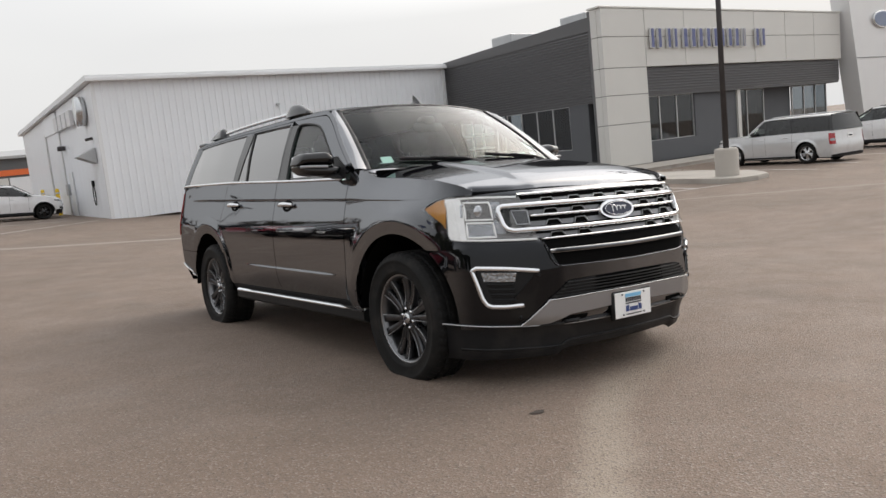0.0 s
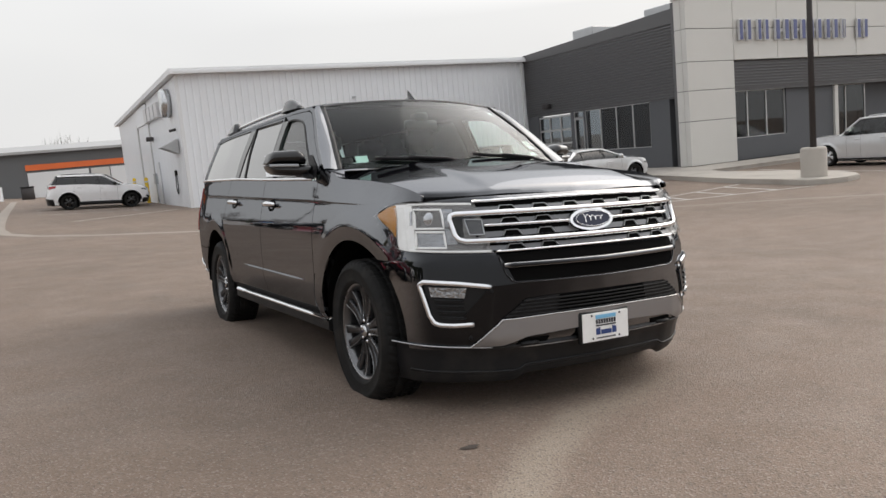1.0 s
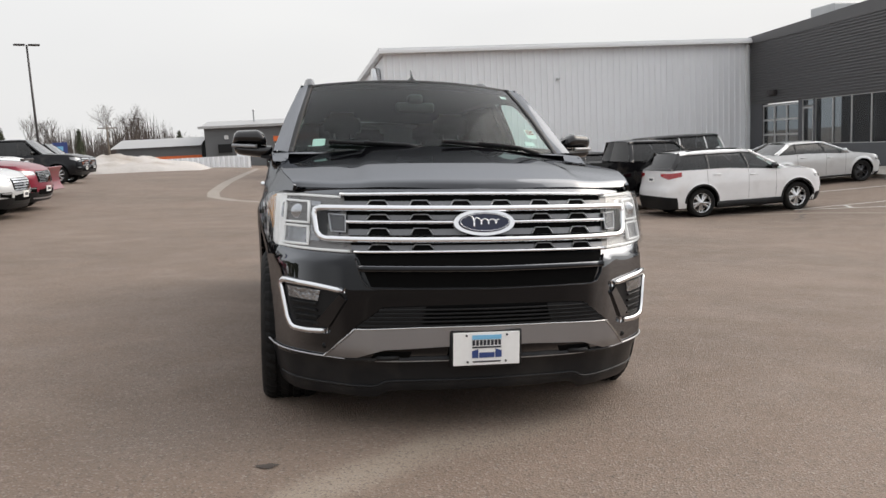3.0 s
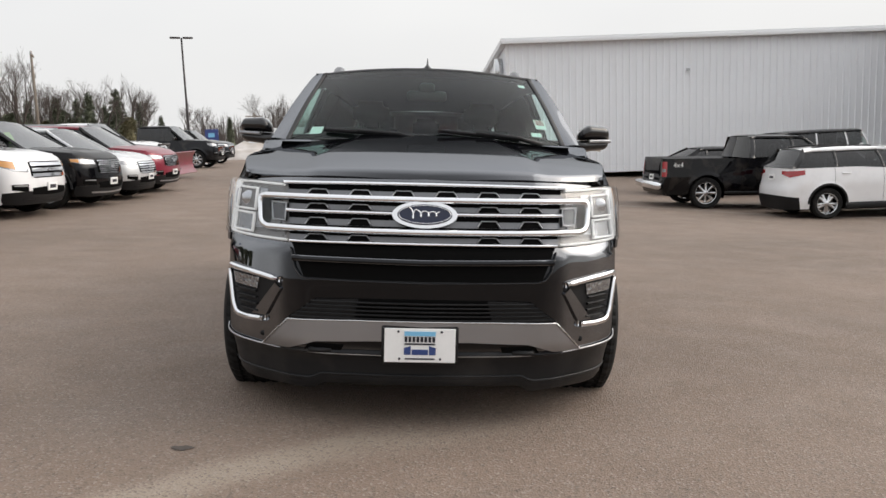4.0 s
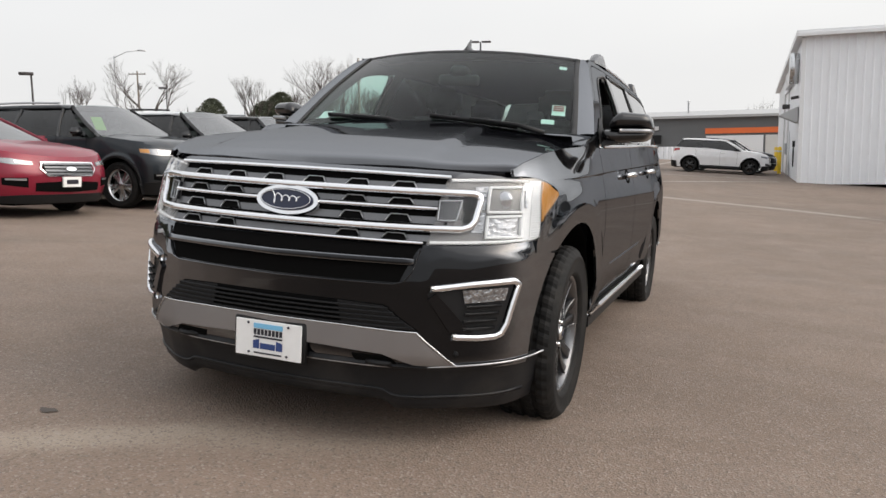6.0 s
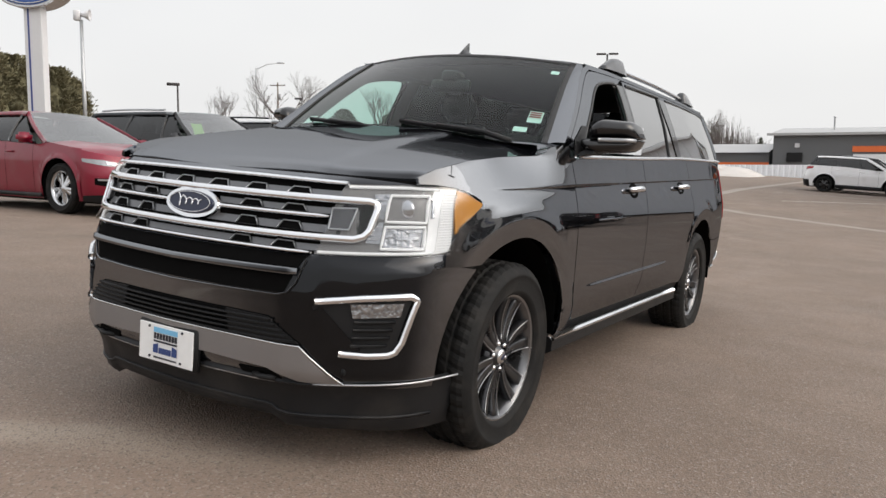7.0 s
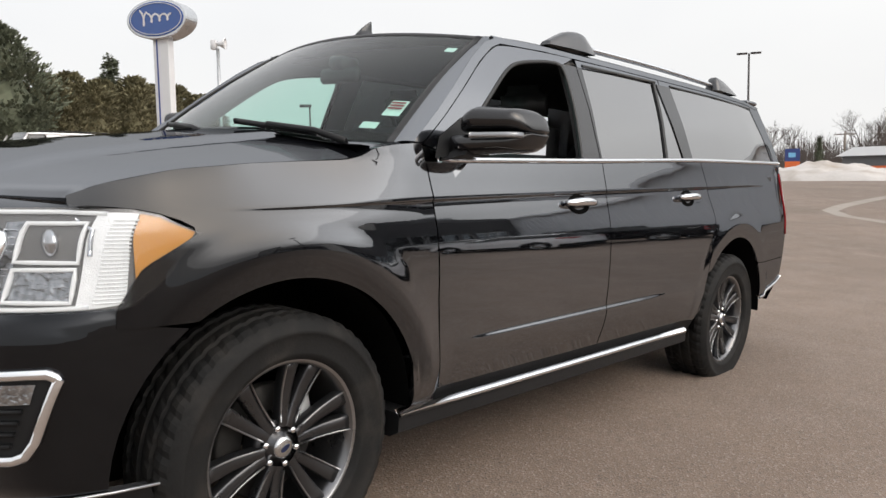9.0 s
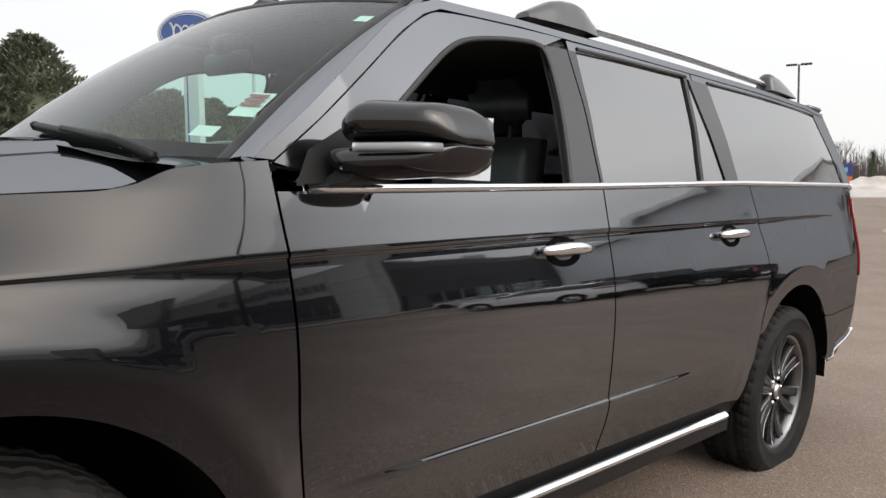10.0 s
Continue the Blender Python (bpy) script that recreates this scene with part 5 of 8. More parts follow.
    tube(bm, [(s * 0.694, front_y(0.694, 0.446) + 0.004, 0.446), (s * 0.694, front_y(0.694, 0.446) - 0.003, 0.446)], 0.012, 12)
    part("park_sensor", bm, M["black_plastic"], suv)
    # tail lamp
    part("tail_lamp", skin(s, lambda z: 4.44 - (z - 0.9) * 0.12, lambda z: 4.545 - (z - 0.9) * 0.2, lambda y: 0.9, lambda y: 1.33, 6, 12, side_x, 0.008, 0.02), M["red_lens"], suv, "red tail lamp")


for s in (1, -1):
    suv_side(s)

# hood, windscreen, roof, tail
bm = bmesh.new()
rows = []
for v in np.linspace(0, 1, 48):
    row = []
    for u in np.linspace(-1, 1, 81):
        q = abs(u)
        yf = min(max(front_y(u * 0.785, 1.118) + 0.01, -0.79), -0.56)
        yr = 0.335 + 0.06 * q * q - 0.03 * ramp01(0.93, 1.0, q)
        y = yf + (yr - yf) * v ** 1.15
        x = u * (hood_edge(y) - 0.003)
        edge, mid = float(np.interp(y, *HOODZ)), float(np.interp(y, *HOOD_MID))
        # flanks rise from the fenders, a raised middle panel ends in two creases that spread forwards
        rise = 1 - q ** 2.6
        w = 0.47 - 0.1 * ramp01(-0.6, 0.35, y)
        dome = 0.016 * (1 - ramp01(w, w + 0.07, abs(x))) * ramp01(-0.78, -0.5, y)
        z = edge + (mid - 0.014 * ramp01(-0.78, -0.5, y) - edge) * rise + dome - 0.02 * (1 - ramp01(0.0, 0.045, v))
        row.append((x, y, z))
    rows.append(row)
grid(bm, rows)
bmesh.ops.recalc_face_normals(bm, faces=bm.faces)
bm.normal_update()
if sum(f.normal.z for f in bm.faces) < 0:
    bmesh.ops.reverse_faces(bm, faces=bm.faces)
rim_edges(bm, 0.02)
part("hood", bm, M["suv_paint"], suv)
# fender tops between hood and pillar, running under the hood's corner in front
def tongue(y, k):
    z = float(np.interp(y, *FENDER_TOP)) - 0.003 + 0.012 * math.sin(k * 2.2) - 0.006 * k * k
    return z + (float(np.interp(y, *HOODZ)) - 0.012 - z) * min(1.0, k * 2.2) * (1 - ramp01(0.33, 0.42, y))


for s in (1, -1):
    bm = bmesh.new()
    grid(bm, [[(s * (side_x(y, float(np.interp(y, *FENDER_TOP))) * (1 - k) + 0.55 * k), y, tongue(y, k)) for k in np.linspace(0, 1, 9)] for y in np.linspace(0.26, 0.56, 18)])
    bmesh.ops.recalc_face_normals(bm, faces=bm.faces)
    part("fender_top", bm, M["suv_paint"], suv)


def wscreen(u, v, off=0.0):
    """u: -1..1 across, v: 0 bottom to 1 top."""
    xb, xt = 0.832, 0.69
    yb, yt = 0.515 - 0.17 * (1 - u * u), 1.135 - 0.11 * (1 - u * u)
    zb, zt = 1.334 + 0.012 * (1 - u * u), 1.79 + 0.038 * (1 - u * u)
    a = Vector((u * xb, yb, zb)).lerp(Vector((u * xt, yt, zt)), v)
    n = Vector((0, -0.6, 0.8))
    return a + n * (0.02 * math.sin(math.pi * v) + off)


bm = bmesh.new()
grid(bm, [[wscreen(u, v) for u in np.linspace(-0.985, 0.985, 25)] for v in np.linspace(-0.02, 0.985, 17)])
ws = part("windscreen", bm, M["windshield"], suv, "clear greenish windscreen with small stickers")
ws.visible_shadow = False
bm = bmesh.new()
bar(bm, [wscreen(0.985, v, -0.002) for v in np.linspace(-0.02, 0.99, 14)], 0.046, 0.01, (0.4, -0.6, 0.7))
bar(bm, [wscreen(-0.985, v, -0.002) for v in np.linspace(-0.02, 0.99, 14)], 0.046, 0.01, (-0.4, -0.6, 0.7))
bar(bm, [wscreen(u, 0.985, -0.002) for u in np.linspace(-0.985, 0.985, 20)], 0.03, 0.006, (0, -0.6, 0.8))
part("screen_seal", bm, M["window_rubber"], suv)
bm = bmesh.new()
grid(bm, [[wscreen(u, v, -0.002) for u in np.linspace(-0.98, 0.98, 20)] for v in (-0.03, 0.03, 0.055)])
part("screen_band", bm, M["gap_black"], suv)
bm = bmesh.new()
grid(bm, [[(wscreen(u, -0.02) + Vector((0, -0.03 - 0.16 * u * u, -0.035 - 0.02 * u * u) if v == 0 else (0, -0.03, -0.005) if v == 1 else (0, 0.02, -0.012))) for u in np.linspace(-1, 1, 20)] for v in (0, 1, 2)])
part("cowl", bm, M["black_plastic"], suv)
for u0, u1, vv in ((0.55, -0.02, 0.1), (-0.28, -0.82, 0.1)):
    bm = bmesh.new()
    tube(bm, [wscreen(u0 + 0.26, -0.05, 0.02), wscreen(u0 + 0.1, -0.01, 0.035), wscreen(u0 - 0.2, 0.035, 0.03)], [0.014, 0.011, 0.008], 8)
    bar(bm, [wscreen(u0 + 0.1 + (u1 - u0) * t, 0.0 + 0.07 * t, 0.01) for t in np.linspace(0, 1, 12)], 0.02, 0.018, (0, -0.6, 0.8))
    part("wiper", bm, M["black_plastic"], suv)
# stickers and mirror behind the windscreen
for u, v, w, h, mat in ((0.87, 0.85, 0.06, 0.03, "paper_white"), (0.875, 0.262, 0.085, 0.075, "paper_white"), (0.815, 0.125, 0.08, 0.03, "paper_white"), (-0.8, 0.12, 0.09, 0.05, "paper_white"), (-0.82, 0.06, 0.1, 0.025, "paper_white")):
    bm = bmesh.new()
    grid(bm, [[wscreen(u + a * w, v + b * h, -0.012) for a in (-0.5, 0.5)] for b in (-0.8, 0.8)])
    st = part("sticker", bm, M[mat], suv, smooth=False)
    if (u, v) == (0.875, 0.262):
        bm = bmesh.new()
        for b in (-0.1, 0.2, 0.5):
            grid(bm, [[wscreen(u + a * w * 0.8, v + (b + c) * h, -0.008) for a in (-0.5, 0.5)] for c in (-0.08, 0.1)])
        part("sticker_print", bm, M["red_lens"], st, smooth=False)
bm = bmesh.new()
block(bm, -0.13, 0.13, 0.95, 0.99, 1.61, 1.68, 0.015)
block(bm, -0.05, 0.05, 0.93, 1.05, 1.67, 1.73, 0.015)
part("rear_view_mirror", bm, M["black_plastic"], suv)

bm = bmesh.new()
rows = []
ROOF_E = soft((1.0, 1.12, 1.5, 2.2, 3.2, 4.0, 4.35), (1.788, 1.793, 1.806, 1.812, 1.815, 1.81, 1.79), 0.08, 1.0, 4.35)
for v in np.linspace(0, 1, 70):
    row = []
    for u in np.linspace(-1, 1, 41):
        y0 = 1.118 - 0.1 * (1 - u * u)
        y = y0 + (4.36 + 0.03 * (1 - u * u) - y0) * v
        roof_z = lambda yy: float(np.interp(yy, *ROOF_E)) + 0.062 * (1 - abs(u) ** 5) * (0.6 + 0.4 * ramp01(1.0, 1.8, yy)) * (1 - 0.4 * ramp01(4.0, 4.4, yy))
        front = wscreen(max(-1.0, min(1.0, u * glass_x(y, float(np.interp(y, *ROOF_E))) / 0.69)), 0.992, 0.004)
        k = 1 - ramp01(0.0, 0.28, y - y0)
        row.append((u * glass_x(y, float(np.interp(y, *ROOF_E))), y + (front.y - y0) * k, roof_z(y) + (front.z - roof_z(y0)) * k))
    rows.append(row)
grid(bm, rows)
bmesh.ops.recalc_face_normals(bm, faces=bm.faces)
part("roof", bm, M["suv_paint"], suv)
# inner faces of the front pillars, from the glass to the seam
WSL = ((0.51, 1.337), (0.66, 1.45), (0.8, 1.565), (0.95, 1.685), (1.06, 1.757), (1.14, 1.785), (1.4, 1.803))
for s in (1, -1):
    bm = bmesh.new()
    rows = []
    for v in np.linspace(-0.02, 0.995, 26):
        a = wscreen(s * 0.985, v, 0.003)
        yo = float(np.interp(v, np.linspace(0, 1, 6), [p[0] for p in WSL[:6]]))
        zo = float(np.interp(yo, [p[0] for p in WSL], [p[1] for p in WSL]))
        b = Vector((s * (glass_x(yo, zo) - 0.001), yo, zo))
        rows.append([a.lerp(b, k) + Vector((s * 0.3, -0.5, 0.8)) * 0.006 * math.sin(math.pi * k) for k in np.linspace(0, 1, 6)])
    grid(bm, rows)
    bmesh.ops.recalc_face_normals(bm, faces=bm.faces)
    part("pillar_face", bm, M["suv_paint"], suv)
bm = bmesh.new()
rows = []
for z, y in ((1.8, 4.33), (1.78, 4.35), (1.6, 4.4), (1.4, 4.45)):
    rows.append([(u * (glass_x(4.3, z) - 0.04), y + 0.05 * (1 - u * u), z) for u in np.linspace(-1, 1, 15)])
grid(bm, rows)
part("rear_window", bm, M["privacy_glass"], suv, "dark tinted rear window")
bm = bmesh.new()
rows = []
for z, y in ((1.41, 4.45), (1.2, 4.52), (0.9, 4.555), (0.74, 4.57), (0.55, 4.57), (0.4, 4.5)):
    rows.append([(u * (side_x(4.48, z) - 0.03), y + 0.05 * (1 - u * u), z) for u in np.linspace(-1, 1, 15)])
grid(bm, rows)
part("tailgate", bm, M["suv_paint"], suv)
part("spoiler", box(-0.62, 0.62, 4.3, 4.5, 1.822, 1.85, 0.012), M["suv_paint"], suv)
# shark fin: swept front, upright back, low skirt behind
bm = bmesh.new()
rows = []
for t in np.linspace(0, 1, 12):
    z = 1.838 + 0.074 * t
    y0 = 1.052 + 0.088 * t ** 1.25
    y1 = 1.24 - 0.082 * ramp01(0.0, 0.34, t) - 0.008 * t
    w = 0.034 * (1 - ramp01(-0.2, 0.4, t)) + 0.008 * (1 - t) + 0.003
    rows.append([(w * math.sin(math.pi * 2 * k / 18), (y0 + y1) / 2 + (y1 - y0) / 2 * math.cos(math.pi * 2 * k / 18), z) for k in range(19)])
vs = grid(bm, rows)
bm.faces.new(vs[-1][:-1])
bmesh.ops.recalc_face_normals(bm, faces=bm.faces)
part("roof_antenna", bm, M["gloss_black"], suv, "black shark-fin antenna")

# front bumper skin
bm = bmesh.new()
rows = []
for z in list(np.linspace(0.385, 1.13, 38)):
    yend = -math.sqrt(max(0.0, (ARCH_R + 0.002) ** 2 - (z - HUB_Z) ** 2)) if z < 0.82 else -0.47
    xs = np.linspace(0, 0.974, 700)
    ys = np.array([front_y(x, z) for x in xs])
    ok = ys < yend
    xs, ys = xs[ok], ys[ok]
    xe = xs[-1] + (0.0014 if len(xs) < 700 else 0.0)
    xs, ys = np.append(xs, xe), np.append(ys, yend)
    d = np.concatenate(([0], np.cumsum(np.hypot(np.diff(xs), np.diff(ys)))))
    q = np.linspace(0, d[-1], 40)
    px, py = np.interp(q, d, xs), np.interp(q, d, ys)
    rows.append([(-a, b, z) for a, b in zip(px[::-1], py[::-1])][:-1] + [(a, b, z) for a, b in zip(px, py)])
grid(bm, rows)
bmesh.ops.recalc_face_normals(bm, faces=bm.faces)
bm.normal_update()
if sum(f.normal.y for f in bm.faces) > 0:
    bmesh.ops.reverse_faces(bm, faces=bm.faces)
rim_edges(bm, 0.015)
part("front_bumper", bm, M["suv_paint"], suv)
# lower valance and its lip
bm = bmesh.new()
rows = []
for k, (z, out) in enumerate(((0.394, 0.012), (0.382, 0.006), (0.34, 0.0), (0.29, 0.002), (0.278, 0.014), (0.252, 0.018), (0.238, 0.006))):
    row = []
    for x in np.linspace(-0.925, 0.925, 61):
        step = ramp01(0.44, 0.5, abs(x))
        zz = z - (0.028 * step + 0.008 * ramp01(0.6, 0.9, abs(x))) * (k / 6) + 0.012 * ramp01(0.6, 0.93, abs(x)) * (1 - k / 6)
        row.append((x * (1 - 0.05 * k / 6), front_y(x, 0.4) - out + 0.075 * k / 6, zz))
    rows.append(row)
grid(bm, rows)
bmesh.ops.recalc_face_normals(bm, faces=bm.faces)
bm.normal_update()
if sum(f.normal.y for f in bm.faces) > 0:
    bmesh.ops.reverse_faces(bm, faces=bm.faces)
rim_edges(bm, 0.02)
part("lower_valance", bm, M["valance_plastic"], suv, "matt black lower valance with air dam lip")
bm = bmesh.new()
bar(bm, [(x * 0.965, front_y(x, 0.4) + 0.043, 0.288 - 0.024 * ramp01(0.44, 0.5, abs(x))) for x in np.linspace(-0.9, 0.9, 61)], 0.014, 0.016, (0, -1, 0.3))
part("valance_ridge", bm, M["valance_plastic"], suv)
bm = bmesh.new()
front_bar(bm, [(-0.93, 0.412), (-0.7, 0.398), (-0.4, 0.386), (0.4, 0.386), (0.7, 0.398), (0.93, 0.412)], 0.008, 0.006, 0.006, 1, 10)
part("valance_strip", bm, M["satin_silver"], suv)
# upper intake: no opening, its shade is a near-black sheet on the skin
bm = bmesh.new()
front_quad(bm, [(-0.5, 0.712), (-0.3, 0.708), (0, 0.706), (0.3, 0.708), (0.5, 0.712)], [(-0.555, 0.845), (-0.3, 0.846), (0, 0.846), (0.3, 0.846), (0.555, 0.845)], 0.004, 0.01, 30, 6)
intake = part("upper_intake", bm, M["gap_black"], suv, "upper air intake, its shade laid on as a near-black sheet")
bm = bmesh.new()
front_bar(bm, [(-0.545, 0.79), (0, 0.784), (0.545, 0.79)], 0.03, 0.02, 0.004, 1, 14)
part("intake_bar", bm, M["suv_paint"], intake)
bm = bmesh.new()
front_bar(bm, [(-0.56, 0.83), (-0.54, 0.75), (-0.515, 0.715), (-0.48, 0.704), (0, 0.698), (0.48, 0.704), (0.515, 0.715), (0.54, 0.75), (0.56, 0.83)], 0.008, 0.008, 0.002, 1, 6)
part("intake_edge", bm, M["suv_paint"], intake)
# lower intake: slats over a near-black sheet that paints the shade
bm = bmesh.new()
front_quad(bm, [(-0.575, 0.535), (-0.3, 0.532), (0, 0.531), (0.3, 0.532), (0.575, 0.535)], [(-0.45, 0.625), (-0.3, 0.63), (0, 0.632), (0.3, 0.63), (0.45, 0.625)], 0.003, 0.01, 30, 4)
low = part("lower_intake", bm, M["gap_black"], suv, "slatted lower air intake, shade behind laid on in near-black")
for i, z in enumerate((0.545, 0.562, 0.579, 0.596, 0.613)):
    bm = bmesh.new()
    w = 0.56 - (z - 0.535) * 1.2
    front_bar(bm, [(-w, z), (0, z - 0.001), (w, z)], 0.009, 0.012, 0.004, 1, 12)
    part("slat", bm, M["black_plastic"], low)
for sg in (1, -1):
    bm = bmesh.new()
    front_quad(bm, [(0.29, 0.536), (0.565, 0.538)], [(0.27, 0.628), (0.448, 0.622)], 0.008, 0.006, 10, 4, sg)
    part("intake_blank", bm, M["black_plastic"], low)
# silver skid plate, the shade of its downward face in the darker silver
bm = bmesh.new()
front_quad(bm, [(-0.685, 0.4), (-0.56, 0.403), (-0.51, 0.422), (-0.45, 0.441), (-0.2, 0.452), (0, 0.453), (0.2, 0.452), (0.45, 0.441), (0.51, 0.422), (0.56, 0.403), (0.685, 0.4)], [(-0.565, 0.527), (-0.51, 0.529), (-0.48, 0.53), (-0.43, 0.531), (-0.2, 0.535), (0, 0.535), (0.2, 0.535), (0.43, 0.531), (0.48, 0.53), (0.51, 0.529), (0.565, 0.527)], 0.012, 0.02, 60, 6)
skid = part("skid_plate", bm, M["dimmed_silver"], suv, "satin silver skid plate trim")
bm = bmesh.new()
front_bar(bm, [(-0.69, 0.402), (-0.568, 0.53), (-0.3, 0.537), (0, 0.538), (0.3, 0.537), (0.568, 0.53), (0.69, 0.402)], 0.008, 0.006, 0.01, 1, 8)
part("skid_edge", bm, M["alloy"], skid)
# tow hooks, each before a near-black sheet for the opening's shade
for sg in (1, -1):
    bm = bmesh.new()
    front_quad(bm, [(0.35, 0.385), (0.51, 0.388)], [(0.33, 0.428), (0.48, 0.43)], 0.004, 0.01, 8, 3, sg)
    hk = part("hook_shade", bm, M["gap_black"], suv)
    bm = bmesh.new()
    yy = front_y(0.43, 0.4) - 0.012
    tube(bm, [(sg * 0.38, yy + 0.03, 0.404), (sg * 0.39, yy, 0.404), (sg * 0.43, yy - 0.012, 0.404), (sg * 0.47, yy, 0.404), (sg * 0.48, yy + 0.03, 0.404)], 0.011, 8)
    part("tow_hook", bm, M["black_plastic"], hk)
# grille: near-black backing and hole sheets put the openings' shade into colour
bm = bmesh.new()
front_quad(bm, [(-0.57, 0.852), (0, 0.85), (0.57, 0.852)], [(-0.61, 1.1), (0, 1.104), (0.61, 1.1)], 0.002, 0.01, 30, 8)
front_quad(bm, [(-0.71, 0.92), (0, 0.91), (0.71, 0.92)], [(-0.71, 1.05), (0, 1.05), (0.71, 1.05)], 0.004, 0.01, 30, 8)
grille = part("grille", bm, M["gap_black"], suv, "chrome barred grille with oval badge, shade of openings in near-black")


def grille_row(z0, z1, w, n, shift=0.0):
    bm = bmesh.new()
    h = z1 - z0
    front_quad(bm, [(-w, z0), (0, z0), (w, z0)], [(-w, z0 + h * 0.56), (0, z0 + h * 0.56), (w, z0 + h * 0.56)], 0.006, 0.01, 30, 3)
    part("grille_mesh", bm, M["grille_grey"], grille)
    p = 0.182
    for k in range(-n, n + 1):
        x = k * p + shift
        if abs(x) > w - 0.05:
            continue
        if z1 < 1.045 and abs(x) < 0.15:
            continue
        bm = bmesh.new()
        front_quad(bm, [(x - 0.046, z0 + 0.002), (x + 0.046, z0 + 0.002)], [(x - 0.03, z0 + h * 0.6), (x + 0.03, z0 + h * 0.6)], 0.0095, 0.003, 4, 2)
        hole = part("hole_shade", bm, M["gap_black"], grille)
        bm = bmesh.new()
        front_bar(bm, [(x - 0.05, z0 + 0.002), (x - 0.032, z0 + h * 0.63), (x + 0.032, z0 + h * 0.63), (x + 0.05, z0 + 0.002)], 0.004, 0.006, 0.008, 1, 2)
        part("hole_rim", bm, M["satin_silver"], hole)


grille_row(1.05, 1.092, 0.6, 4, 0.09)
grille_row(0.992, 1.03, 0.585, 4, 0.09)
grille_row(0.927, 0.974, 0.585, 4, 0.09)
grille_row(0.864, 0.902, 0.575, 4, 0.09)
for pts, w in (([(-0.605, 1.1), (-0.3, 1.103), (0, 1.104), (0.3, 1.103), (0.605, 1.1)], 0.018),
               ([(-0.585, 0.983), (-0.25, 0.981), (0, 0.98), (0.25, 0.981), (0.585, 0.983)], 0.018),
               ([(-0.56, 0.857), (-0.3, 0.857), (0, 0.857), (0.3, 0.857), (0.56, 0.857)], 0.015)):
    bm = bmesh.new()
    front_bar(bm, pts, w, 0.022, 0.008, 1, 8)
    part("grille_bar", bm, M["chrome"], grille)
bm = bmesh.new()
front_bar(bm, [(-0.685, 1.043), (-0.3, 1.04), (0, 1.039), (0.3, 1.04), (0.685, 1.043), (0.707, 1.035), (0.712, 1.015), (0.703, 0.94), (0.69, 0.92), (0.665, 0.91), (0.3, 0.906), (0, 0.905), (-0.3, 0.906), (-0.665, 0.91), (-0.69, 0.92), (-0.703, 0.94), (-0.712, 1.015), (-0.707, 1.035)], 0.031, 0.03, 0.008, 1, 4, True)
part("grille_surround", bm, M["chrome"], grille)
for sg in (1, -1):
    bm = bmesh.new()
    front_quad(bm, [(0.59, 0.942), (0.645, 0.943)], [(0.588, 1.014), (0.655, 1.018)], 0.018, 0.015, 4, 4, sg)
    part("grille_sensor", bm, M["rail_grey"], grille)
    bm = bmesh.new()
    front_bar(bm, [(0.59, 0.942), (0.645, 0.943), (0.655, 1.018), (0.588, 1.014)], 0.006, 0.006, 0.018, sg, 3, True)
    part("sensor_rim", bm, M["satin_silver"], grille)
badge = oval("badge", grille, 0.285, 0.122, 0.035, M["chrome"], "plain oval badge, dark blue with chrome rim", pose(0, -0.835, 0.972, -12))
M["badge_blue"] = pbr("badge_blue", (0.006, 0.011, 0.04), 0.3, 0.0, 0.05, 50, 3, coat=0.15)
oval("badge_face", badge, 0.235, 0.09, 0.042, M["badge_blue"], "", pose(0, 0, 0))
bm = bmesh.new()
rg = [(0.218 / 2 * math.cos(a), -0.056, 0.076 / 2 * math.sin(a)) for a in np.linspace(0, 2 * math.pi, 40, endpoint=False)]
bar(bm, rg, 0.003, 0.002, (0, -1, 0), True)
bar(bm, scribble(0.13, 0.05, -0.056), 0.0055, 0.002, (0, -1, 0))
part("badge_line", bm, M["chrome"], badge)
# dealer plate
bm = box(-0.17, 0.152, -0.962, -0.935, 0.358, 0.523, 0.008)
plate = part("plate_holder", bm, M["black_plastic"], suv, "black holder with a white dealer plate")
part("plate", box(-0.157, 0.139, -0.968, -0.963, 0.369, 0.513, 0.002), M["paper_white"], plate, "white dealer plate with blue and black print", smooth=False)


def bars(name, mat, rects, y=-0.9705):
    bm = bmesh.new()
    for x0, x1, z0, z1 in rects:
        block(bm, x0 - 0.009, x1 - 0.009, y, y + 0.002, z0, z1)
    part(name, bm, M[mat], plate, smooth=False)


bars("plate_sky", "plate_sky", [(-0.065, 0.065, 0.482, 0.501)])
bars("plate_word", "ink", [(-0.064 + k * 0.0165, -0.0525 + k * 0.0165, 0.456, 0.479) for k in range(8)])
bars("plate_word", "ink", [(-0.064, 0.064, 0.444, 0.451), (-0.062, 0.062, 0.382, 0.388)])
bm = bmesh.new()
for x0, x1, t0, t1 in ((-0.066, -0.038, 0.432, 0.44), (-0.034, 0.034, 0.425, 0.425), (0.038, 0.066, 0.44, 0.432)):
    vs = [bm.verts.new((x - 0.009, -0.9706, z)) for x, z in ((x0, 0.402), (x1, 0.402), (x1, t1), (x0, t0))]
    bm.faces.new(vs)
part("plate_mark", bm, M["plate_blue"], plate, smooth=False)
for bx, bz in ((-0.085, 0.385), (0.085, 0.385), (-0.09, 0.5), (0.09, 0.5)):
    bm = bmesh.new()
    tube(bm, [(bx - 0.009, -0.966, bz), (bx - 0.009, -0.972, bz)], 0.005, 8)
    part("screw", bm, M["ink"], plate)

# underside, so that no light comes through
bm = bmesh.new()
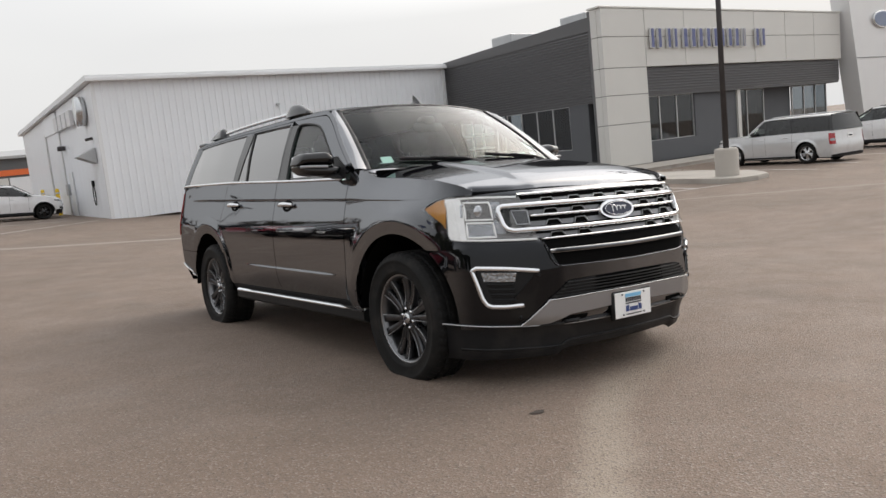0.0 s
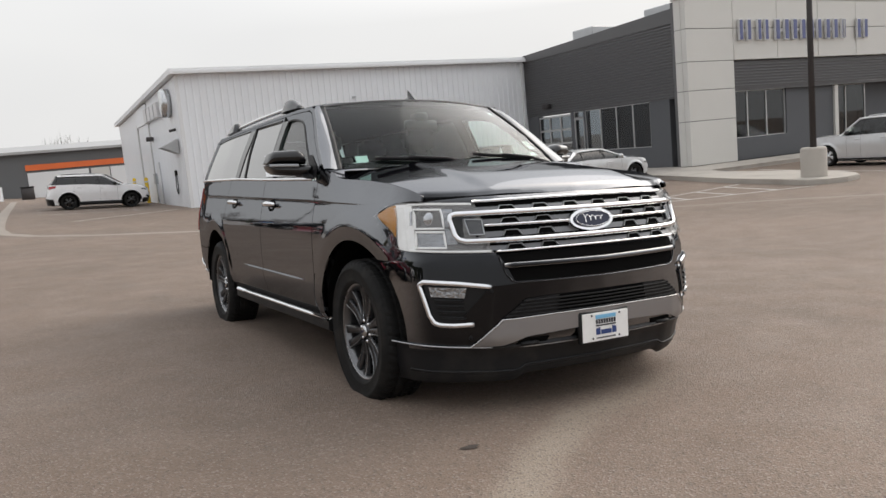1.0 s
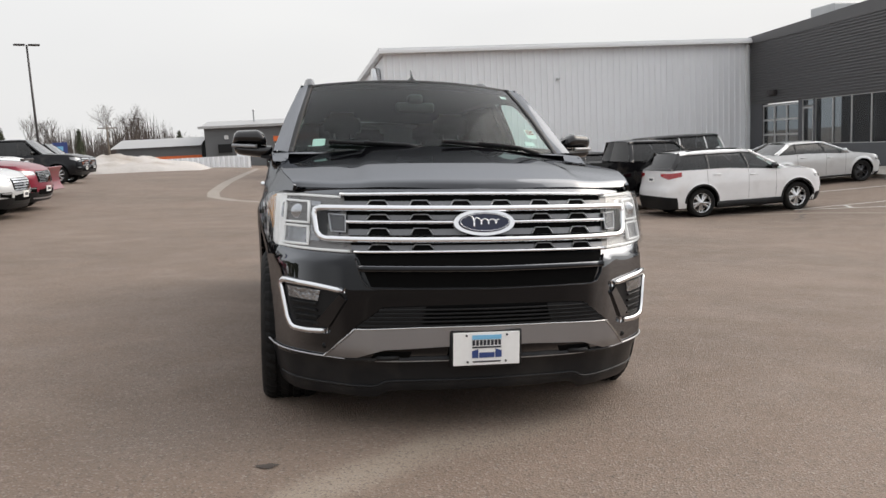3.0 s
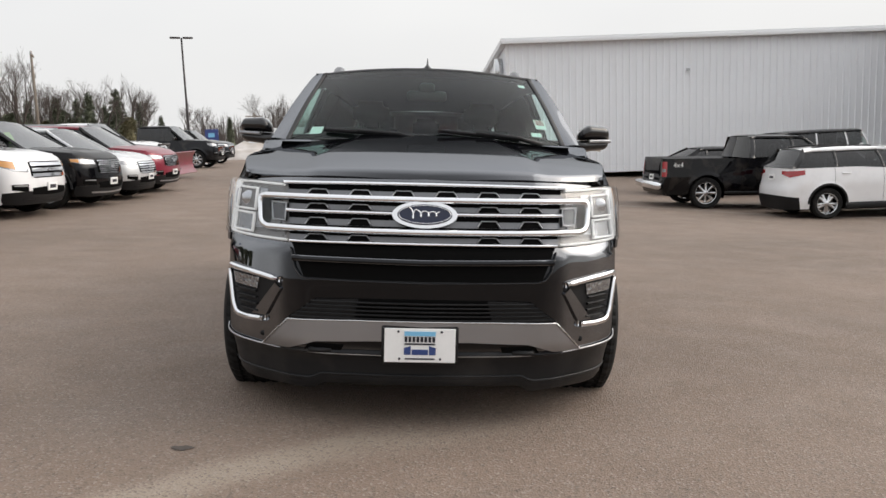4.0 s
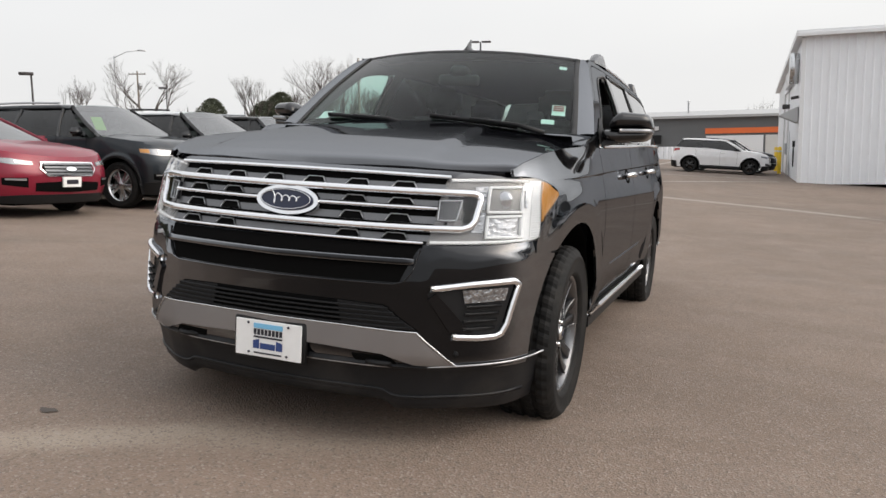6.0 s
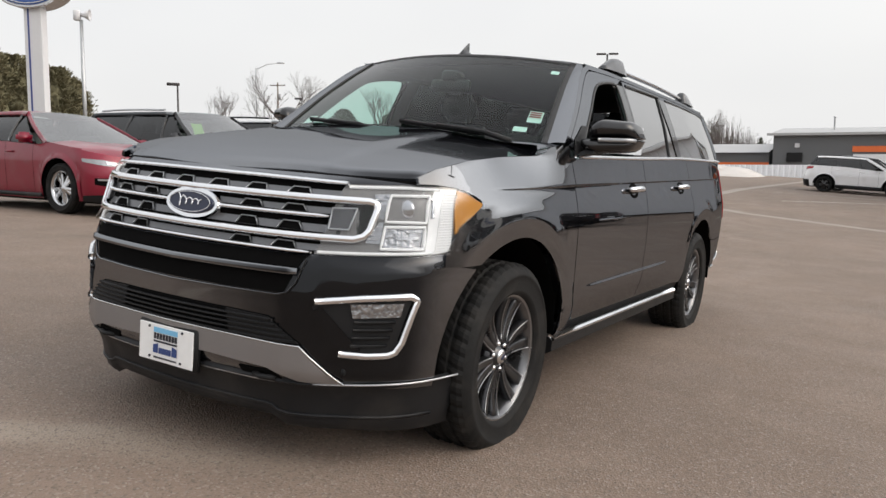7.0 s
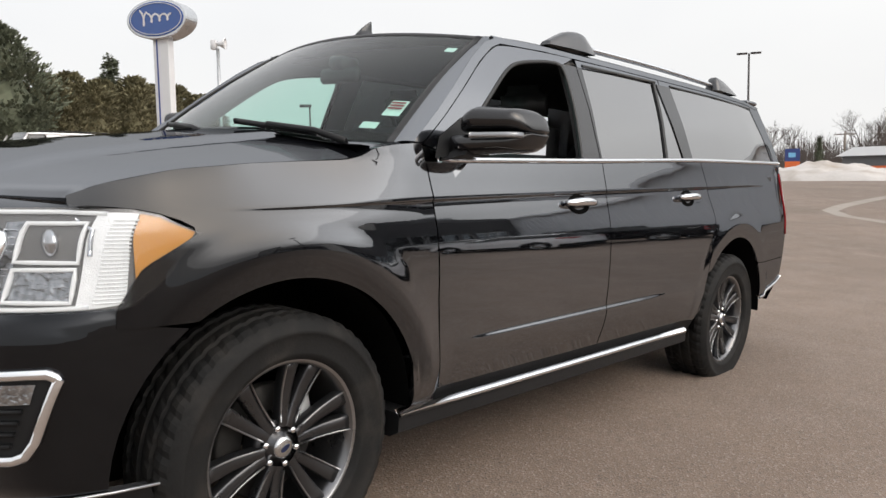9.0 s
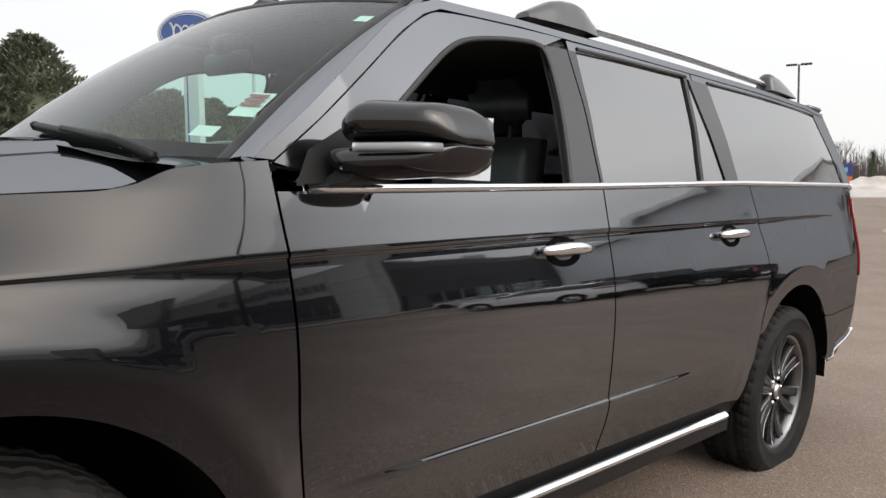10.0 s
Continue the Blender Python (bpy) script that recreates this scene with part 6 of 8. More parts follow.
block(bm, -0.6, 0.6, -0.62, 4.5, 0.3, 0.44)
block(bm, -0.78, 0.78, 0.6, 2.8, 0.3, 0.44)
block(bm, -0.72, 0.72, 0.56, 2.8, 0.42, 0.5)
block(bm, -0.5, 0.5, -0.6, 0.62, 0.42, 1.05)
block(bm, -0.8, 0.8, 0.56, 0.66, 0.4, 1.2)
part("chassis", bm, M["gap_black"], suv, smooth=False)

# cabin
cabin = part("cabin", box(-0.84, 0.84, 0.62, 4.3, 0.5, 0.56), M["leather"], suv, "dark cabin with leather seats", smooth=False)
bm = bmesh.new()
rows = []
for y, z in ((0.35, 1.315), (0.6, 1.3), (0.8, 1.27), (0.92, 1.2), (0.95, 0.9)):
    rows.append([(u * 0.83, y - 0.04 * (1 - u * u) * (1 if y < 0.5 else 0), z + 0.03 * math.exp(-((u - 0.45) / 0.28) ** 2)) for u in np.linspace(-1, 1, 21)])
grid(bm, rows)
part("dashboard", bm, M["leather"], cabin)
bm = bmesh.new()
ring = [Vector((0.42 + 0.19 * math.cos(a), 1.05 + 0.19 * math.sin(a) * 0.42, 1.2 + 0.19 * math.sin(a) * 0.9)) for a in np.linspace(0, 2 * math.pi, 28)]
tube(bm, ring, 0.016, 8, False)
for a in (0, math.pi, -math.pi / 2):
    tube(bm, [(0.42, 1.04, 1.19), (0.42 + 0.18 * math.cos(a), 1.05 + 0.18 * math.sin(a) * 0.42, 1.2 + 0.18 * math.sin(a) * 0.9)], 0.02, 6)
tube(bm, [(0.42, 1.06, 1.2), (0.42, 0.85, 1.12)], 0.05, 10)
part("steering_wheel", bm, M["leather"], cabin)


def seat(x, y, w=0.52):
    bm = bmesh.new()
    block(bm, x - w / 2, x + w / 2, y - 0.45, y + 0.1, 0.72, 0.9, 0.05)
    rows = []
    for t in np.linspace(0, 1, 9):
        z, yy = 0.85 + 0.62 * t, y + 0.02 + 0.17 * t
        hw = w / 2 * (1 - 0.22 * t ** 2)
        ring = []
        for k in range(16):
            a = 2 * math.pi * k / 16
            c, d = math.cos(a), math.sin(a)
            ring.append((x + hw * math.copysign(abs(c) ** 0.5, c), yy + 0.085 * math.copysign(abs(d) ** 0.6, d), z))
        ring.append(ring[0])
        rows.append(ring)
    vs = grid(bm, rows)
    bm.faces.new(vs[-1][:-1])
    st = part("seat", bm, M["leather"], cabin, "black leather seat")
    bm = bmesh.new()
    bmesh.ops.create_cube(bm, size=1.0, matrix=pose(x, y + 0.2, 1.585, 8) @ Matrix.Diagonal((0.27, 0.12, 0.19, 1)))
    bmesh.ops.bevel(bm, geom=bm.edges[:], offset=0.045, segments=3, affect="EDGES")
    for dx in (-0.06, 0.06):
        tube(bm, [(x + dx, y + 0.19, 1.42), (x + dx, y + 0.2, 1.52)], 0.008, 6)
    part("headrest", bm, M["leather"], st)


for sx in (0.42, -0.42):
    seat(sx, 1.62)
    seat(sx, 2.62, 0.6)
seat(0, 3.55, 1.2)
bm = bmesh.new()
grid(bm, [[(u * 0.66, y, 1.765 + 0.03 * (1 - u * u)) for u in np.linspace(-1, 1, 9)] for y in (1.2, 1.4, 2.5, 4.25)])
part("headliner", bm, M["headliner"], cabin)
for s in (1, -1):
    bm = bmesh.new()
    block(bm, min(s * 0.86, s * 0.9), max(s * 0.86, s * 0.9), 0.62, 2.8, 0.5, 1.27)
    block(bm, min(s * 0.86, s * 0.9), max(s * 0.86, s * 0.9), 2.8, 4.1, 0.95, 1.3)
    part("door_card", bm, M["leather"], cabin, smooth=False)


# ---- wheels of the SUV ----
def tyre_mesh(R, r_in, w, segs=96, lugs=True):
    hw = w / 2
    prof = [(r_in, -hw * 0.72), (r_in + 0.012, -hw * 0.88), (r_in + 0.02, -hw * 0.9), (r_in + 0.026, -hw * 0.93), (r_in + 0.03, -hw * 0.92), (r_in + (R - r_in) * 0.45, -hw), (r_in + (R - r_in) * 0.6, -hw * 0.99), (r_in + (R - r_in) * 0.62, -hw * 1.012), (R - 0.044, -hw * 0.985), (R - 0.035, -hw * 0.95), (R - 0.012, -hw * 0.84), (R - 0.002, -hw * 0.7)]
    gro = []
    for c in (-0.42, 0.0, 0.42):
        gro += [(R, hw * (c - 0.1)), (R - 0.01, hw * (c - 0.07)), (R - 0.01, hw * (c + 0.07)), (R, hw * (c + 0.1))]
    prof += gro + [(r, -a) for r, a in reversed(prof)]
    bm = bmesh.new()
    rings = []
    for k in range(segs):
        a = 2 * math.pi * (k + (0.3 if lugs and k % 4 == 1 else 0.0) - (0.3 if lugs and k % 4 == 3 else 0.0)) / segs
        row = []
        for i, (r, x) in enumerate(prof):
            aa = a + 0.3 * x / R * (1 if lugs and r > R - 0.03 else 0)
            rr = r
            if lugs and k % 4 == 0 and r > R - 0.016 and abs(x) > hw * 0.2:
                rr -= 0.005
            row.append(bm.verts.new((x, rr * math.cos(aa), rr * math.sin(aa))))
        rings.append(row)
    for k in range(segs):
        r0, r1 = rings[k], rings[(k + 1) % segs]
        for i in range(len(prof) - 1):
            f = bm.faces.new((r0[i], r1[i], r1[i + 1], r0[i + 1]))
            f.smooth = not (lugs and min(prof[i][0], prof[i + 1][0]) > R - 0.03)
    bmesh.ops.recalc_face_normals(bm, faces=bm.faces)
    return bm


WR, RIM_R = 0.405, 0.276


def spoke_poly(bm, a0, w0, w1, r0, r1, x0, x1, depth):
    """One tapering spoke from hub to rim at angle a0, with a bevelled face."""
    rows = []
    for t in np.linspace(0, 1, 7):
        r = r0 + (r1 - r0) * t
        w = w0 + (w1 - w0) * t
        xf = x0 + (x1 - x0) * t - 0.012 * math.sin(math.pi * t)
        row = []
        for q, dx in ((-0.5, -depth), (-0.5, -0.004), (-0.4, 0.0), (0.4, 0.0), (0.5, -0.004), (0.5, -depth)):
            y, z = r, q * w
            row.append((xf + dx, y * math.cos(a0) - z * math.sin(a0), y * math.sin(a0) + z * math.cos(a0)))
        rows.append(row)
    vs = grid(bm, rows)
    bm.faces.new(vs[-1])


def suv_wheel(x, y, s):
    w = part("wheel", tyre_mesh(WR, RIM_R - 0.012, 0.275, 192), M["rubber"], suv, "black tyre on a dark grey twin-spoke alloy wheel", smooth="keep")
    w.matrix_local = pose(x, y, HUB_Z, 0, 0, 0 if s > 0 else 180) @ pose(0, 0, 0, 15 if y < 1 else 40)
    part("rim_barrel", lathe([(RIM_R - 0.02, -0.12), (RIM_R - 0.03, 0.06), (RIM_R - 0.02, 0.1), (RIM_R - 0.006, 0.104), (RIM_R, 0.098), (RIM_R - 0.01, 0.085), (RIM_R - 0.004, -0.1)], 64), M["wheel_barrel"], w)
    part("rim_lip", lathe([(RIM_R - 0.016, 0.1015), (RIM_R - 0.008, 0.107), (RIM_R - 0.001, 0.104), (RIM_R + 0.002, 0.096)], 64), M["wheel_edge"], w)
    for k in range(6):
        for d in (-1, 1):
            bm = bmesh.new()
            a0 = k * math.pi / 3 + d * 0.175
            spoke_poly(bm, a0, 0.031, 0.05, 0.06, RIM_R - 0.012, 0.078, 0.094, 0.035)
            sp = part("spoke", bm, M["wheel_grey"], w)
            bm = bmesh.new()
            for t0, t1 in ((0.075, RIM_R - 0.014),):
                pts = []
                for t in np.linspace(0, 1, 7):
                    r = t0 + (t1 - t0) * t
                    q = d * (0.0155 + 0.0095 * t) * 0.92
                    pts.append((0.0795 + 0.0165 * t - 0.012 * math.sin(math.pi * t), r * math.cos(a0) - q * math.sin(a0), r * math.sin(a0) + q * math.cos(a0)))
                bar(bm, pts, 0.006, 0.0035, (1, 0, 0))
            part("spoke_edge", bm, M["wheel_edge"], sp)
    part("hub", lathe([(0.0, 0.086), (0.03, 0.086), (0.036, 0.083), (0.04, 0.07), (0.075, 0.062), (0.085, 0.04), (0.085, 0.0)], 36), M["wheel_grey"], w)
    part("centre_cap", lathe([(0.0, 0.094), (0.022, 0.094), (0.031, 0.09), (0.034, 0.084)], 28), M["alloy"], w)
    cap = oval("cap_badge", w, 0.034, 0.016, 0.003, M["badge_blue"], "", pose(0.093, 0, 0, 0, 0, 90) @ pose(0, 0, 0, 0, -15, 0), 20)
    for k in range(6):
        a = k * math.pi / 3 + math.pi / 6
        bm = bmesh.new()
        c, d = 0.058 * math.cos(a), 0.058 * math.sin(a)
        tube(bm, [(0.05, c, d), (0.075, c, d), (0.082, c, d)], [0.012, 0.0115, 0.007], 8)
        part("lug_nut", bm, M["chrome"], w)
    part("brake_disc", lathe([(0.09, 0.0), (0.17, 0.002), (0.175, -0.004), (0.175, -0.03)], 40), M["steel_dark"], w)
    bm = bmesh.new()
    block(bm, -0.05, 0.03, 0.06, 0.17, -0.07, 0.09, 0.015)
    part("brake_caliper", bm, M["galv"], w)
    return w


for y in AXLES:
    suv_wheel(0.84, y, 1)
    suv_wheel(-0.84, y, -1)
# ---- parked vehicles ----
def paint(name, color, metal=0.0, coat=1.0):
    m = pbr(name, color, 0.3, metal, 0.05, 500, 2.0, coat=coat if sum(color) > 0.15 else 0.6, rough_spread=0.05, dirt=((0.2, 0.17, 0.14), 3.0, 0.15))
    m.node_tree.nodes["Principled BSDF"].inputs["Specular IOR Level"].default_value = 0.5 if sum(color) > 0.15 else 0.0
    return m


PAINT = {
    "white": paint("white_paint", (0.84, 0.84, 0.85)), "silver": paint("silver_paint", (0.66, 0.67, 0.68), 0.4), "red": paint("red_paint", (0.2, 0.004, 0.022), 0.15, 0.4),
    "black": paint("black_paint", (0.003, 0.003, 0.004)), "grey": paint("grey_paint", (0.03, 0.035, 0.041), 0.5), "dark_grey": paint("dark_grey_paint", (0.014, 0.015, 0.018), 0.4),
}
M["car_glass"] = glass("car_glass", (0.07, 0.075, 0.08), 0.0, 0.07)
M["car_screen"] = glass("car_screen", (0.5, 0.6, 0.57), 0.0, 0.2, power=3.0)
M["lamp_clear"] = pbr("lamp_clear", (0.3, 0.305, 0.315), 0.12, 0.5, 0.25, 60, 12, coat=1.0)
SLIM = [(0.6, -0.13, -0.04), (0.85, -0.125, -0.02), (0.995, -0.08, -0.015)]
LARGE = [(0.62, -0.22, -0.07), (0.86, -0.2, -0.03), (0.999, -0.1, 0.0)]
WIDE_TAIL = [("tail_lamp", "red_lens", [(0.5, -0.13, -0.06), (0.8, -0.2, -0.06), (0.999, -0.14, -0.04)], 0.01)]
BLOCK_TAIL = [("tail_lamp", "red_lens", [(0.84, -0.46, -0.08), (0.999, -0.46, -0.08)], 0.01), ("reverse_lamp", "lamp_clear", [(0.86, -0.34, -0.26), (0.99, -0.34, -0.26)], 0.014)]
BASE = dict(fo=0.88, wb=2.9, ro=1.03, w=2.0, h=1.75, clear=0.24, hood_f=1.0, hood_r=1.17, belt=1.14, belt_r=1.2, ws=0.42, ws_top=1.25, roof_end=3.55, tail=3.8, deck=None, wheel=0.38, rake=0.0,
            roof_w=0.6, rim="silver", spokes=10, cladding=True, boxy=0.0, grille="bars", bars=4, amber=False, Lf=0.48, Lr=0.4, pf=2.5, pr=3.2, head=SLIM, tails=WIDE_TAIL, gz=(-0.32, -0.04, 0.56), pillar="black", panel=False)
SPECS = {
    "suv": {}, "crossover": dict(wb=2.7, ro=0.95, w=1.84, h=1.66, fo=0.88, hood_f=0.92, hood_r=1.08, belt=1.06, belt_r=1.16, ws=0.35, ws_top=1.2, roof_end=3.2, tail=3.5, wheel=0.35, Lf=0.45),
    "sedan": dict(wb=2.85, ro=1.12, w=1.9, h=1.5, fo=0.98, clear=0.2, hood_f=0.78, hood_r=0.98, belt=0.98, belt_r=1.06, ws=0.38, ws_top=1.32, roof_end=2.5, tail=3.25, deck=1.08, wheel=0.35, cladding=False, roof_w=0.56, Lf=0.52, Lr=0.45, gz=(-0.28, -0.1, 0.5), pillar="same"),
    "wagon": dict(wb=2.99, ro=1.1, w=1.93, h=1.72, fo=0.98, clear=0.2, hood_f=0.98, hood_r=1.08, belt=1.06, belt_r=1.1, ws=0.55, ws_top=1.25, roof_end=3.85, tail=4.0, wheel=0.36, cladding=False, boxy=0.5, roof_w=0.7, Lf=0.4, Lr=0.25, pf=3.2, pr=4, tails=BLOCK_TAIL),
    "pickup": dict(wb=3.68, ro=1.15, w=2.0, h=1.93, fo=0.93, clear=0.36, hood_f=1.12, hood_r=1.26, belt=1.24, belt_r=1.28, ws=0.52, ws_top=1.2, roof_end=2.5, tail=2.6, deck=1.28, wheel=0.4, spokes=8, cladding=False, boxy=0.5, roof_w=0.66, Lf=0.35, Lr=0.14, pf=3.4, pr=6, head=LARGE, tails=BLOCK_TAIL, gz=(-0.4, -0.04, 0.6)),
    "jeep": dict(wb=3.0, ro=0.68, w=1.8, h=1.86, fo=0.62, clear=0.34, hood_f=1.12, hood_r=1.2, belt=1.2, belt_r=1.2, ws=0.62, ws_top=0.85, roof_end=3.55, tail=3.6, wheel=0.41, boxy=0.9, roof_w=0.72, Lf=0.16, Lr=0.14, pf=4, pr=5, head=LARGE, tails=BLOCK_TAIL, pillar="same"),
}


def wheel_of(parent, R, x, y, s, rim, spokes=10):
    w = part("wheel", tyre_mesh(R, R * 0.68, 0.23, 44, False), M["rubber"], parent)
    w.matrix_local = pose(x, y, R, 0, 0, 0 if s > 0 else 180)
    mat = {"silver": M["alloy"], "black": M["gloss_black"], "dark": M["wheel_grey"]}[rim]
    part("rim_barrel", lathe([(R * 0.68, -0.1), (R * 0.64, 0.02), (R * 0.66, 0.085), (R * 0.685, 0.085), (R * 0.69, 0.07)], 32), mat, w)
    for k in range(spokes):
        bm = bmesh.new()
        a = 2 * math.pi * k / spokes
        if spokes == 10:
            a += 0.12 if k % 2 else -0.12
        ws = 0.03 if spokes == 10 else 0.055
        spoke_poly(bm, a, 0.05, 0.06, ws * 0.8, R * 0.66, 0.065, ws, 0.03)
        part("spoke", bm, mat, w)
    part("hub", lathe([(0, 0.068), (0.045, 0.066), (0.06, 0.04)], 16), mat, w)
    part("brake_disc", lathe([(0.0, 0.0), (R * 0.5, 0.0), (R * 0.5, -0.03)], 24), M["steel_dark"], w)


def vehicle(kind, color, name, label, category, x, y, rz, group="", roof="same", **over):
    d = dict(BASE)
    d.update(SPECS[kind])
    d.update(over)
    pt = PAINT[color]
    rt = PAINT[roof] if roof != "same" else pt
    z = ground_z(x, y)
    c, s_ = math.cos(radians(rz)), math.sin(radians(rz))
    # tilt with the ground under the axles
    fx, fy = x, y
    bx, by = x - s_ * d["wb"], y + c * d["wb"]
    pitch = math.degrees(math.atan2(ground_z(bx, by) - ground_z(fx, fy), d["wb"]))
    lx, ly = c * 0.8, s_ * 0.8
    roll = -math.degrees(math.atan2(ground_z(x + lx, y + ly) - ground_z(x - lx, y - ly), 1.6))
    car = thing(name, label, category, group, m=pose(x, y, z, 0, 0, rz) @ pose(0, 0, 0, pitch, roll, 0))
    yF, yR, W2, wb, R = -d["fo"], d["wb"] + d["ro"], d["w"] / 2, d["wb"], d["wheel"]
    AR = R + 0.065
    zdeck = d["deck"]
    boxy, Lf, Lr, pf, pr = d["boxy"], min(d["fo"] - AR - 0.03, 0.6) if d["boxy"] < 0.8 else d["Lf"], d["Lr"], d["pf"], d["pr"]
    zdk = zdeck or d["belt_r"]
    tops = soft((yF, yF + 0.05, yF + 0.3, d["ws"] - 0.1, d["ws"] + 0.15, wb * 0.75, d["tail"] - 0.05, d["tail"] + 0.15, yR), (d["hood_f"] - 0.05, d["hood_f"], d["hood_f"] + 0.07, d["hood_r"], d["belt"], d["belt_r"], d["belt_r"], zdk, zdk - (0.05 if kind == "sedan" else 0.0)), 0.06, yF, yR, 0.01)
    sides = soft((0.1, d["clear"], d["clear"] + 0.12, 0.55, 0.78, 0.92, 1.3), (W2 - 0.1, W2 - 0.07, W2 - 0.035, W2 - 0.018, W2, W2 - 0.012, W2 - 0.075 + 0.05 * boxy), 0.03, 0.1, 1.4, 0.01)
    kb = 1 - 0.8 * boxy
    nose = soft((0.1, d["clear"], d["clear"] + 0.2, 0.58, d["hood_f"] - 0.16, d["hood_f"], d["hood_f"] + 0.12), (0.14 * kb, 0.08 * kb, 0.01, 0.0, 0.03 * kb, 0.1 * kb, 0.2 * kb), 0.03, 0.1, 1.5, 0.01)
    stern = soft((0.1, d["clear"], 0.5, 0.68, 0.8, d["belt_r"], 1.5), (0.1 * kb, 0.05 * kb, 0.0, 0.01, 0.06 * kb, 0.1 * kb, 0.12 * kb), 0.03, 0.1, 1.5, 0.01)
    wz = lambda z: float(np.interp(z, *sides))
    fz = lambda z: yF + float(np.interp(z, *nose))
    rz_ = lambda z: yR - float(np.interp(z, *stern))

    def bx_(y, z):
        v = wz(z)
        t = (fz(z) + Lf - y) / Lf
        if t > 0:
            v *= max(0.0, 1 - min(1, t) ** pf) ** (1 / pf)
        t = (y - rz_(z) + Lr) / Lr
        if t > 0:
            v *= max(0.0, 1 - min(1, t) ** pr) ** (1 / pr)
        for a in (0.0, wb):
            v += 0.022 * (1 - ramp01(0.02, 0.09, math.hypot(y - a, z - R) - AR))
        return v

    top = lambda y: float(np.interp(y, *tops))

    def low(y):
        zz = d["clear"]
        for a in (0.0, wb):
            q = AR ** 2 - (y - a) ** 2
            if q > 0:
                zz = max(zz, R + math.sqrt(q))
        return zz

    def shell(th, z, rear=False, off=0.0):
        # wrapped nose or stern: th runs 0 (one flank) to pi (the other)
        p = pr if rear else pf
        L = Lr if rear else Lf
        c, sn = math.cos(th), max(0.0, math.sin(th))
        x = math.copysign(abs(c) ** (2 / p), c) * (wz(z) + off)
        dy = (L + off) * sn ** (2 / p)
        return (x, rz_(z) - L + dy, z) if rear else (x, fz(z) + L - dy, z)

    def th_of(u, rear=False):
        return math.acos(max(-1.0, min(1.0, math.copysign(abs(u) ** ((pr if rear else pf) / 2), u))))

    def outward(bm, sy=0, sx=0, sz=0):
        bmesh.ops.recalc_face_normals(bm, faces=bm.faces)
        bm.normal_update()
        if sum(f.normal.x * sx + f.normal.y * sy + f.normal.z * sz for f in bm.faces) < 0:
            bmesh.ops.reverse_faces(bm, faces=bm.faces)
        return bm

    def patch(bm, stations, off, rear=False, nv=4, nu=4):
        # stations: (u across the width, z bottom, z top) along the wrapped face
        cols = []
        for (u0, b0, t0), (u1, b1, t1) in zip(stations, stations[1:]):
            a0, a1 = th_of(u0, rear), th_of(u1, rear)
            for k in range(nu + (1 if (u1, b1, t1) == stations[-1] else 0)):
                f = k / nu
                cols.append((a0 + (a1 - a0) * f, b0 + (b1 - b0) * f, t0 + (t1 - t0) * f))
        grid(bm, [[shell(a, zb + (zt - zb) * v / nv, rear, off) for a, zb, zt in cols] for v in range(nv + 1)])
        return bm

    def face_part(name, mat, stations, off, rear=False, label="", depth=0.02, nu=4, parent=None):
        bm = outward(patch(bmesh.new(), stations, off, rear, 4, nu), 1 if rear else -1)
        rim_edges(bm, depth)
        return part(name, bm, M[mat], parent or car, label)

    mirror_st = lambda st, s: [(u * s, b_, t_) for u, b_, t_ in st]
    ys = sorted(set([round(v, 4) for v in np.linspace(yF + Lf - 0.02, yR - Lr + 0.02, 34)] + [round(a - AR * math.cos(math.pi * k / 18), 4) for a in (0.0, wb) for k in range(19) if yF + Lf - 0.02 < a - AR * math.cos(math.pi * k / 18) < yR - Lr + 0.02]))
    for s in (1, -1):
        bm = bmesh.new()
        grid(bm, [[(s * bx_(yy, low(yy) + (top(yy) - low(yy)) * k / 14), yy, low(yy) + (top(yy) - low(yy)) * k / 14) for yy in ys] for k in range(15)])
        part("body_side", outward(bm, 0, s), pt, car)
        for a in (0.0, wb):
            wheel_of(car, R, s * (W2 - 0.125), a, s, d["rim"], d["spokes"])
            bm = bmesh.new()
            ang = np.linspace(-0.3, math.pi + 0.3, 15)
            grid(bm, [[(s * q, a + AR * math.cos(t), R + AR * math.sin(t)) for t in ang] for q in (W2 - 0.5, W2 - 0.03)])
            bm.faces.new([bm.verts.new((s * (W2 - 0.5), a + AR * math.cos(t), R + AR * math.sin(t))) for t in ang])
            part("wheel_well", bm, M["gap_black"], car)
            if d["cladding"]:
                bm = bmesh.new()
                bar(bm, [(s * (bx_(a + AR * math.cos(t), R + AR * math.sin(t)) - 0.004), a + (AR + 0.022) * math.cos(t), R + (AR + 0.022) * math.sin(t)) for t in np.linspace(0.02, math.pi - 0.02, 24)], 0.055, 0.014, (s, 0, 0))
                part("arch_trim", bm, M["black_plastic"], car)
        bm = bmesh.new()
        bar(bm, [(s * (W2 - 0.08), yy, d["clear"] + 0.05) for yy in np.linspace(AR, wb - AR, 5)], 0.18 if d["cladding"] else 0.07, 0.075, (s, 0, 0))
        part("sill", bm, M["black_plastic"], car)
        for yy in (1.22, 2.2) if wb > 2.5 else (1.2,):
            if kind == "pickup" and yy > d["roof_end"] + 0.1:
                continue
            bm = bmesh.new()
            zz = top(yy) - 0.14
            tube(bm, [(s * (bx_(yy, zz) + 0.01), yy - 0.1, zz), (s * (bx_(yy, zz) + 0.035), yy, zz), (s * (bx_(yy, zz) + 0.01), yy + 0.1, zz)], 0.014, 6)
            part("door_handle", bm, pt, car)
        for yy in (d["ws"] + 0.25, 1.35, min(2.45, d["roof_end"] - 0.1)):
            bm = bmesh.new()
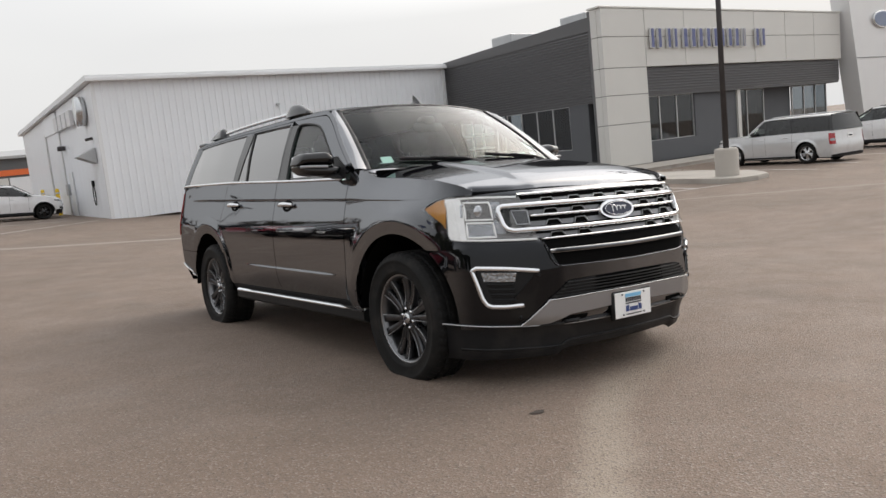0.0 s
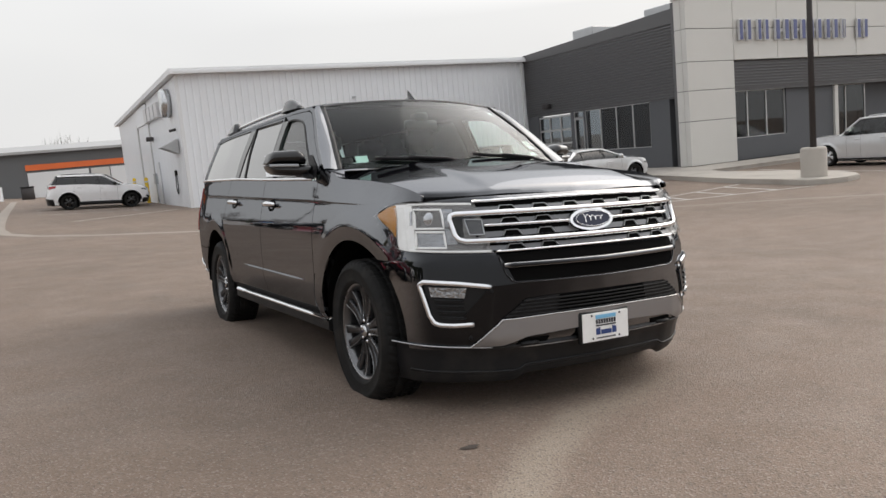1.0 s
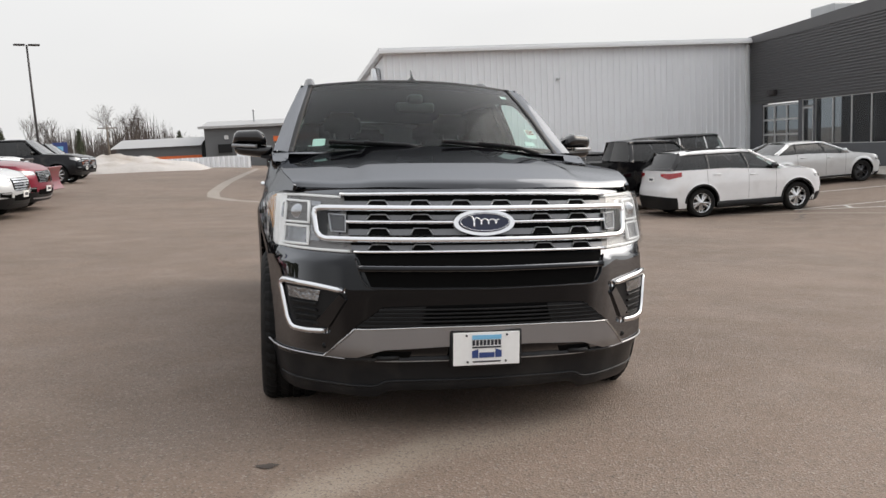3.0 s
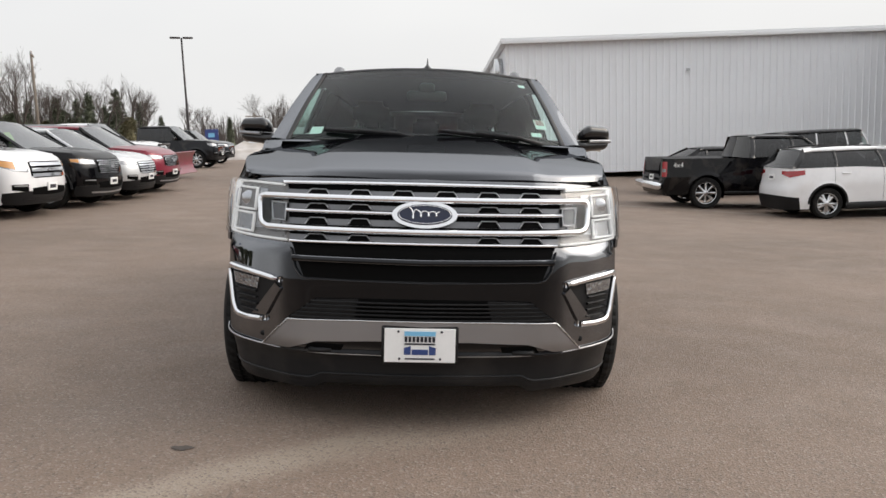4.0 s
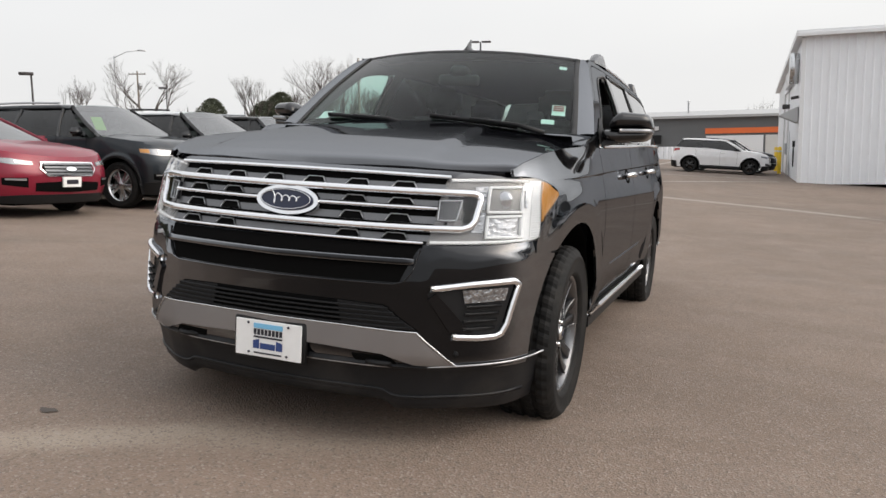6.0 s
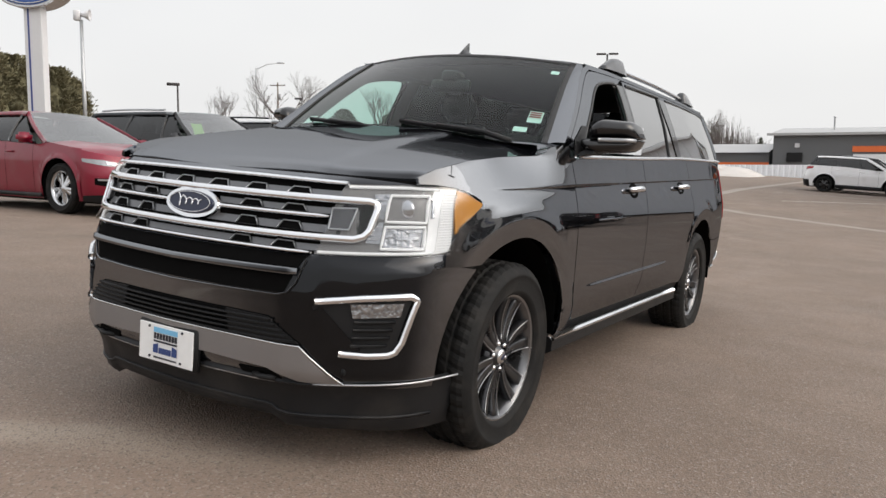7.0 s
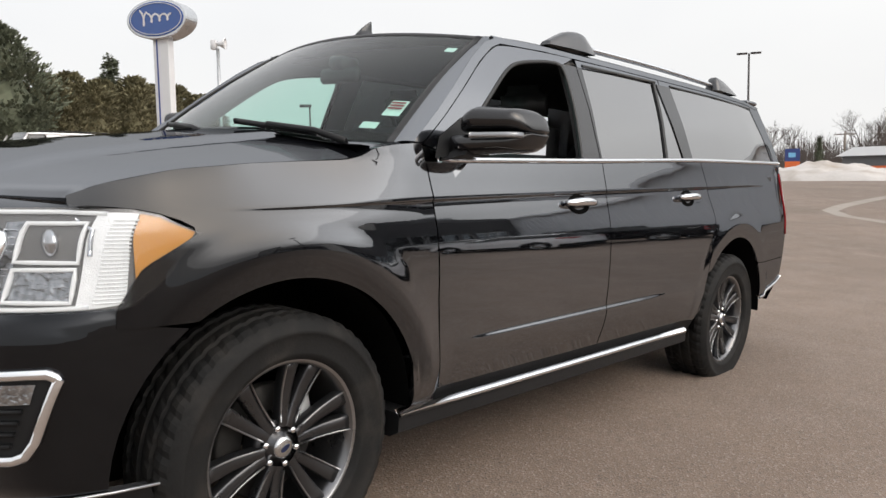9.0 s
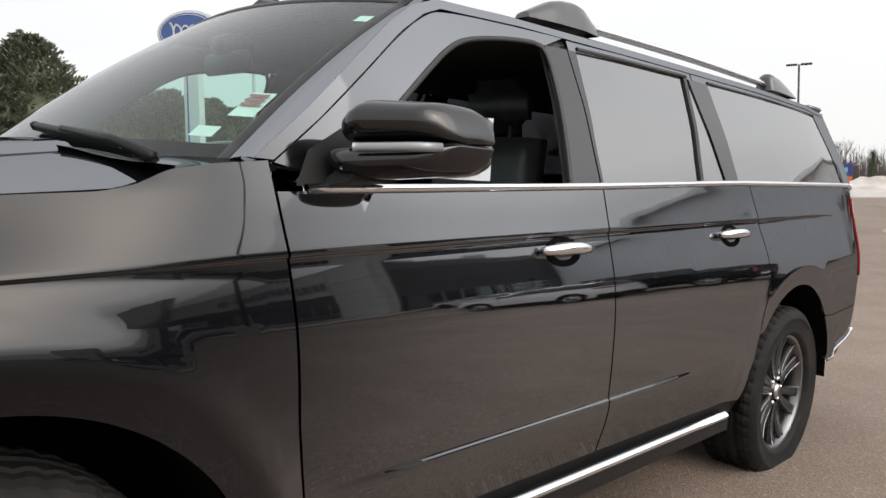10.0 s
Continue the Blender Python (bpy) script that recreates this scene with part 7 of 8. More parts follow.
            zz0 = max(d["clear"] + 0.12, low(yy) + 0.02)
            bar(bm, [(s * (bx_(yy, zz) - 0.004), yy, zz) for zz in np.linspace(zz0, top(yy) - 0.01, 8)], 0.007, 0.006, (s, 0, 0))
            part("door_gap", bm, M["gap_black"], car)
    # nose, stern, hood, deck
    ths = [math.pi * (0.5 - 0.5 * math.cos(math.pi * k / 28)) * 0.5 + math.pi * k / 28 * 0.5 for k in range(29)]
    for rear in (False, True):
        bm = bmesh.new()
        tz = [top(shell(t, 0.6, rear)[1]) for t in ths]
        grid(bm, [[shell(t, d["clear"] + (z1 - d["clear"]) * k / 14, rear) for t, z1 in zip(ths, tz)] for k in range(15)])
        part("tail_panel" if rear else "front_fascia", outward(bm, 1 if rear else -1), pt, car)
    bm = bmesh.new()
    rows = []
    nh = 10
    tz = [top(shell(t, 0.6)[1]) for t in ths]
    rim = [Vector(shell(t, z1)) for t, z1 in zip(ths, tz)]
    rows.append(rim)
    for i in range(1, nh + 1):
        f = i / nh
        row = []
        for r0 in rim:
            yy = r0.y + (d["ws"] + 0.1 - r0.y) * f
            we = bx_(max(yy, yF + Lf), top(yy)) if abs(r0.x) > 0 else 0
            k = r0.x / max(1e-6, abs(rim[0].x))
            xx = r0.x + (k * we - r0.x) * f
            u = xx / we if we else 0
            row.append((xx, yy, top(yy) + 0.045 * (1 - u ** 4) * min(1, i / 3) + 0.012 * math.exp(-((abs(u) - 0.6) / 0.1) ** 2) * min(1, i / 3)))
        rows.append(row)
    grid(bm, rows)
    part("hood", outward(bm, 0, 0, 1), pt, car)
    if zdeck:
        bm = bmesh.new()
        yl = rz_(top(yR)) - 0.03
        grid(bm, [[(u * bx_(yy, top(yy)), yy, top(yy) + (0.03 * (1 - u ** 4) if kind == "sedan" else -0.06 * (1 - u ** 8))) for u in np.linspace(-1, 1, 13)] for yy in list(np.linspace(d["tail"] - 0.15, yl - 0.1, 8)) + [yl - 0.04, yl]])
        part("trunk_lid" if kind == "sedan" else "bed_cover", outward(bm, 0, 0, 1), pt if kind == "sedan" else M["black_plastic"], car)
    # cabin glass and roof
    H, rw = d["h"], d["roof_w"] * W2 / 0.9
    zr = H - 0.06
    re, tl = d["roof_end"], d["tail"]
    xb = lambda yy: bx_(yy, top(yy)) - 0.03
    wsx = d["ws"]
    bm = bmesh.new()
    grid(bm, [[Vector((u * xb(wsx + 0.2), wsx - 0.12 * (1 - u * u), top(wsx) + 0.02)).lerp(Vector((u * rw, d["ws_top"] - 0.08 * (1 - u * u), zr + 0.035 * (1 - u * u))), v) for u in np.linspace(-1, 1, 11)] for v in np.linspace(0, 1, 6)])
    w1 = part("windscreen", bm, M["car_screen"], car)
    bm = bmesh.new()
    rows = []
    for v in np.linspace(0, 1, 12):
        yy = d["ws_top"] + (re - d["ws_top"]) * v
        rows.append([(u * (rw + 0.02), yy + (-0.08 * (1 - u * u) if v == 0 else 0.04 * (1 - u * u) if v == 1 else 0), zr + 0.06 * (1 - abs(u) ** 4) - 0.035 * abs(2 * v - 1) ** 2.5) for u in np.linspace(-1, 1, 13)])
    grid(bm, rows)
    bmesh.ops.recalc_face_normals(bm, faces=bm.faces)
    part("roof", bm, rt, car)
    bm = bmesh.new()
    grid(bm, [[Vector((u * xb(tl - 0.15), tl + 0.06 * (1 - u * u), top(tl - 0.2) + 0.01)).lerp(Vector((u * rw, re + 0.04 * (1 - u * u), zr)), v) for u in np.linspace(-1, 1, 9)] for v in np.linspace(0, 1, 5)])
    part("rear_window", bm, M["car_glass"], car)
    for s in (1, -1):
        cuts = [wsx + 0.22, 1.33, min(2.4, tl - 0.5)] + ([tl - 0.12] if tl > 2.9 else [])
        tops_y = [d["ws_top"] + 0.05, 1.42, min(2.38, re - 0.2)] + ([re - 0.08] if tl > 2.9 else [])
        if kind == "pickup":
            cuts, tops_y = [wsx + 0.22, 1.45, tl - 0.06], [d["ws_top"] + 0.05, 1.5, re - 0.06]
        for i in range(len(cuts) - 1):
            bm = bmesh.new()
            grid(bm, [[Vector((s * (xb(y0)), y0, top(y0) + 0.005)).lerp(Vector((s * rw, y1, zr - 0.03)), v) + Vector((s * 0.035 * math.sin(math.pi * v), 0, 0)) for y0, y1 in zip(np.linspace(cuts[i], cuts[i + 1], 5), np.linspace(tops_y[i], tops_y[i + 1], 5))] for v in np.linspace(0, 1, 6)])
            part("side_window", bm, pt if d["panel"] and i > 0 else M["car_glass"], car)
        pil = [(wsx, d["ws_top"], 0.07)] + [(cuts[i], tops_y[i], 0.06) for i in range(1, len(cuts) - 1)] + [(tl - 0.08, re - 0.02, 0.13)]
        for y0, y1, w in pil:
            bm = bmesh.new()
            bar(bm, [Vector((s * xb(max(y0, wsx + 0.2)), y0, top(y0) + 0.0)).lerp(Vector((s * rw, y1, zr - 0.01)), v) + Vector((s * (0.03 * math.sin(math.pi * v) - 0.004), 0, 0)) for v in np.linspace(0, 1, 7)], w, 0.02, (s, 0, 0.4))
            part("pillar", bm, pt if kind == "jeep" else rt if d["pillar"] == "same" and (y0 == wsx or y0 == tl - 0.08) or kind in ("crossover", "wagon") and y0 == wsx else M["gloss_black"], car)
        bm = bmesh.new()
        bar(bm, [(s * (rw + 0.012), yy, zr - 0.015 - (0.02 if i in (0, 9) else 0)) for i, yy in enumerate(np.linspace(d["ws_top"], re, 10))], 0.07, 0.025, (s, 0, 0.5))
        part("roof_side", bm, rt, car)
        if kind in ("suv", "crossover", "wagon"):
            bm = bmesh.new()
            bar(bm, [(s * (rw - 0.03), yy, zr + 0.035 + 0.02 * math.sin(math.pi * i / 9)) for i, yy in enumerate(np.linspace(d["ws_top"] + 0.3, re - 0.2, 10))], 0.035, 0.035, (0, 0, 1))
            part("roof_rail", bm, M["satin_silver"] if color != "white" else M["black_plastic"], car)
        # mirror
        bm = bmesh.new()
        bmesh.ops.create_cube(bm, size=1.0, matrix=pose(s * (W2 + 0.06), wsx + 0.35, d["belt"] + 0.1) @ Matrix.Diagonal((0.23, 0.12, 0.15, 1)))
        bmesh.ops.bevel(bm, geom=bm.edges[:], offset=0.04, segments=2, affect="EDGES")
        tube(bm, [(s * (W2 - 0.08), wsx + 0.36, d["belt"] + 0.03), (s * (W2 + 0.03), wsx + 0.36, d["belt"] + 0.07)], 0.025, 6)
        part("door_mirror", bm, M["gloss_black"] if d["pillar"] == "black" else pt, car)
        # lamps
        zl = top(yF + 0.05)
        st = d["head"]
        for nm, mat, stn, off, lab in (("headlamp", "lamp_clear", st, 0.006, ""), ("lamp_bezel", "reflector", [(u + (0.02 if i == 0 else -0.03), b_ + 0.022, t_ - 0.02) for i, (u, b_, t_) in enumerate(st[:2])], 0.009, "")):
            h_ = face_part(nm, mat, [(u * s, zl + b_, zl + t_) for u, b_, t_ in stn], off, False, lab, 0.015, 6)
        if d["amber"]:
            big = st[0][1] < -0.2
            u0, u1 = (0.84 if big else 0.93), st[-1][0]
            f = (u0 - st[-2][0]) / (st[-1][0] - st[-2][0])
            bb = st[-2][1] + (st[-1][1] - st[-2][1]) * f + (0.05 if big else 0.012), st[-2][2] + (st[-1][2] - st[-2][2]) * f - 0.008
            face_part("turn_signal", "amber", [(u0 * s, zl + bb[0], zl + bb[1]), (u1 * s, zl + st[-1][1] + 0.005, zl + st[-1][2] - 0.005)], 0.013, False, "amber corner lens", 0.012)
        zt0 = top(yR)
        for nm, mat, stn, off in d["tails"]:
            face_part(nm, mat, [(u * s, zt0 + b_, zt0 + t_) for u, b_, t_ in stn], off, True, "red tail lamp" if mat == "red_lens" else "", 0.015)
        c0 = d["clear"]
        # the pocket's shade is a near-black sheet on the closed nose
        face_part("fog_pocket", "gap_black", [(0.66 * s, c0 + 0.2, c0 + 0.33), (0.93 * s, c0 + 0.24, c0 + 0.33)], 0.004)
        face_part("fog_trim", "lamp_clear" if d["grille"] == "mesh" else "satin_silver", [(0.68 * s, c0 + 0.29, c0 + 0.32), (0.9 * s, c0 + 0.3, c0 + 0.32)], 0.014)
    # grille and lower mouth with their shade as near-black sheets, plate
    zl = top(yF + 0.05)
    g0, g1, gt = d["gz"]
    gz0, gz1, gw = zl + g0, zl + g1, gt
    full = [(-gw, gz0 + 0.04, gz1 - 0.01), (-gw * 0.86, gz0, gz1), (gw * 0.86, gz0, gz1), (gw, gz0 + 0.04, gz1 - 0.01)]
    gr = face_part("grille", "gap_black", full, 0.004, nu=6)
    if d["grille"] == "mesh":
        bm = bmesh.new()
        for r in range(7):
            zz = gz0 + (gz1 - gz0) * (r + 0.5) / 7
            for k in range(12):
                uu = -gw * 0.92 + gw * 1.84 * (k + (0.5 if r % 2 else 0.0)) / 12
                patch(bm, [(uu, zz - 0.011, zz + 0.004), (min(gw * 0.97, uu + gw * 0.1), zz - 0.004, zz + 0.011)], 0.014, False, 1, 2)
        part("grille_mesh", outward(bm, -1), M["chrome"], car)
    else:
        for k in range(d["bars"]):
            zz = gz0 + (gz1 - gz0) * (k + 0.5) / d["bars"]
            hb = 0.3 * (gz1 - gz0) / d["bars"]
            face_part("grille_bar", "chrome" if d["grille"] == "bars" else "grille_grey", [(-gw * 0.95, zz - hb, zz + hb), (0.0, zz - hb, zz + hb), (gw * 0.95, zz - hb, zz + hb)], 0.02, depth=0.03, nu=6)
    if d["grille"] == "hex":
        # slanted sides that close the chrome ring of the grille
        for sg in (1, -1):
            for u1, z0, z1 in ((0.88, gz0 - 0.012, gz0 + 0.012), (0.98, gz1 - 0.02, gz1 + 0.008)):
                ends = sorted([(sg * gw * 1.1, (gz0 + gz1) / 2 - 0.004, (gz0 + gz1) / 2 + 0.02), (sg * gw * u1, z0, z1)])
                face_part("grille_frame", "chrome", ends, 0.017, depth=0.02, nu=4)
    if d["grille"] in ("bars", "hex") and kind == "sedan":
        for stn in ([(-gw * 1.03, gz1 - 0.02, gz1 + 0.008), (gw * 1.03, gz1 - 0.02, gz1 + 0.008)], [(-gw * 0.88, gz0 - 0.012, gz0 + 0.008), (gw * 0.88, gz0 - 0.012, gz0 + 0.008)]):
            face_part("grille_frame", "chrome", [stn[0], (0.0, stn[0][1], stn[0][2]), stn[1]], 0.016, depth=0.02, nu=8)
    zm = (gz0 + gz1) / 2
    face_part("emblem", "chrome", [(-0.085, zm - 0.008, zm + 0.008), (-0.05, zm - 0.024, zm + 0.024), (0.0, zm - 0.03, zm + 0.03), (0.05, zm - 0.024, zm + 0.024), (0.085, zm - 0.008, zm + 0.008)], 0.035, depth=0.02, nu=2)
    c0 = d["clear"]
    lb = 0.19 if d["cladding"] else 0.08
    face_part("lower_bumper", "black_plastic", [(-0.995, c0, c0 + lb), (-0.7, c0 - 0.02, c0 + lb + 0.02), (0.0, c0 - 0.02, c0 + lb + 0.02), (0.7, c0 - 0.02, c0 + lb + 0.02), (0.995, c0, c0 + lb)], 0.008, nu=5)
    face_part("mouth_shade", "gap_black", [(-0.56, c0 + 0.15, c0 + 0.26), (0.0, c0 + 0.13, c0 + 0.28), (0.56, c0 + 0.15, c0 + 0.26)], 0.011, nu=6)
    if d["cladding"]:
        face_part("skid_strip", "satin_silver" if d["grille"] == "mesh" else "black_plastic", [(-0.75, c0 + 0.05, c0 + 0.08), (0.0, c0 + 0.03, c0 + 0.06), (0.75, c0 + 0.05, c0 + 0.08)], 0.018, nu=6)
    face_part("plate", "paper_white", [(-0.16, c0 + 0.2, c0 + 0.34), (0.16, c0 + 0.2, c0 + 0.34)], 0.03, False, "pale front plate with dark print")
    face_part("plate_print", "ink", [(-0.1, c0 + 0.24, c0 + 0.3), (0.1, c0 + 0.24, c0 + 0.3)], 0.034)
    if kind == "pickup":
        bm = box(-W2 + 0.06, W2 - 0.06, yR - 0.02, yR + 0.16, 0.5, 0.68, 0.03)
        part("rear_bumper", bm, M["chrome"], car, "chrome step bumper")
        face_part("tailgate_panel", "gap_black", [(-0.8, 0.74, 0.75), (0.8, 0.74, 0.75)], 0.004, True)
    else:
        lr = 0.3 if d["cladding"] else 0.1
        face_part("rear_bumper", "black_plastic", [(-0.995, c0, c0 + lr - 0.03), (-0.6, c0 - 0.02, c0 + lr), (0.0, c0 - 0.02, c0 + lr), (0.6, c0 - 0.02, c0 + lr), (0.995, c0, c0 + lr - 0.03)], 0.01, True, nu=5)
    zp = zt0 - 0.28 if kind != "pickup" else 0.72
    face_part("rear_plate", "paper_white", [(-0.16, zp, zp + 0.13), (0.16, zp, zp + 0.13)], 0.02, True)
    face_part("rear_plate_print", "ink", [(-0.1, zp + 0.04, zp + 0.09), (0.1, zp + 0.04, zp + 0.09)], 0.024, True)
    bm = bmesh.new()
    block(bm, -W2 + 0.25, W2 - 0.25, yF + 0.25, yR - 0.2, d["clear"] - 0.04, d["clear"] + 0.3)
    block(bm, -W2 + 0.2, W2 - 0.2, wsx + 0.1, tl - 0.2, d["clear"] + 0.3, d["belt"] - 0.12)
    part("floor_pan", bm, M["gap_black"], car, smooth=False)
    # seats seen through the glass
    for sx in (-0.4, 0.4):
        for sy in ((1.35, 2.25) if kind != "pickup" else (1.4,)):
            bm = bmesh.new()
            bmesh.ops.create_cube(bm, size=1.0, matrix=pose(sx, sy, d["belt"] - 0.05, 10) @ Matrix.Diagonal((0.46, 0.14, 0.5, 1)))
            bmesh.ops.create_cube(bm, size=1.0, matrix=pose(sx, sy + 0.05, d["belt"] + 0.28, 10) @ Matrix.Diagonal((0.26, 0.1, 0.17, 1)))
            bmesh.ops.bevel(bm, geom=bm.edges[:], offset=0.03, segments=2, affect="EDGES")
            part("seat", bm, M["leather"], car)
    return car


ROWL = "row of cars across the lot"
vehicle("sedan", "red", "sedan", "metallic red four-door saloon with chrome window line", "car", -8.0, 4.65, 90, ROWL, wheel=0.365, h=1.54, hood_f=0.84, hood_r=1.02, grille="hex", gz=(-0.27, -0.09, 0.44), bars=4, head=[(0.56, -0.13, -0.085), (0.8, -0.125, -0.045), (0.985, -0.075, -0.03)])
g1 = vehicle("suv", "grey", "suv", "dark grey SUV with a bright mesh grille", "car", -7.8, 7.3, 90, ROWL, grille="mesh", amber=True)
vehicle("suv", "white", "suv", "white SUV with black wheels and amber lamp corners", "car", -7.5, 9.65, 90, ROWL, rim="black", amber=True, head=LARGE, bars=3, spokes=8)
g2 = vehicle("suv", "black", "suv", "black SUV with a green windscreen sticker", "car", -7.37, 12.0, 90, ROWL, grille="mesh", amber=True)
vehicle("crossover", "silver", "crossover", "silver crossover with black lower trim", "car", -7.42, 14.3, 90, ROWL, bars=5)
vehicle("suv", "red", "suv", "red SUV parked in the row", "car", -7.6, 16.6, 90, ROWL, grille="mesh")
vehicle("suv", "dark_grey", "suv", "dark SUV parked in the row", "car", -8.5, 19.0, 90, ROWL)
plow = vehicle("pickup", "white", "pickup_truck", "white pickup truck with a red snow plough", "pickup truck", -9.9, 22.4, 90, ROWL)
vehicle("pickup", "dark_grey", "pickup_truck", "dark pickup truck at the end of the row", "pickup truck", -10.3, 31.5, 90, ROWL)
vehicle("pickup", "grey", "pickup_truck", "dark grey pickup truck by the snow bank", "pickup truck", -11.9, 39.7, 90)
vehicle("suv", "white", "van", "white panel van standing behind the row of cars", "van", -24.0, 7.3, 0, wb=3.3, ro=1.0, w=2.0, h=2.5, cladding=False, roof_w=0.78, ws=0.2, ws_top=0.9, roof_end=4.05, tail=4.2, panel=True, pillar="same", boxy=0.3, belt=1.25, belt_r=1.3, hood_f=1.1, hood_r=1.25)
ROWR = "cars facing the showroom"
vehicle("crossover", "white", "crossover", "white crossover with silver wheels and black trim", "car", 11.6, 13.9, 90, ROWR, h=1.62, wb=2.6, roof_end=3.05, tail=3.4)
truck = vehicle("pickup", "black", "pickup_truck", "black four-door pickup truck with chrome rear bumper", "pickup truck", 10.75, 16.3, 90, ROWR, h=1.87)
vehicle("sedan", "silver", "sedan", "silver four-door saloon on dark wheels", "car", 17.8, 19.2, 90, ROWR, rim="dark", h=1.46)
vehicle("jeep", "white", "offroad_car", "boxy white off-road car with black roof", "car", 15.5, 22.5, 90, ROWR, roof="black", rim="dark")
vehicle("sedan", "black", "sedan", "black saloon behind the pickup truck", "car", 11.0, 20.5, 90, ROWR)
vehicle("wagon", "silver", "wagon", "silver boxy family wagon with pale roof", "car", 24.2, 14.1, 176, "cars at the showroom front")
vehicle("suv", "white", "suv", "white SUV at the showroom front", "car", 31.8, 14.0, 180, "cars at the showroom front")
vehicle("crossover", "white", "crossover", "white crossover with black wheels by the yellow posts", "car", 1.84, 36.2, 90, "cars by the service building", rim="black", wb=2.7, fo=0.88, ro=0.92, h=1.62, w=1.82, wheel=0.35, roof_end=3.1, tail=3.4)
vehicle("crossover", "dark_grey", "crossover", "dark crossover behind the white one", "car", 2.2, 39.0, 90, "cars by the service building")
# green price stickers inside two windscreens
M["sticker_green"] = pbr("sticker_green", (0.3, 0.62, 0.06), 0.5)
for cc in (g1, g2):
    bm = bmesh.new()
    grid(bm, [[(x, 0.9 + 0.5 * (z - 1.3), z) for x in (-0.52, -0.4, -0.28)] for z in (1.29, 1.4, 1.51)])
    rim_edges(bm, 0.004)
    part("price_sticker", bm, M["sticker_green"], cc, "bright green price sticker", smooth=False)
# snow plough on the white pickup
bm = bmesh.new()
grid(bm, [[(x, -1.55 + 0.22 * math.cos(a) - 0.22, 0.52 + 0.38 * math.sin(a)) for x in np.linspace(-1.2, 1.2, 13)] for a in np.linspace(-1.2, 1.2, 9)])
rim_edges(bm, 0.03)
blade = part("plough_blade", bm, PAINT["red"], plow, "red curved plough blade")
for x in (-0.9, -0.45, 0.0, 0.45, 0.9):
    part("blade_rib", box(x - 0.02, x + 0.02, -1.52, -1.4, 0.25, 0.85), M["dark_pole"], blade, smooth=False)
bm = bmesh.new()
for x in (-0.4, 0.4):
    tube(bm, [(x, -1.45, 0.5), (x, -0.8, 0.5)], 0.05, 8)
    tube(bm, [(x, -1.0, 0.5), (x, -1.0, 1.15)], 0.035, 8)
tube(bm, [(-0.55, -1.0, 1.15), (0.55, -1.0, 1.15)], 0.035, 8)
part("plough_frame", bm, M["dark_pole"], plow)
# drive badge on the bed sides of the black pickup
for s in (1, -1):
    fc = bpy.data.curves.new("badge_text", "FONT")
    fc.body, fc.size, fc.extrude, fc.align_x = "4x4", 0.17, 0.002, "CENTER"
    tmp = bpy.data.objects.new("badge_text", fc)
    me = bpy.data.meshes.new_from_object(tmp)
    bpy.data.objects.remove(tmp)
    badge = bpy.data.objects.new("drive_badge", me)
    scene.collection.objects.link(badge)
    me.materials.append(M["paper_white"])
    badge.parent = truck
    badge.matrix_local = pose(s * 0.985, 4.42, 1.06, 90, 0, 90 * s)
# ---- far buildings, lamps, signs ----
depot = thing("depot", "low dark grey steel depot with an orange band over white doors", "building")
part("wall", box(-9.3, 30, 80, 100, -0.3, 4.75), M["dark_grey_steel"], depot, smooth=False)
bm = bmesh.new()
vs = [bm.verts.new(p) for p in ((-9.8, 79.5, 4.7), (30.5, 79.5, 4.7), (30.5, 90, 5.75), (-9.8, 90, 5.75), (-9.8, 100.5, 4.7), (30.5, 100.5, 4.7))]
bm.faces.new((vs[0], vs[1], vs[2], vs[3])), bm.faces.new((vs[3], vs[2], vs[5], vs[4]))
part("roof", bm, M["roof_metal"], depot, smooth=False)
part("eave_trim", box(-9.85, 30.5, 79.4, 79.5, 4.55, 4.8), M["roof_metal"], depot, smooth=False)
part("orange_band", box(-2.3, 30, 79.86, 79.97, 2.95, 3.5), M["orange"], depot, smooth=False)
for x0 in (-2.2, 5.2, 12.4, 19.6):
    part("roller_door", box(x0, x0 + 5.4, 79.9, 79.98, -0.2, 2.74), M["white_trim"], depot, smooth=False)
part("wall_panel", box(3.4, 5.1, 79.9, 79.98, -0.2, 2.74), M["panel_light"], depot, smooth=False)
part("roof_vent", lathe([(0.0, 1.5), (0.14, 1.5), (0.14, 1.4), (0.08, 1.36), (0.08, 0.0)], 12, "z"), M["galv"], depot, m=pose(-4.4, 86, 5.2))
part("wall_unit", box(-8.0, -6.6, 79.7, 79.99, 2.0, 2.9), M["black_plastic"], depot, smooth=False)
part("wall_lamp", box(-7.3, -6.9, 79.7, 79.99, 3.4, 3.8), M["sign_white"], depot, smooth=False)
shed = thing("shed", "long low grey shed with pale roof and orange strip", "building")
part("wall", box(-18.5, -9.9, 82, 94, -0.3, 3.0), M["dark_grey_steel"], shed, smooth=False)
bm = bmesh.new()
vs = [bm.verts.new(p) for p in ((-19, 81.5, 2.95), (-9.9, 81.5, 2.95), (-9.9, 88, 4.0), (-19, 88, 4.0), (-19, 94.5, 2.95), (-9.9, 94.5, 2.95))]
bm.faces.new((vs[0], vs[1], vs[2], vs[3])), bm.faces.new((vs[3], vs[2], vs[5], vs[4]))
part("roof", bm, M["roof_metal"], shed, smooth=False)
part("orange_strip", box(-18.4, -9.9, 81.9, 81.98, 1.5, 1.95), M["orange"], shed, smooth=False)
fence = thing("fence", "white ribbed steel fence along the lot's far edge", "fence")
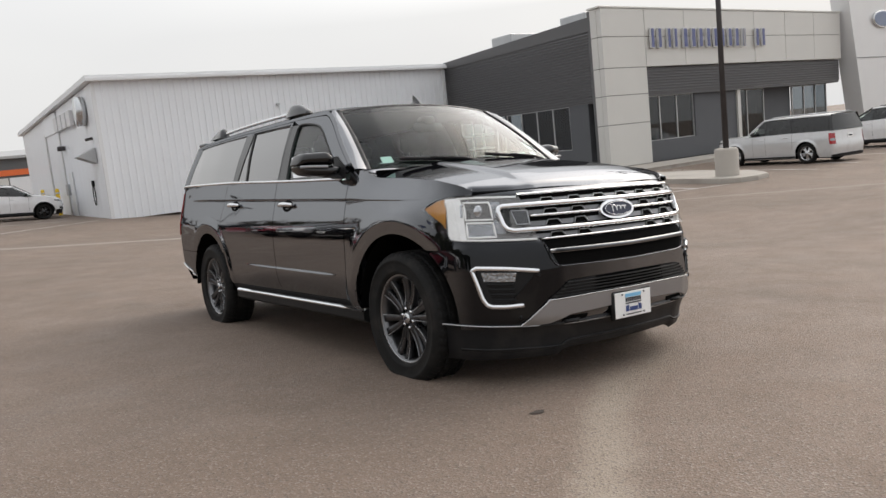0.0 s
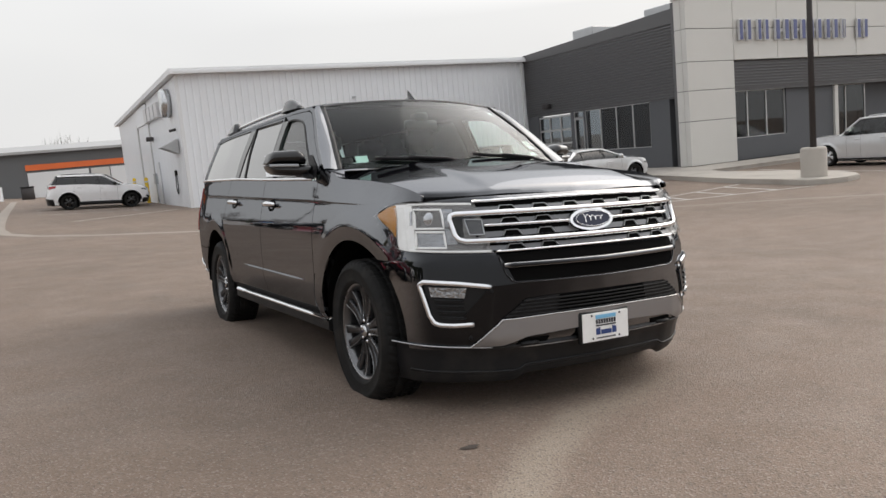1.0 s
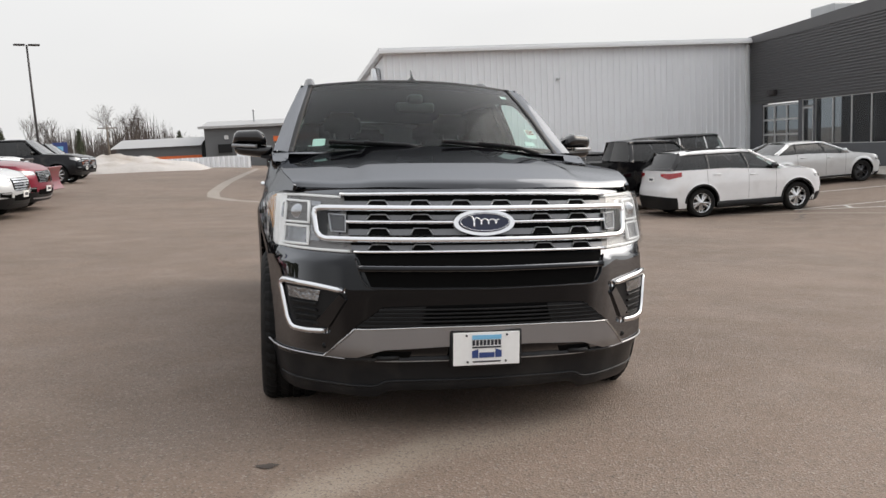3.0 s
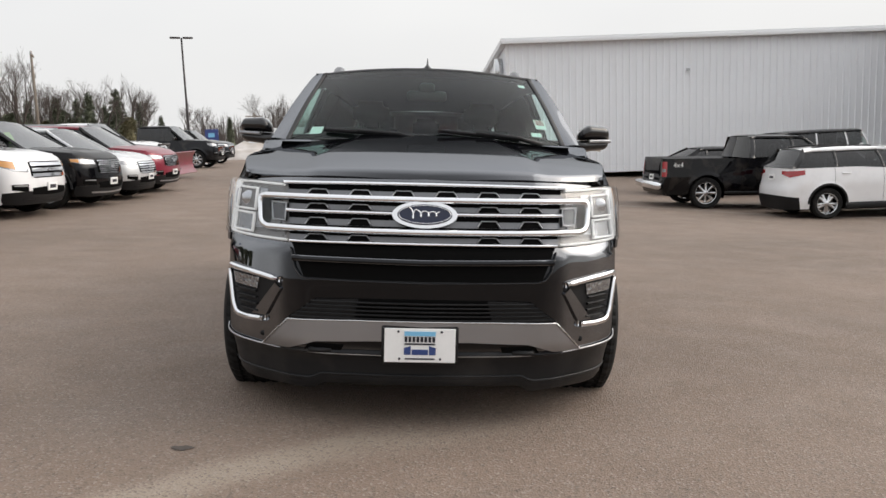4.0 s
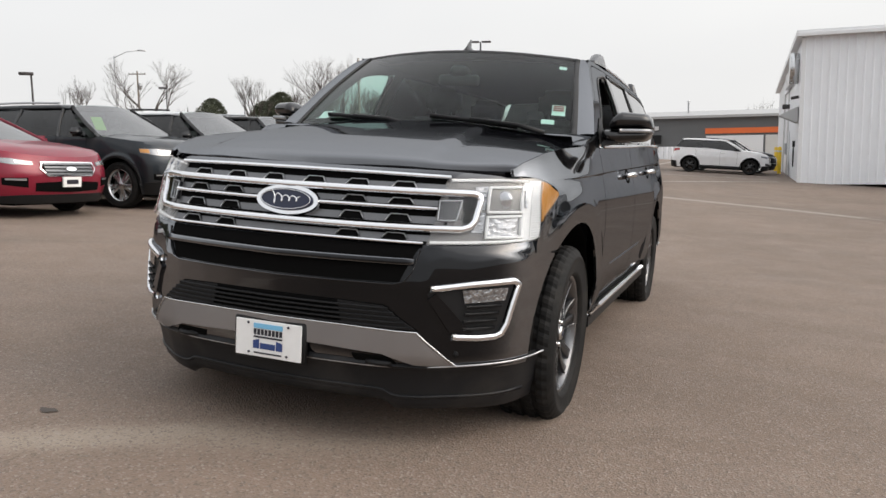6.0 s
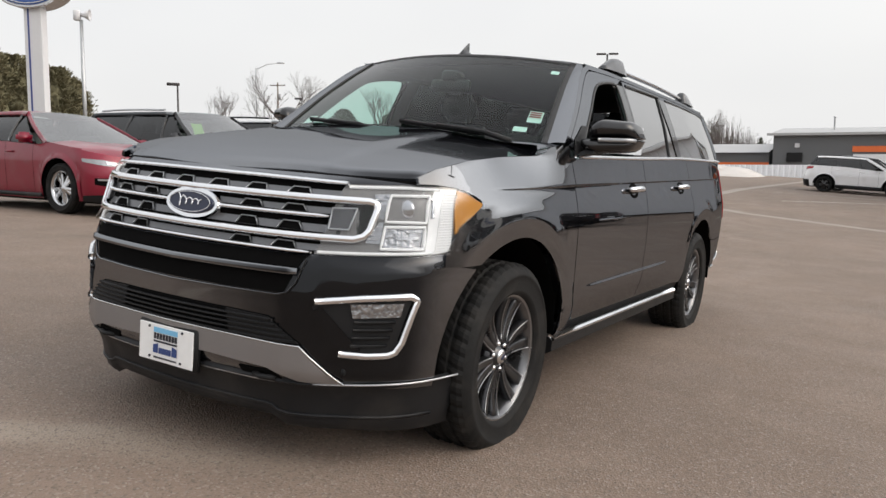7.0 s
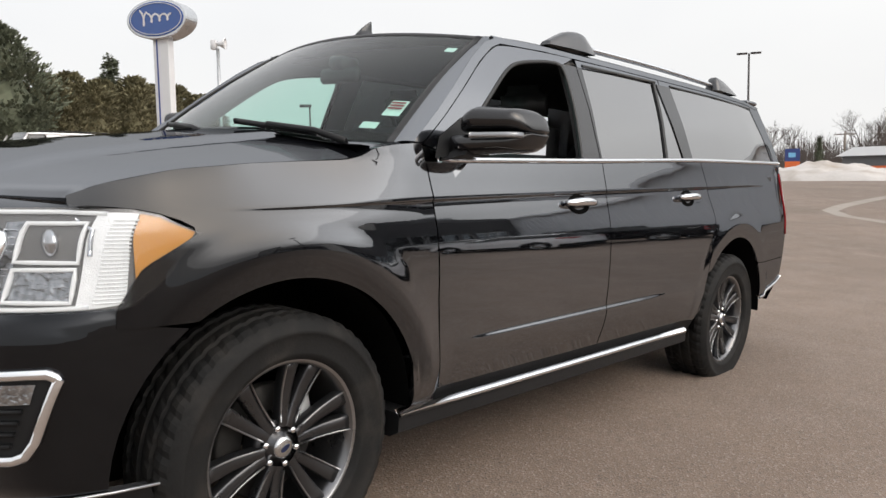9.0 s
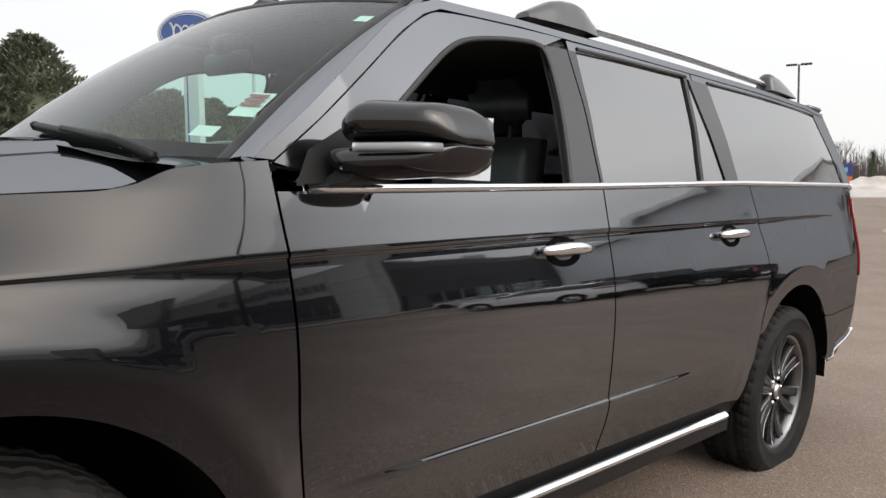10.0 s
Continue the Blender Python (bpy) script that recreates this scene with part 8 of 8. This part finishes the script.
for i in range(22):
    x0 = -13.6 + i * 0.43
    bm = bmesh.new()
    grid(bm, [[(x0, 66.0, z), (x0 + 0.1, 66.0, z), (x0 + 0.15, 65.94, z), (x0 + 0.27, 65.94, z), (x0 + 0.32, 66.0, z), (x0 + 0.42, 66.0, z)] for z in (0.0, 1.62)])
    part("fence_panel", bm, M["white_steel"], fence, smooth=False)
part("fence_rail", box(-13.6, -4.2, 66.01, 66.08, 1.35, 1.45), M["white_trim"], fence, smooth=False)
# dumpster and meter by the depot door
bin_ = thing("bin", "dark waste bin beside the depot door", "bin", m=pose(-2.4, 70, 0.2))
part("body", box(-0.5, 0.5, -0.4, 0.4, 0, 1.2, 0.05), M["dark_pole"], bin_)
part("lid", box(-0.54, 0.54, -0.44, 0.44, 1.2, 1.28, 0.02), M["black_plastic"], bin_)


def twin_lamp(x, y, h, span=1.3, label="tall dark lamp post with two flat heads", ang=0, base=True):
    g = ground_z(x, y)
    lp = thing("street_lamp", label, "street lamp", "lot lamps", m=pose(x, y, g, 0, 0, ang))
    bm = bmesh.new()
    tube(bm, [(0, 0, 0), (0, 0, h - g)], [0.1, 0.065], 10)
    part("pole", bm, M["dark_pole"], lp)
    for s in (1, -1):
        bm = bmesh.new()
        vs = block(bm, 0.1, span / 2 + 0.1, -0.18, 0.18, h - g - 0.06, h - g + 0.06, 0.03)
        bmesh.ops.rotate(bm, verts=bm.verts[:], cent=(0, 0, h - g), matrix=Matrix.Rotation(0 if s > 0 else math.pi, 3, "Z"))
        part("lamp_head", bm, M["dark_pole"], lp)
    if base:
        part("footing", lathe([(0.0, 0.75), (0.22, 0.75), (0.25, 0.7), (0.25, -0.3)], 18, "z"), M["concrete"], lp)
    return lp


twin_lamp(-18.6, 56.9, 10.2, 1.5, ang=20)
# lamp post at the island, its head out of sight
isl = twin_lamp(18.0, 10.9, 9.5, 1.5, "tall dark lamp post in a concrete footing")
for ob in isl.children:
    if ob.name.startswith("footing"):
        ob.scale = (1.45, 1.45, 1.35)


def far_lamp(x, y, h, single=True, arm=0.0):
    g = ground_z(x, y)
    lp = thing("street_lamp", "slim far street lamp on a metal pole", "street lamp", "far street lamps", m=pose(x, y, g, 0, 0, math.degrees(math.atan2(y, x)) - 90))
    bm = bmesh.new()
    tube(bm, [(0, 0, 0), (0, 0, h)], [0.09, 0.06], 8)
    if arm:
        tube(bm, [(0, 0, h - 0.2), (arm * 0.5, 0, h + 0.5), (arm, 0, h + 0.7)], 0.045, 6)
    part("pole", bm, M["galv"] if arm else M["dark_pole"], lp)
    bm = bmesh.new()
    if arm:
        block(bm, arm - 0.1, arm + 0.75, -0.14, 0.14, h + 0.64, h + 0.8, 0.04)
    else:
        block(bm, -0.75, 0.15, -0.16, 0.16, h - 0.04, h + 0.16, 0.03)
    part("lamp_head", bm, M["galv"] if arm else M["dark_pole"], lp)


far_lamp(-43.6, 35.8, 6.2)
far_lamp(-64.4, 64.8, 11.8, arm=2.6)
far_lamp(-57.2, 64.6, 7.9)


def utility_pole(x, y, h, arms=1, ang=25):
    g = ground_z(x, y)
    up = thing("utility_pole", "weathered wooden utility pole with crossarm", "utility pole", "utility poles", m=pose(x, y, g, 0, 0, ang))
    bm = bmesh.new()
    tube(bm, [(0, 0, 0), (0, 0, h)], [0.17, 0.11], 8)
    part("pole", bm, M["wood_pole"], up)
    for k in range(arms):
        bm = bmesh.new()
        block(bm, -1.2, 1.2, -0.14, -0.02, h - 0.5 - k * 0.9, h - 0.36 - k * 0.9)
        part("crossarm", bm, M["wood_pole"], up, smooth=False)
        for dx in (-1.1, -0.55, 0.55, 1.1):
            part("insulator", lathe([(0.0, 0.2), (0.05, 0.16), (0.05, 0.05), (0.03, 0.0)], 8, "z"), M["galv"], up, m=pose(dx, -0.08, h - 0.36 - k * 0.9))
    bm = bmesh.new()
    tube(bm, [(0.3, 0, h - 2.6), (0.3, 0, h - 1.7)], 0.22, 10)
    part("transformer", bm, M["galv"], up)


utility_pole(-39, 74.7, 11.2, 1, 110)
utility_pole(-79.7, 84.8, 12.8)
utility_pole(-24, 104.5, 5.8)

# oval dealer sign on its white pylon
sign = thing("pylon_sign", "tall white pylon with a blue oval sign", "sign", m=pose(-26, 14.5, ground_z(-26, 14.5), 0, 0, 25))
part("pylon", box(-0.35, 0.35, -0.18, 0.18, -0.2, 6.55, 0.02), M["sign_white"], sign, smooth=False)
part("pylon_stripe", box(-0.2, -0.13, -0.19, -0.182, 0, 6.5), M["sign_blue"], sign, smooth=False)
so = oval("oval_case", sign, 2.75, 1.55, 0.7, M["alloy"], "metal rimmed oval case", pose(0, 0.35, 7.2), 48)
M["oval_blue"] = pbr("oval_blue", (0.02, 0.07, 0.26), 0.2, 0.0, 0.05, 10, 1, coat=0.6)
oval("oval_ring", so, 2.6, 1.42, 0.71, M["sign_white"], "", pose(0, 0, 0), 48)
oval("oval_face", so, 2.52, 1.36, 0.725, M["oval_blue"], "plain blue oval face", pose(0, 0, 0), 48)
bm = bmesh.new()
bar(bm, [(1.16 * math.cos(a), -0.76, 0.6 * math.sin(a)) for a in np.linspace(0, 2 * math.pi, 48, endpoint=False)], 0.03, 0.01, (0, -1, 0), True)
bar(bm, scribble(1.45, 0.62, -0.76), 0.075, 0.01, (0, -1, 0))
part("oval_line", bm, M["sign_white"], so)
# siren post
sp = thing("siren_post", "grey post with a pale horn siren on top", "siren", m=pose(-39, 25.2, ground_z(-39, 25), 0, 0, 40))
SIREN = Matrix.Translation((0, 0, 8.8)) @ Matrix.Diagonal((0.8, 0.8, 0.8, 1)) @ Matrix.Translation((0, 0, -8.8))
bm = bmesh.new()
tube(bm, [(0, 0, 0), (0, 0, 8.8)], [0.14, 0.1], 10)
part("post", bm, M["galv"], sp)
part("horn", lathe([(0.0, -0.1), (0.14, -0.1), (0.16, 0.1), (0.42, 0.55), (0.4, 0.55), (0.1, 0.12)], 18, "x"), M["sign_white"], sp, m=SIREN @ pose(0.05, 0, 9.15))
part("drive_box", box(-0.5, -0.05, -0.2, 0.2, 8.75, 9.45, 0.03), M["sign_white"], sp, m=SIREN)
# road sign board far away
bb = thing("billboard", "small blue and orange roadside board", "sign", m=pose(-28.5, 99, ground_z(-28, 99), 0, 0, 15) @ Matrix.Diagonal((0.5, 0.7, 0.7, 1)))
for sx in (-1.2, 1.2):
    part("leg", box(sx - 0.08, sx + 0.08, -0.05, 0.05, 0, 2.2), M["dark_pole"], bb, smooth=False)
part("panel_blue", box(-1.7, 1.7, -0.12, 0.12, 3.0, 5.2, 0.02), M["sign_blue"], bb, smooth=False)
part("panel_orange", box(-1.7, 1.7, -0.12, 0.12, 1.2, 2.98, 0.02), M["orange"], bb, smooth=False)
part("panel_mark", box(-0.9, 0.7, -0.14, -0.122, 3.7, 4.5, 0.02), M["plate_sky"], bb, smooth=False)


# ---- snow bank ----
def bank(name, x0, x1, yc, width, height, seed):
    bm = bmesh.new()
    rows = []
    for i, x in enumerate(np.linspace(x0, x1, 90)):
        row = []
        end = min(1.0, (x - x0) / 2.5, (x1 - x) / 5.0)
        for j, v in enumerate(np.linspace(-1, 1, 22)):
            n = noise.fractal(Vector((x * 0.35, v * 1.6 + seed, seed)), 1.0, 2.0, 5)
            hh = max(0.0, (1 - v * v) ** 0.8 * height * max(0.0, end) ** 0.6 * (1 + 0.55 * n))
            yy = yc + v * width / 2 + 0.5 * n
            row.append((x, yy, ground_z(x, yy) - 0.03 + hh))
        rows.append(row)
    grid(bm, rows)
    ob = new(name, to_mesh(name, bm, M["snow"]))
    return tagged(ob, "long dirty bank of ploughed snow", "snow", kind="structure")


bank("snow_bank", -24, -7.0, 58, 9, 1.1, 3.0)
bank("snow_bank_low", -60, -22, 60, 9, 1.0, 8.0)


# ---- trees ----
def bare_tree(name_seed, height, spread, levels=5):
    rnd = random.Random(name_seed)
    trunk, crown = bmesh.new(), bmesh.new()

    def grow(p, d, length, r, lev):
        bm = trunk if lev >= levels - 1 else crown
        q = p + d * length * 0.5 + Vector((rnd.uniform(-1, 1), rnd.uniform(-1, 1), 0)) * length * 0.06
        e = p + d * length
        tube(bm, [p, q, e] if lev > 2 else [p, e], [r, r * 0.82, r * 0.62] if lev > 2 else [r, r * 0.62], 6 if lev > 4 else 3, False)
        if lev == 0:
            return
        n = rnd.choice((2, 2, 3, 3)) if lev < levels else 4
        for k in range(n):
            ax = Vector((rnd.uniform(-1, 1), rnd.uniform(-1, 1), rnd.uniform(-0.25, 0.4))).normalized()
            nd = (d + ax * spread * rnd.uniform(0.55, 1.1) + Vector((0, 0, 0.16))).normalized()
            t = 1.0 if k == 0 else rnd.uniform(0.55, 1.0)
            grow(p.lerp(e, t), nd, length * rnd.uniform(0.6, 0.82), r * rnd.uniform(0.5, 0.66), lev - 1)

    grow(Vector((0, 0, -0.2)), Vector((0, 0, 1)), height * 0.25, height * 0.016, levels)
    top = max(v.co.z for v in crown.verts)
    for q in (trunk, crown):
        bmesh.ops.scale(q, vec=(height / top,) * 3, verts=q.verts[:])
    return to_mesh("trunk", trunk, M["bark"]), to_mesh("crown", crown, M["twig"])


def conifer(seed, height, radius, dense=1.0, brown=False, column=False):
    rnd = random.Random(seed)
    tr = bmesh.new()
    tube(tr, [(0, 0, -0.2), (0, 0, height * 0.97)], [height * 0.017, 0.02], 7)
    V, F = [], []

    def reach(t):
        if column:
            return radius * (0.55 + 0.45 * min(1.0, t / 0.25)) * max(0.02, 1 - (max(0.0, t - 0.3) / 0.7) ** 2.2) ** 0.7
        return radius * (1 - t) ** 0.9 * (0.87 + 0.13 * math.cos(t * height * 5.2)) + 0.05

    lump = [(rnd.uniform(0, 6.28), rnd.uniform(0.1, 0.9), rnd.uniform(-0.28, 0.25)) for _ in range(14)]

    def full(t, a):
        g = 1.0
        for la, lt, k in lump:
            da = math.atan2(math.sin(a - la), math.cos(a - la))
            g += k * math.exp(-(da / 0.6) ** 2 - ((t - lt) / 0.13) ** 2)
        return reach(t) * g

    # dark inner mass of twigs
    nz, na = 16, 12
    o = 0
    for i in range(nz + 1):
        t = i / nz
        for j in range(na):
            a = 2 * math.pi * j / na
            rr = full(t, a) * (0.66 if column else 0.6) * rnd.uniform(0.8, 1.1)
            V.append((rr * math.cos(a), rr * math.sin(a), height * (0.04 + 0.93 * t)))
    for i in range(nz):
        for j in range(na):
            F.append((o + i * na + j, o + i * na + (j + 1) % na, o + (i + 1) * na + (j + 1) % na, o + (i + 1) * na + j))
    n = int(330 * height / 8 * dense)
    for i in range(n):
        t = 1 - rnd.random() ** 0.8 if not column else rnd.random() ** 1.15
        z = height * (0.05 + 0.94 * t)
        a = rnd.uniform(0, 2 * math.pi)
        rr = full(t, a) * rnd.uniform(0.8, 1.08)
        c, s = math.cos(a), math.sin(a)
        droop = -0.3 if not column else 0.35
        for k in range(12):
            u = rnd.uniform(0.35, 1.0) if not column else rnd.uniform(0.62, 1.0)
            p = Vector((c * rr * u + rnd.uniform(-0.1, 0.1), s * rr * u + rnd.uniform(-0.1, 0.1), z + droop * rr * u + rnd.uniform(-0.08, 0.08)))
            side = rnd.uniform(-1.0, 1.0)
            d = Vector((c * math.cos(side) - s * math.sin(side), s * math.cos(side) + c * math.sin(side), rnd.uniform(-0.4, 0.25) if not column else rnd.uniform(0.1, 1.2))).normalized()
            ln = rnd.uniform(0.16, 0.38) * (0.5 + radius * 0.22)
            w = ln * rnd.uniform(0.22, 0.4)
            n2 = d.cross(Vector((rnd.uniform(-1, 1), rnd.uniform(-1, 1), 1))).normalized() * w
            b0 = len(V)
            V += [tuple(p - n2 * 0.5), tuple(p + d * ln * 0.6 + n2 * 0.6), tuple(p + d * ln), tuple(p + d * ln * 0.5 - n2 * 0.7)]
            F.append((b0, b0 + 1, b0 + 2, b0 + 3))
    me = bpy.data.meshes.new("crown")
    me.from_pydata(V, [], F)
    me.materials.append(M["needle_brown"] if brown else M["needle"])
    return to_mesh("trunk", tr, M["bark"]), me


def plant(name, meshes, x, y, scale, rz, label, category="tree", group="trees round the lot"):
    t = thing(name, label, category, group, m=pose(x, y, ground_z(x, y), 0, 0, rz) @ Matrix.Diagonal((scale, scale, scale, 1)))
    for nm, me in zip(("trunk", "crown"), meshes):
        ob = new(nm, me)
        ob.parent = t
    return t


rnd = random.Random(5)
bares = [bare_tree(11, 12, 0.6, 7), bare_tree(12, 12, 0.75, 7), bare_tree(13, 12, 0.5, 7)]
spruces = [conifer(21, 9, 2.8, 1.5), conifer(22, 9, 2.1, 1.3)]
cedars = [conifer(31, 6.5, 1.75, 2.6, True, True), conifer(32, 6.5, 1.6, 2.6, True, True), conifer(33, 9, 2.7, 3.4, False, True)]
BARE, SPR, CED = "leafless grey-brown deciduous tree", "dark green spruce tree", "brownish green cedar in a hedge row"
# cedars and spruces beside the pylon
for k in range(14):
    f = k / 16
    plant("cedar", cedars[k % 2], -40.0 - 3.5 * f + 0.5 * math.sin(k * 2.4), 15.2 + 14.6 * f, (1.02, 0.93, 1.06, 0.98)[k % 4] * (1 - 0.22 * max(0.0, f - 0.55)), k * 77, CED)
for x, y, sc, k in ((-38, 9.0, 0.94, 2), (-39.5, 5.0, 0.9, 2), (-38.5, 12.5, 0.96, 2), (-41, 1.0, 0.95, 2)):
    plant("cedar", cedars[2], x, y, sc, x * 31, "tall green cedar tree")
plant("spruce", spruces[0], -52, 24.6, 1.12, 20, SPR)
plant("spruce", spruces[1], -47, 14.5, 1.2, 120, SPR)
# trees behind the row of cars and towards the road
SPOTS = [(-41.2, 75.8, 0, 0.98), (-44.6, 75.0, 1, 0.98), (-53, 74.3, 2, 0.85), (-50.3, 76.3, 9, 0.88), (-54.5, 79, 9, 0.8), (-40.4, 98.2, 8, 1.04), (-39.4, 87.7, 8, 0.92), (-42.6, 86.3, 8, 0.85), (-38.2, 89, 1, 0.85), (-46, 84, 2, 0.8), (-36.5, 92, 10, 0.8),
         (-60.5, 66, 1, 0.98), (-57, 72, 9, 0.8), (-50, 88, 1, 0.9), (-66, 60, 0, 0.8)]
for az, dist, kind, sc in ((-17.6, 130, 0, 0.75), (-14.4, 130, 8, 0.7), (-12, 132, 1, 0.85), (-10.5, 135, 0, 0.8), (-16, 135, 2, 0.7), (-8, 140, 8, 0.65), (-46, 130, 2, 0.7), (-52, 120, 1, 0.65), (-19, 120, 8, 0.7), (-20.5, 125, 1, 0.75)):
    SPOTS.append((0.5 + dist * math.sin(radians(az)), -4 + dist * math.cos(radians(az)), kind, sc))
for k in range(44):
    az, dist = radians(rnd.uniform(-34, -20)), rnd.uniform(98, 125)
    SPOTS.append((0.5 + dist * math.sin(az), -4 + dist * math.cos(az), rnd.choice((0, 1, 2, 8, 8, 9, 10)), rnd.uniform(0.62, 0.95)))
for x, y, kind, sc in SPOTS:
    if kind < 3:
        plant("bare_tree", bares[kind], x, y, sc, x * 37, BARE)
    elif kind == 8:
        plant("spruce", spruces[int(abs(y)) % 2], x, y, sc, x * 17, SPR)
    elif kind == 10:
        plant("cedar", cedars[int(abs(y)) % 2], x, y, sc, x * 17, "brown winter shrub among bare trees")
    else:
        plant("pine", cedars[2], x, y, sc, x * 17, "broad dark green pine tree")

# far woods: one belt of bare twigs and dark conifers
bm = bmesh.new()
rw = random.Random(9)
for i in range(9000):
    az = radians(rw.uniform(-80, 8))
    dist = rw.uniform(150, 200)
    x, y = dist * math.sin(az), dist * math.cos(az)
    hgt = (7.2 + 2.2 * math.sin(az * 23) + 1.6 * math.sin(az * 61)) * rw.uniform(0.55, 1.15)
    z = ground_z(x, y)
    w = rw.uniform(0.03, 0.1)
    lean = rw.uniform(-0.6, 0.6)
    t = Vector((math.cos(az), -math.sin(az), 0))
    p = Vector((x, y, z))
    q = p + t * lean + Vector((0, 0, hgt))
    vs = [bm.verts.new(p - t * w * 1.5), bm.verts.new(p + t * w * 1.5), bm.verts.new(q)]
    bm.faces.new(vs)
    for k in range(3):
        b0 = p.lerp(q, rw.uniform(0.3, 0.9))
        b1 = b0 + t * rw.uniform(-1.2, 1.2) + Vector((0, 0, rw.uniform(0.5, 1.6)))
        bm.faces.new([bm.verts.new(b0 - t * 0.04), bm.verts.new(b0 + t * 0.04), bm.verts.new(b1)])
woods = tagged(new("far_woods", to_mesh("far_woods", bm, M["twig"], False)), "belt of leafless woods on the horizon", "woods", kind="stuff")

# ---- painted lines ----
LINES = [((11.5, 13.02), (17.3, 13.05)), ((11.5, 12.95), (16.9, 10.05)), ((12.94, 13.03), (12.6, 12.3)), ((14.15, 13.03), (13.75, 11.75)), ((15.35, 13.03), (14.9, 11.12)), ((16.6, 13.03), (15.95, 10.55)),
         ((13.4, 16.4), (17.6, 16.4)), ((14.4, 20.9), (18.6, 21.0)), ((20.4, 9.3), (22.3, 16.4)), ((22.5, 9.1), (25.2, 16.6)), ((26.2, 9.0), (28.0, 16.8)), ((30, 9), (31.6, 16.8)),
         ((-1.2, 25.0), (2.9, 29.3)), ((-2.2, 33.8), (3.0, 33.9)), ((-2.2, 30.4), (2.6, 30.6)), ((-2.2, 36.8), (3.0, 36.9))]
for a, b2 in LINES:
    strip("parking_line", [a, b2], 0.1, 0.008, M["paint_line"], "worn white painted parking line")
# dark oil spots
M["oil"] = pbr("oil", (0.06, 0.048, 0.04), 0.7, 0.0, 0.2, 40, 5)
for ox, oy, r in ((-0.94, -1.16, 0.042), (1.4, -2.1, 0.03)):
    bm = bmesh.new()
    c = [(ox + r * (1 + 0.3 * math.sin(3 * a)) * math.cos(a), oy + 0.6 * r * (1 + 0.2 * math.cos(5 * a)) * math.sin(a)) for a in np.linspace(0, 2 * math.pi, 18, endpoint=False)]
    bm.faces.new([bm.verts.new((x, y, ground_z(x, y) + 0.004)) for x, y in c])
    tagged(new("oil_spot", to_mesh("oil_spot", bm, M["oil"], False)), "small dark oil spot on the asphalt", "stain", kind="structure")

# tarred crack in the asphalt by the hatched bay
strip("asphalt_crack", [(11.45, 12.7), (11.2, 12.35), (11.1, 12.0), (10.75, 11.75), (10.6, 11.4), (10.2, 11.15)], 0.05, 0.005, M["oil"], "dark tarred crack in the asphalt")
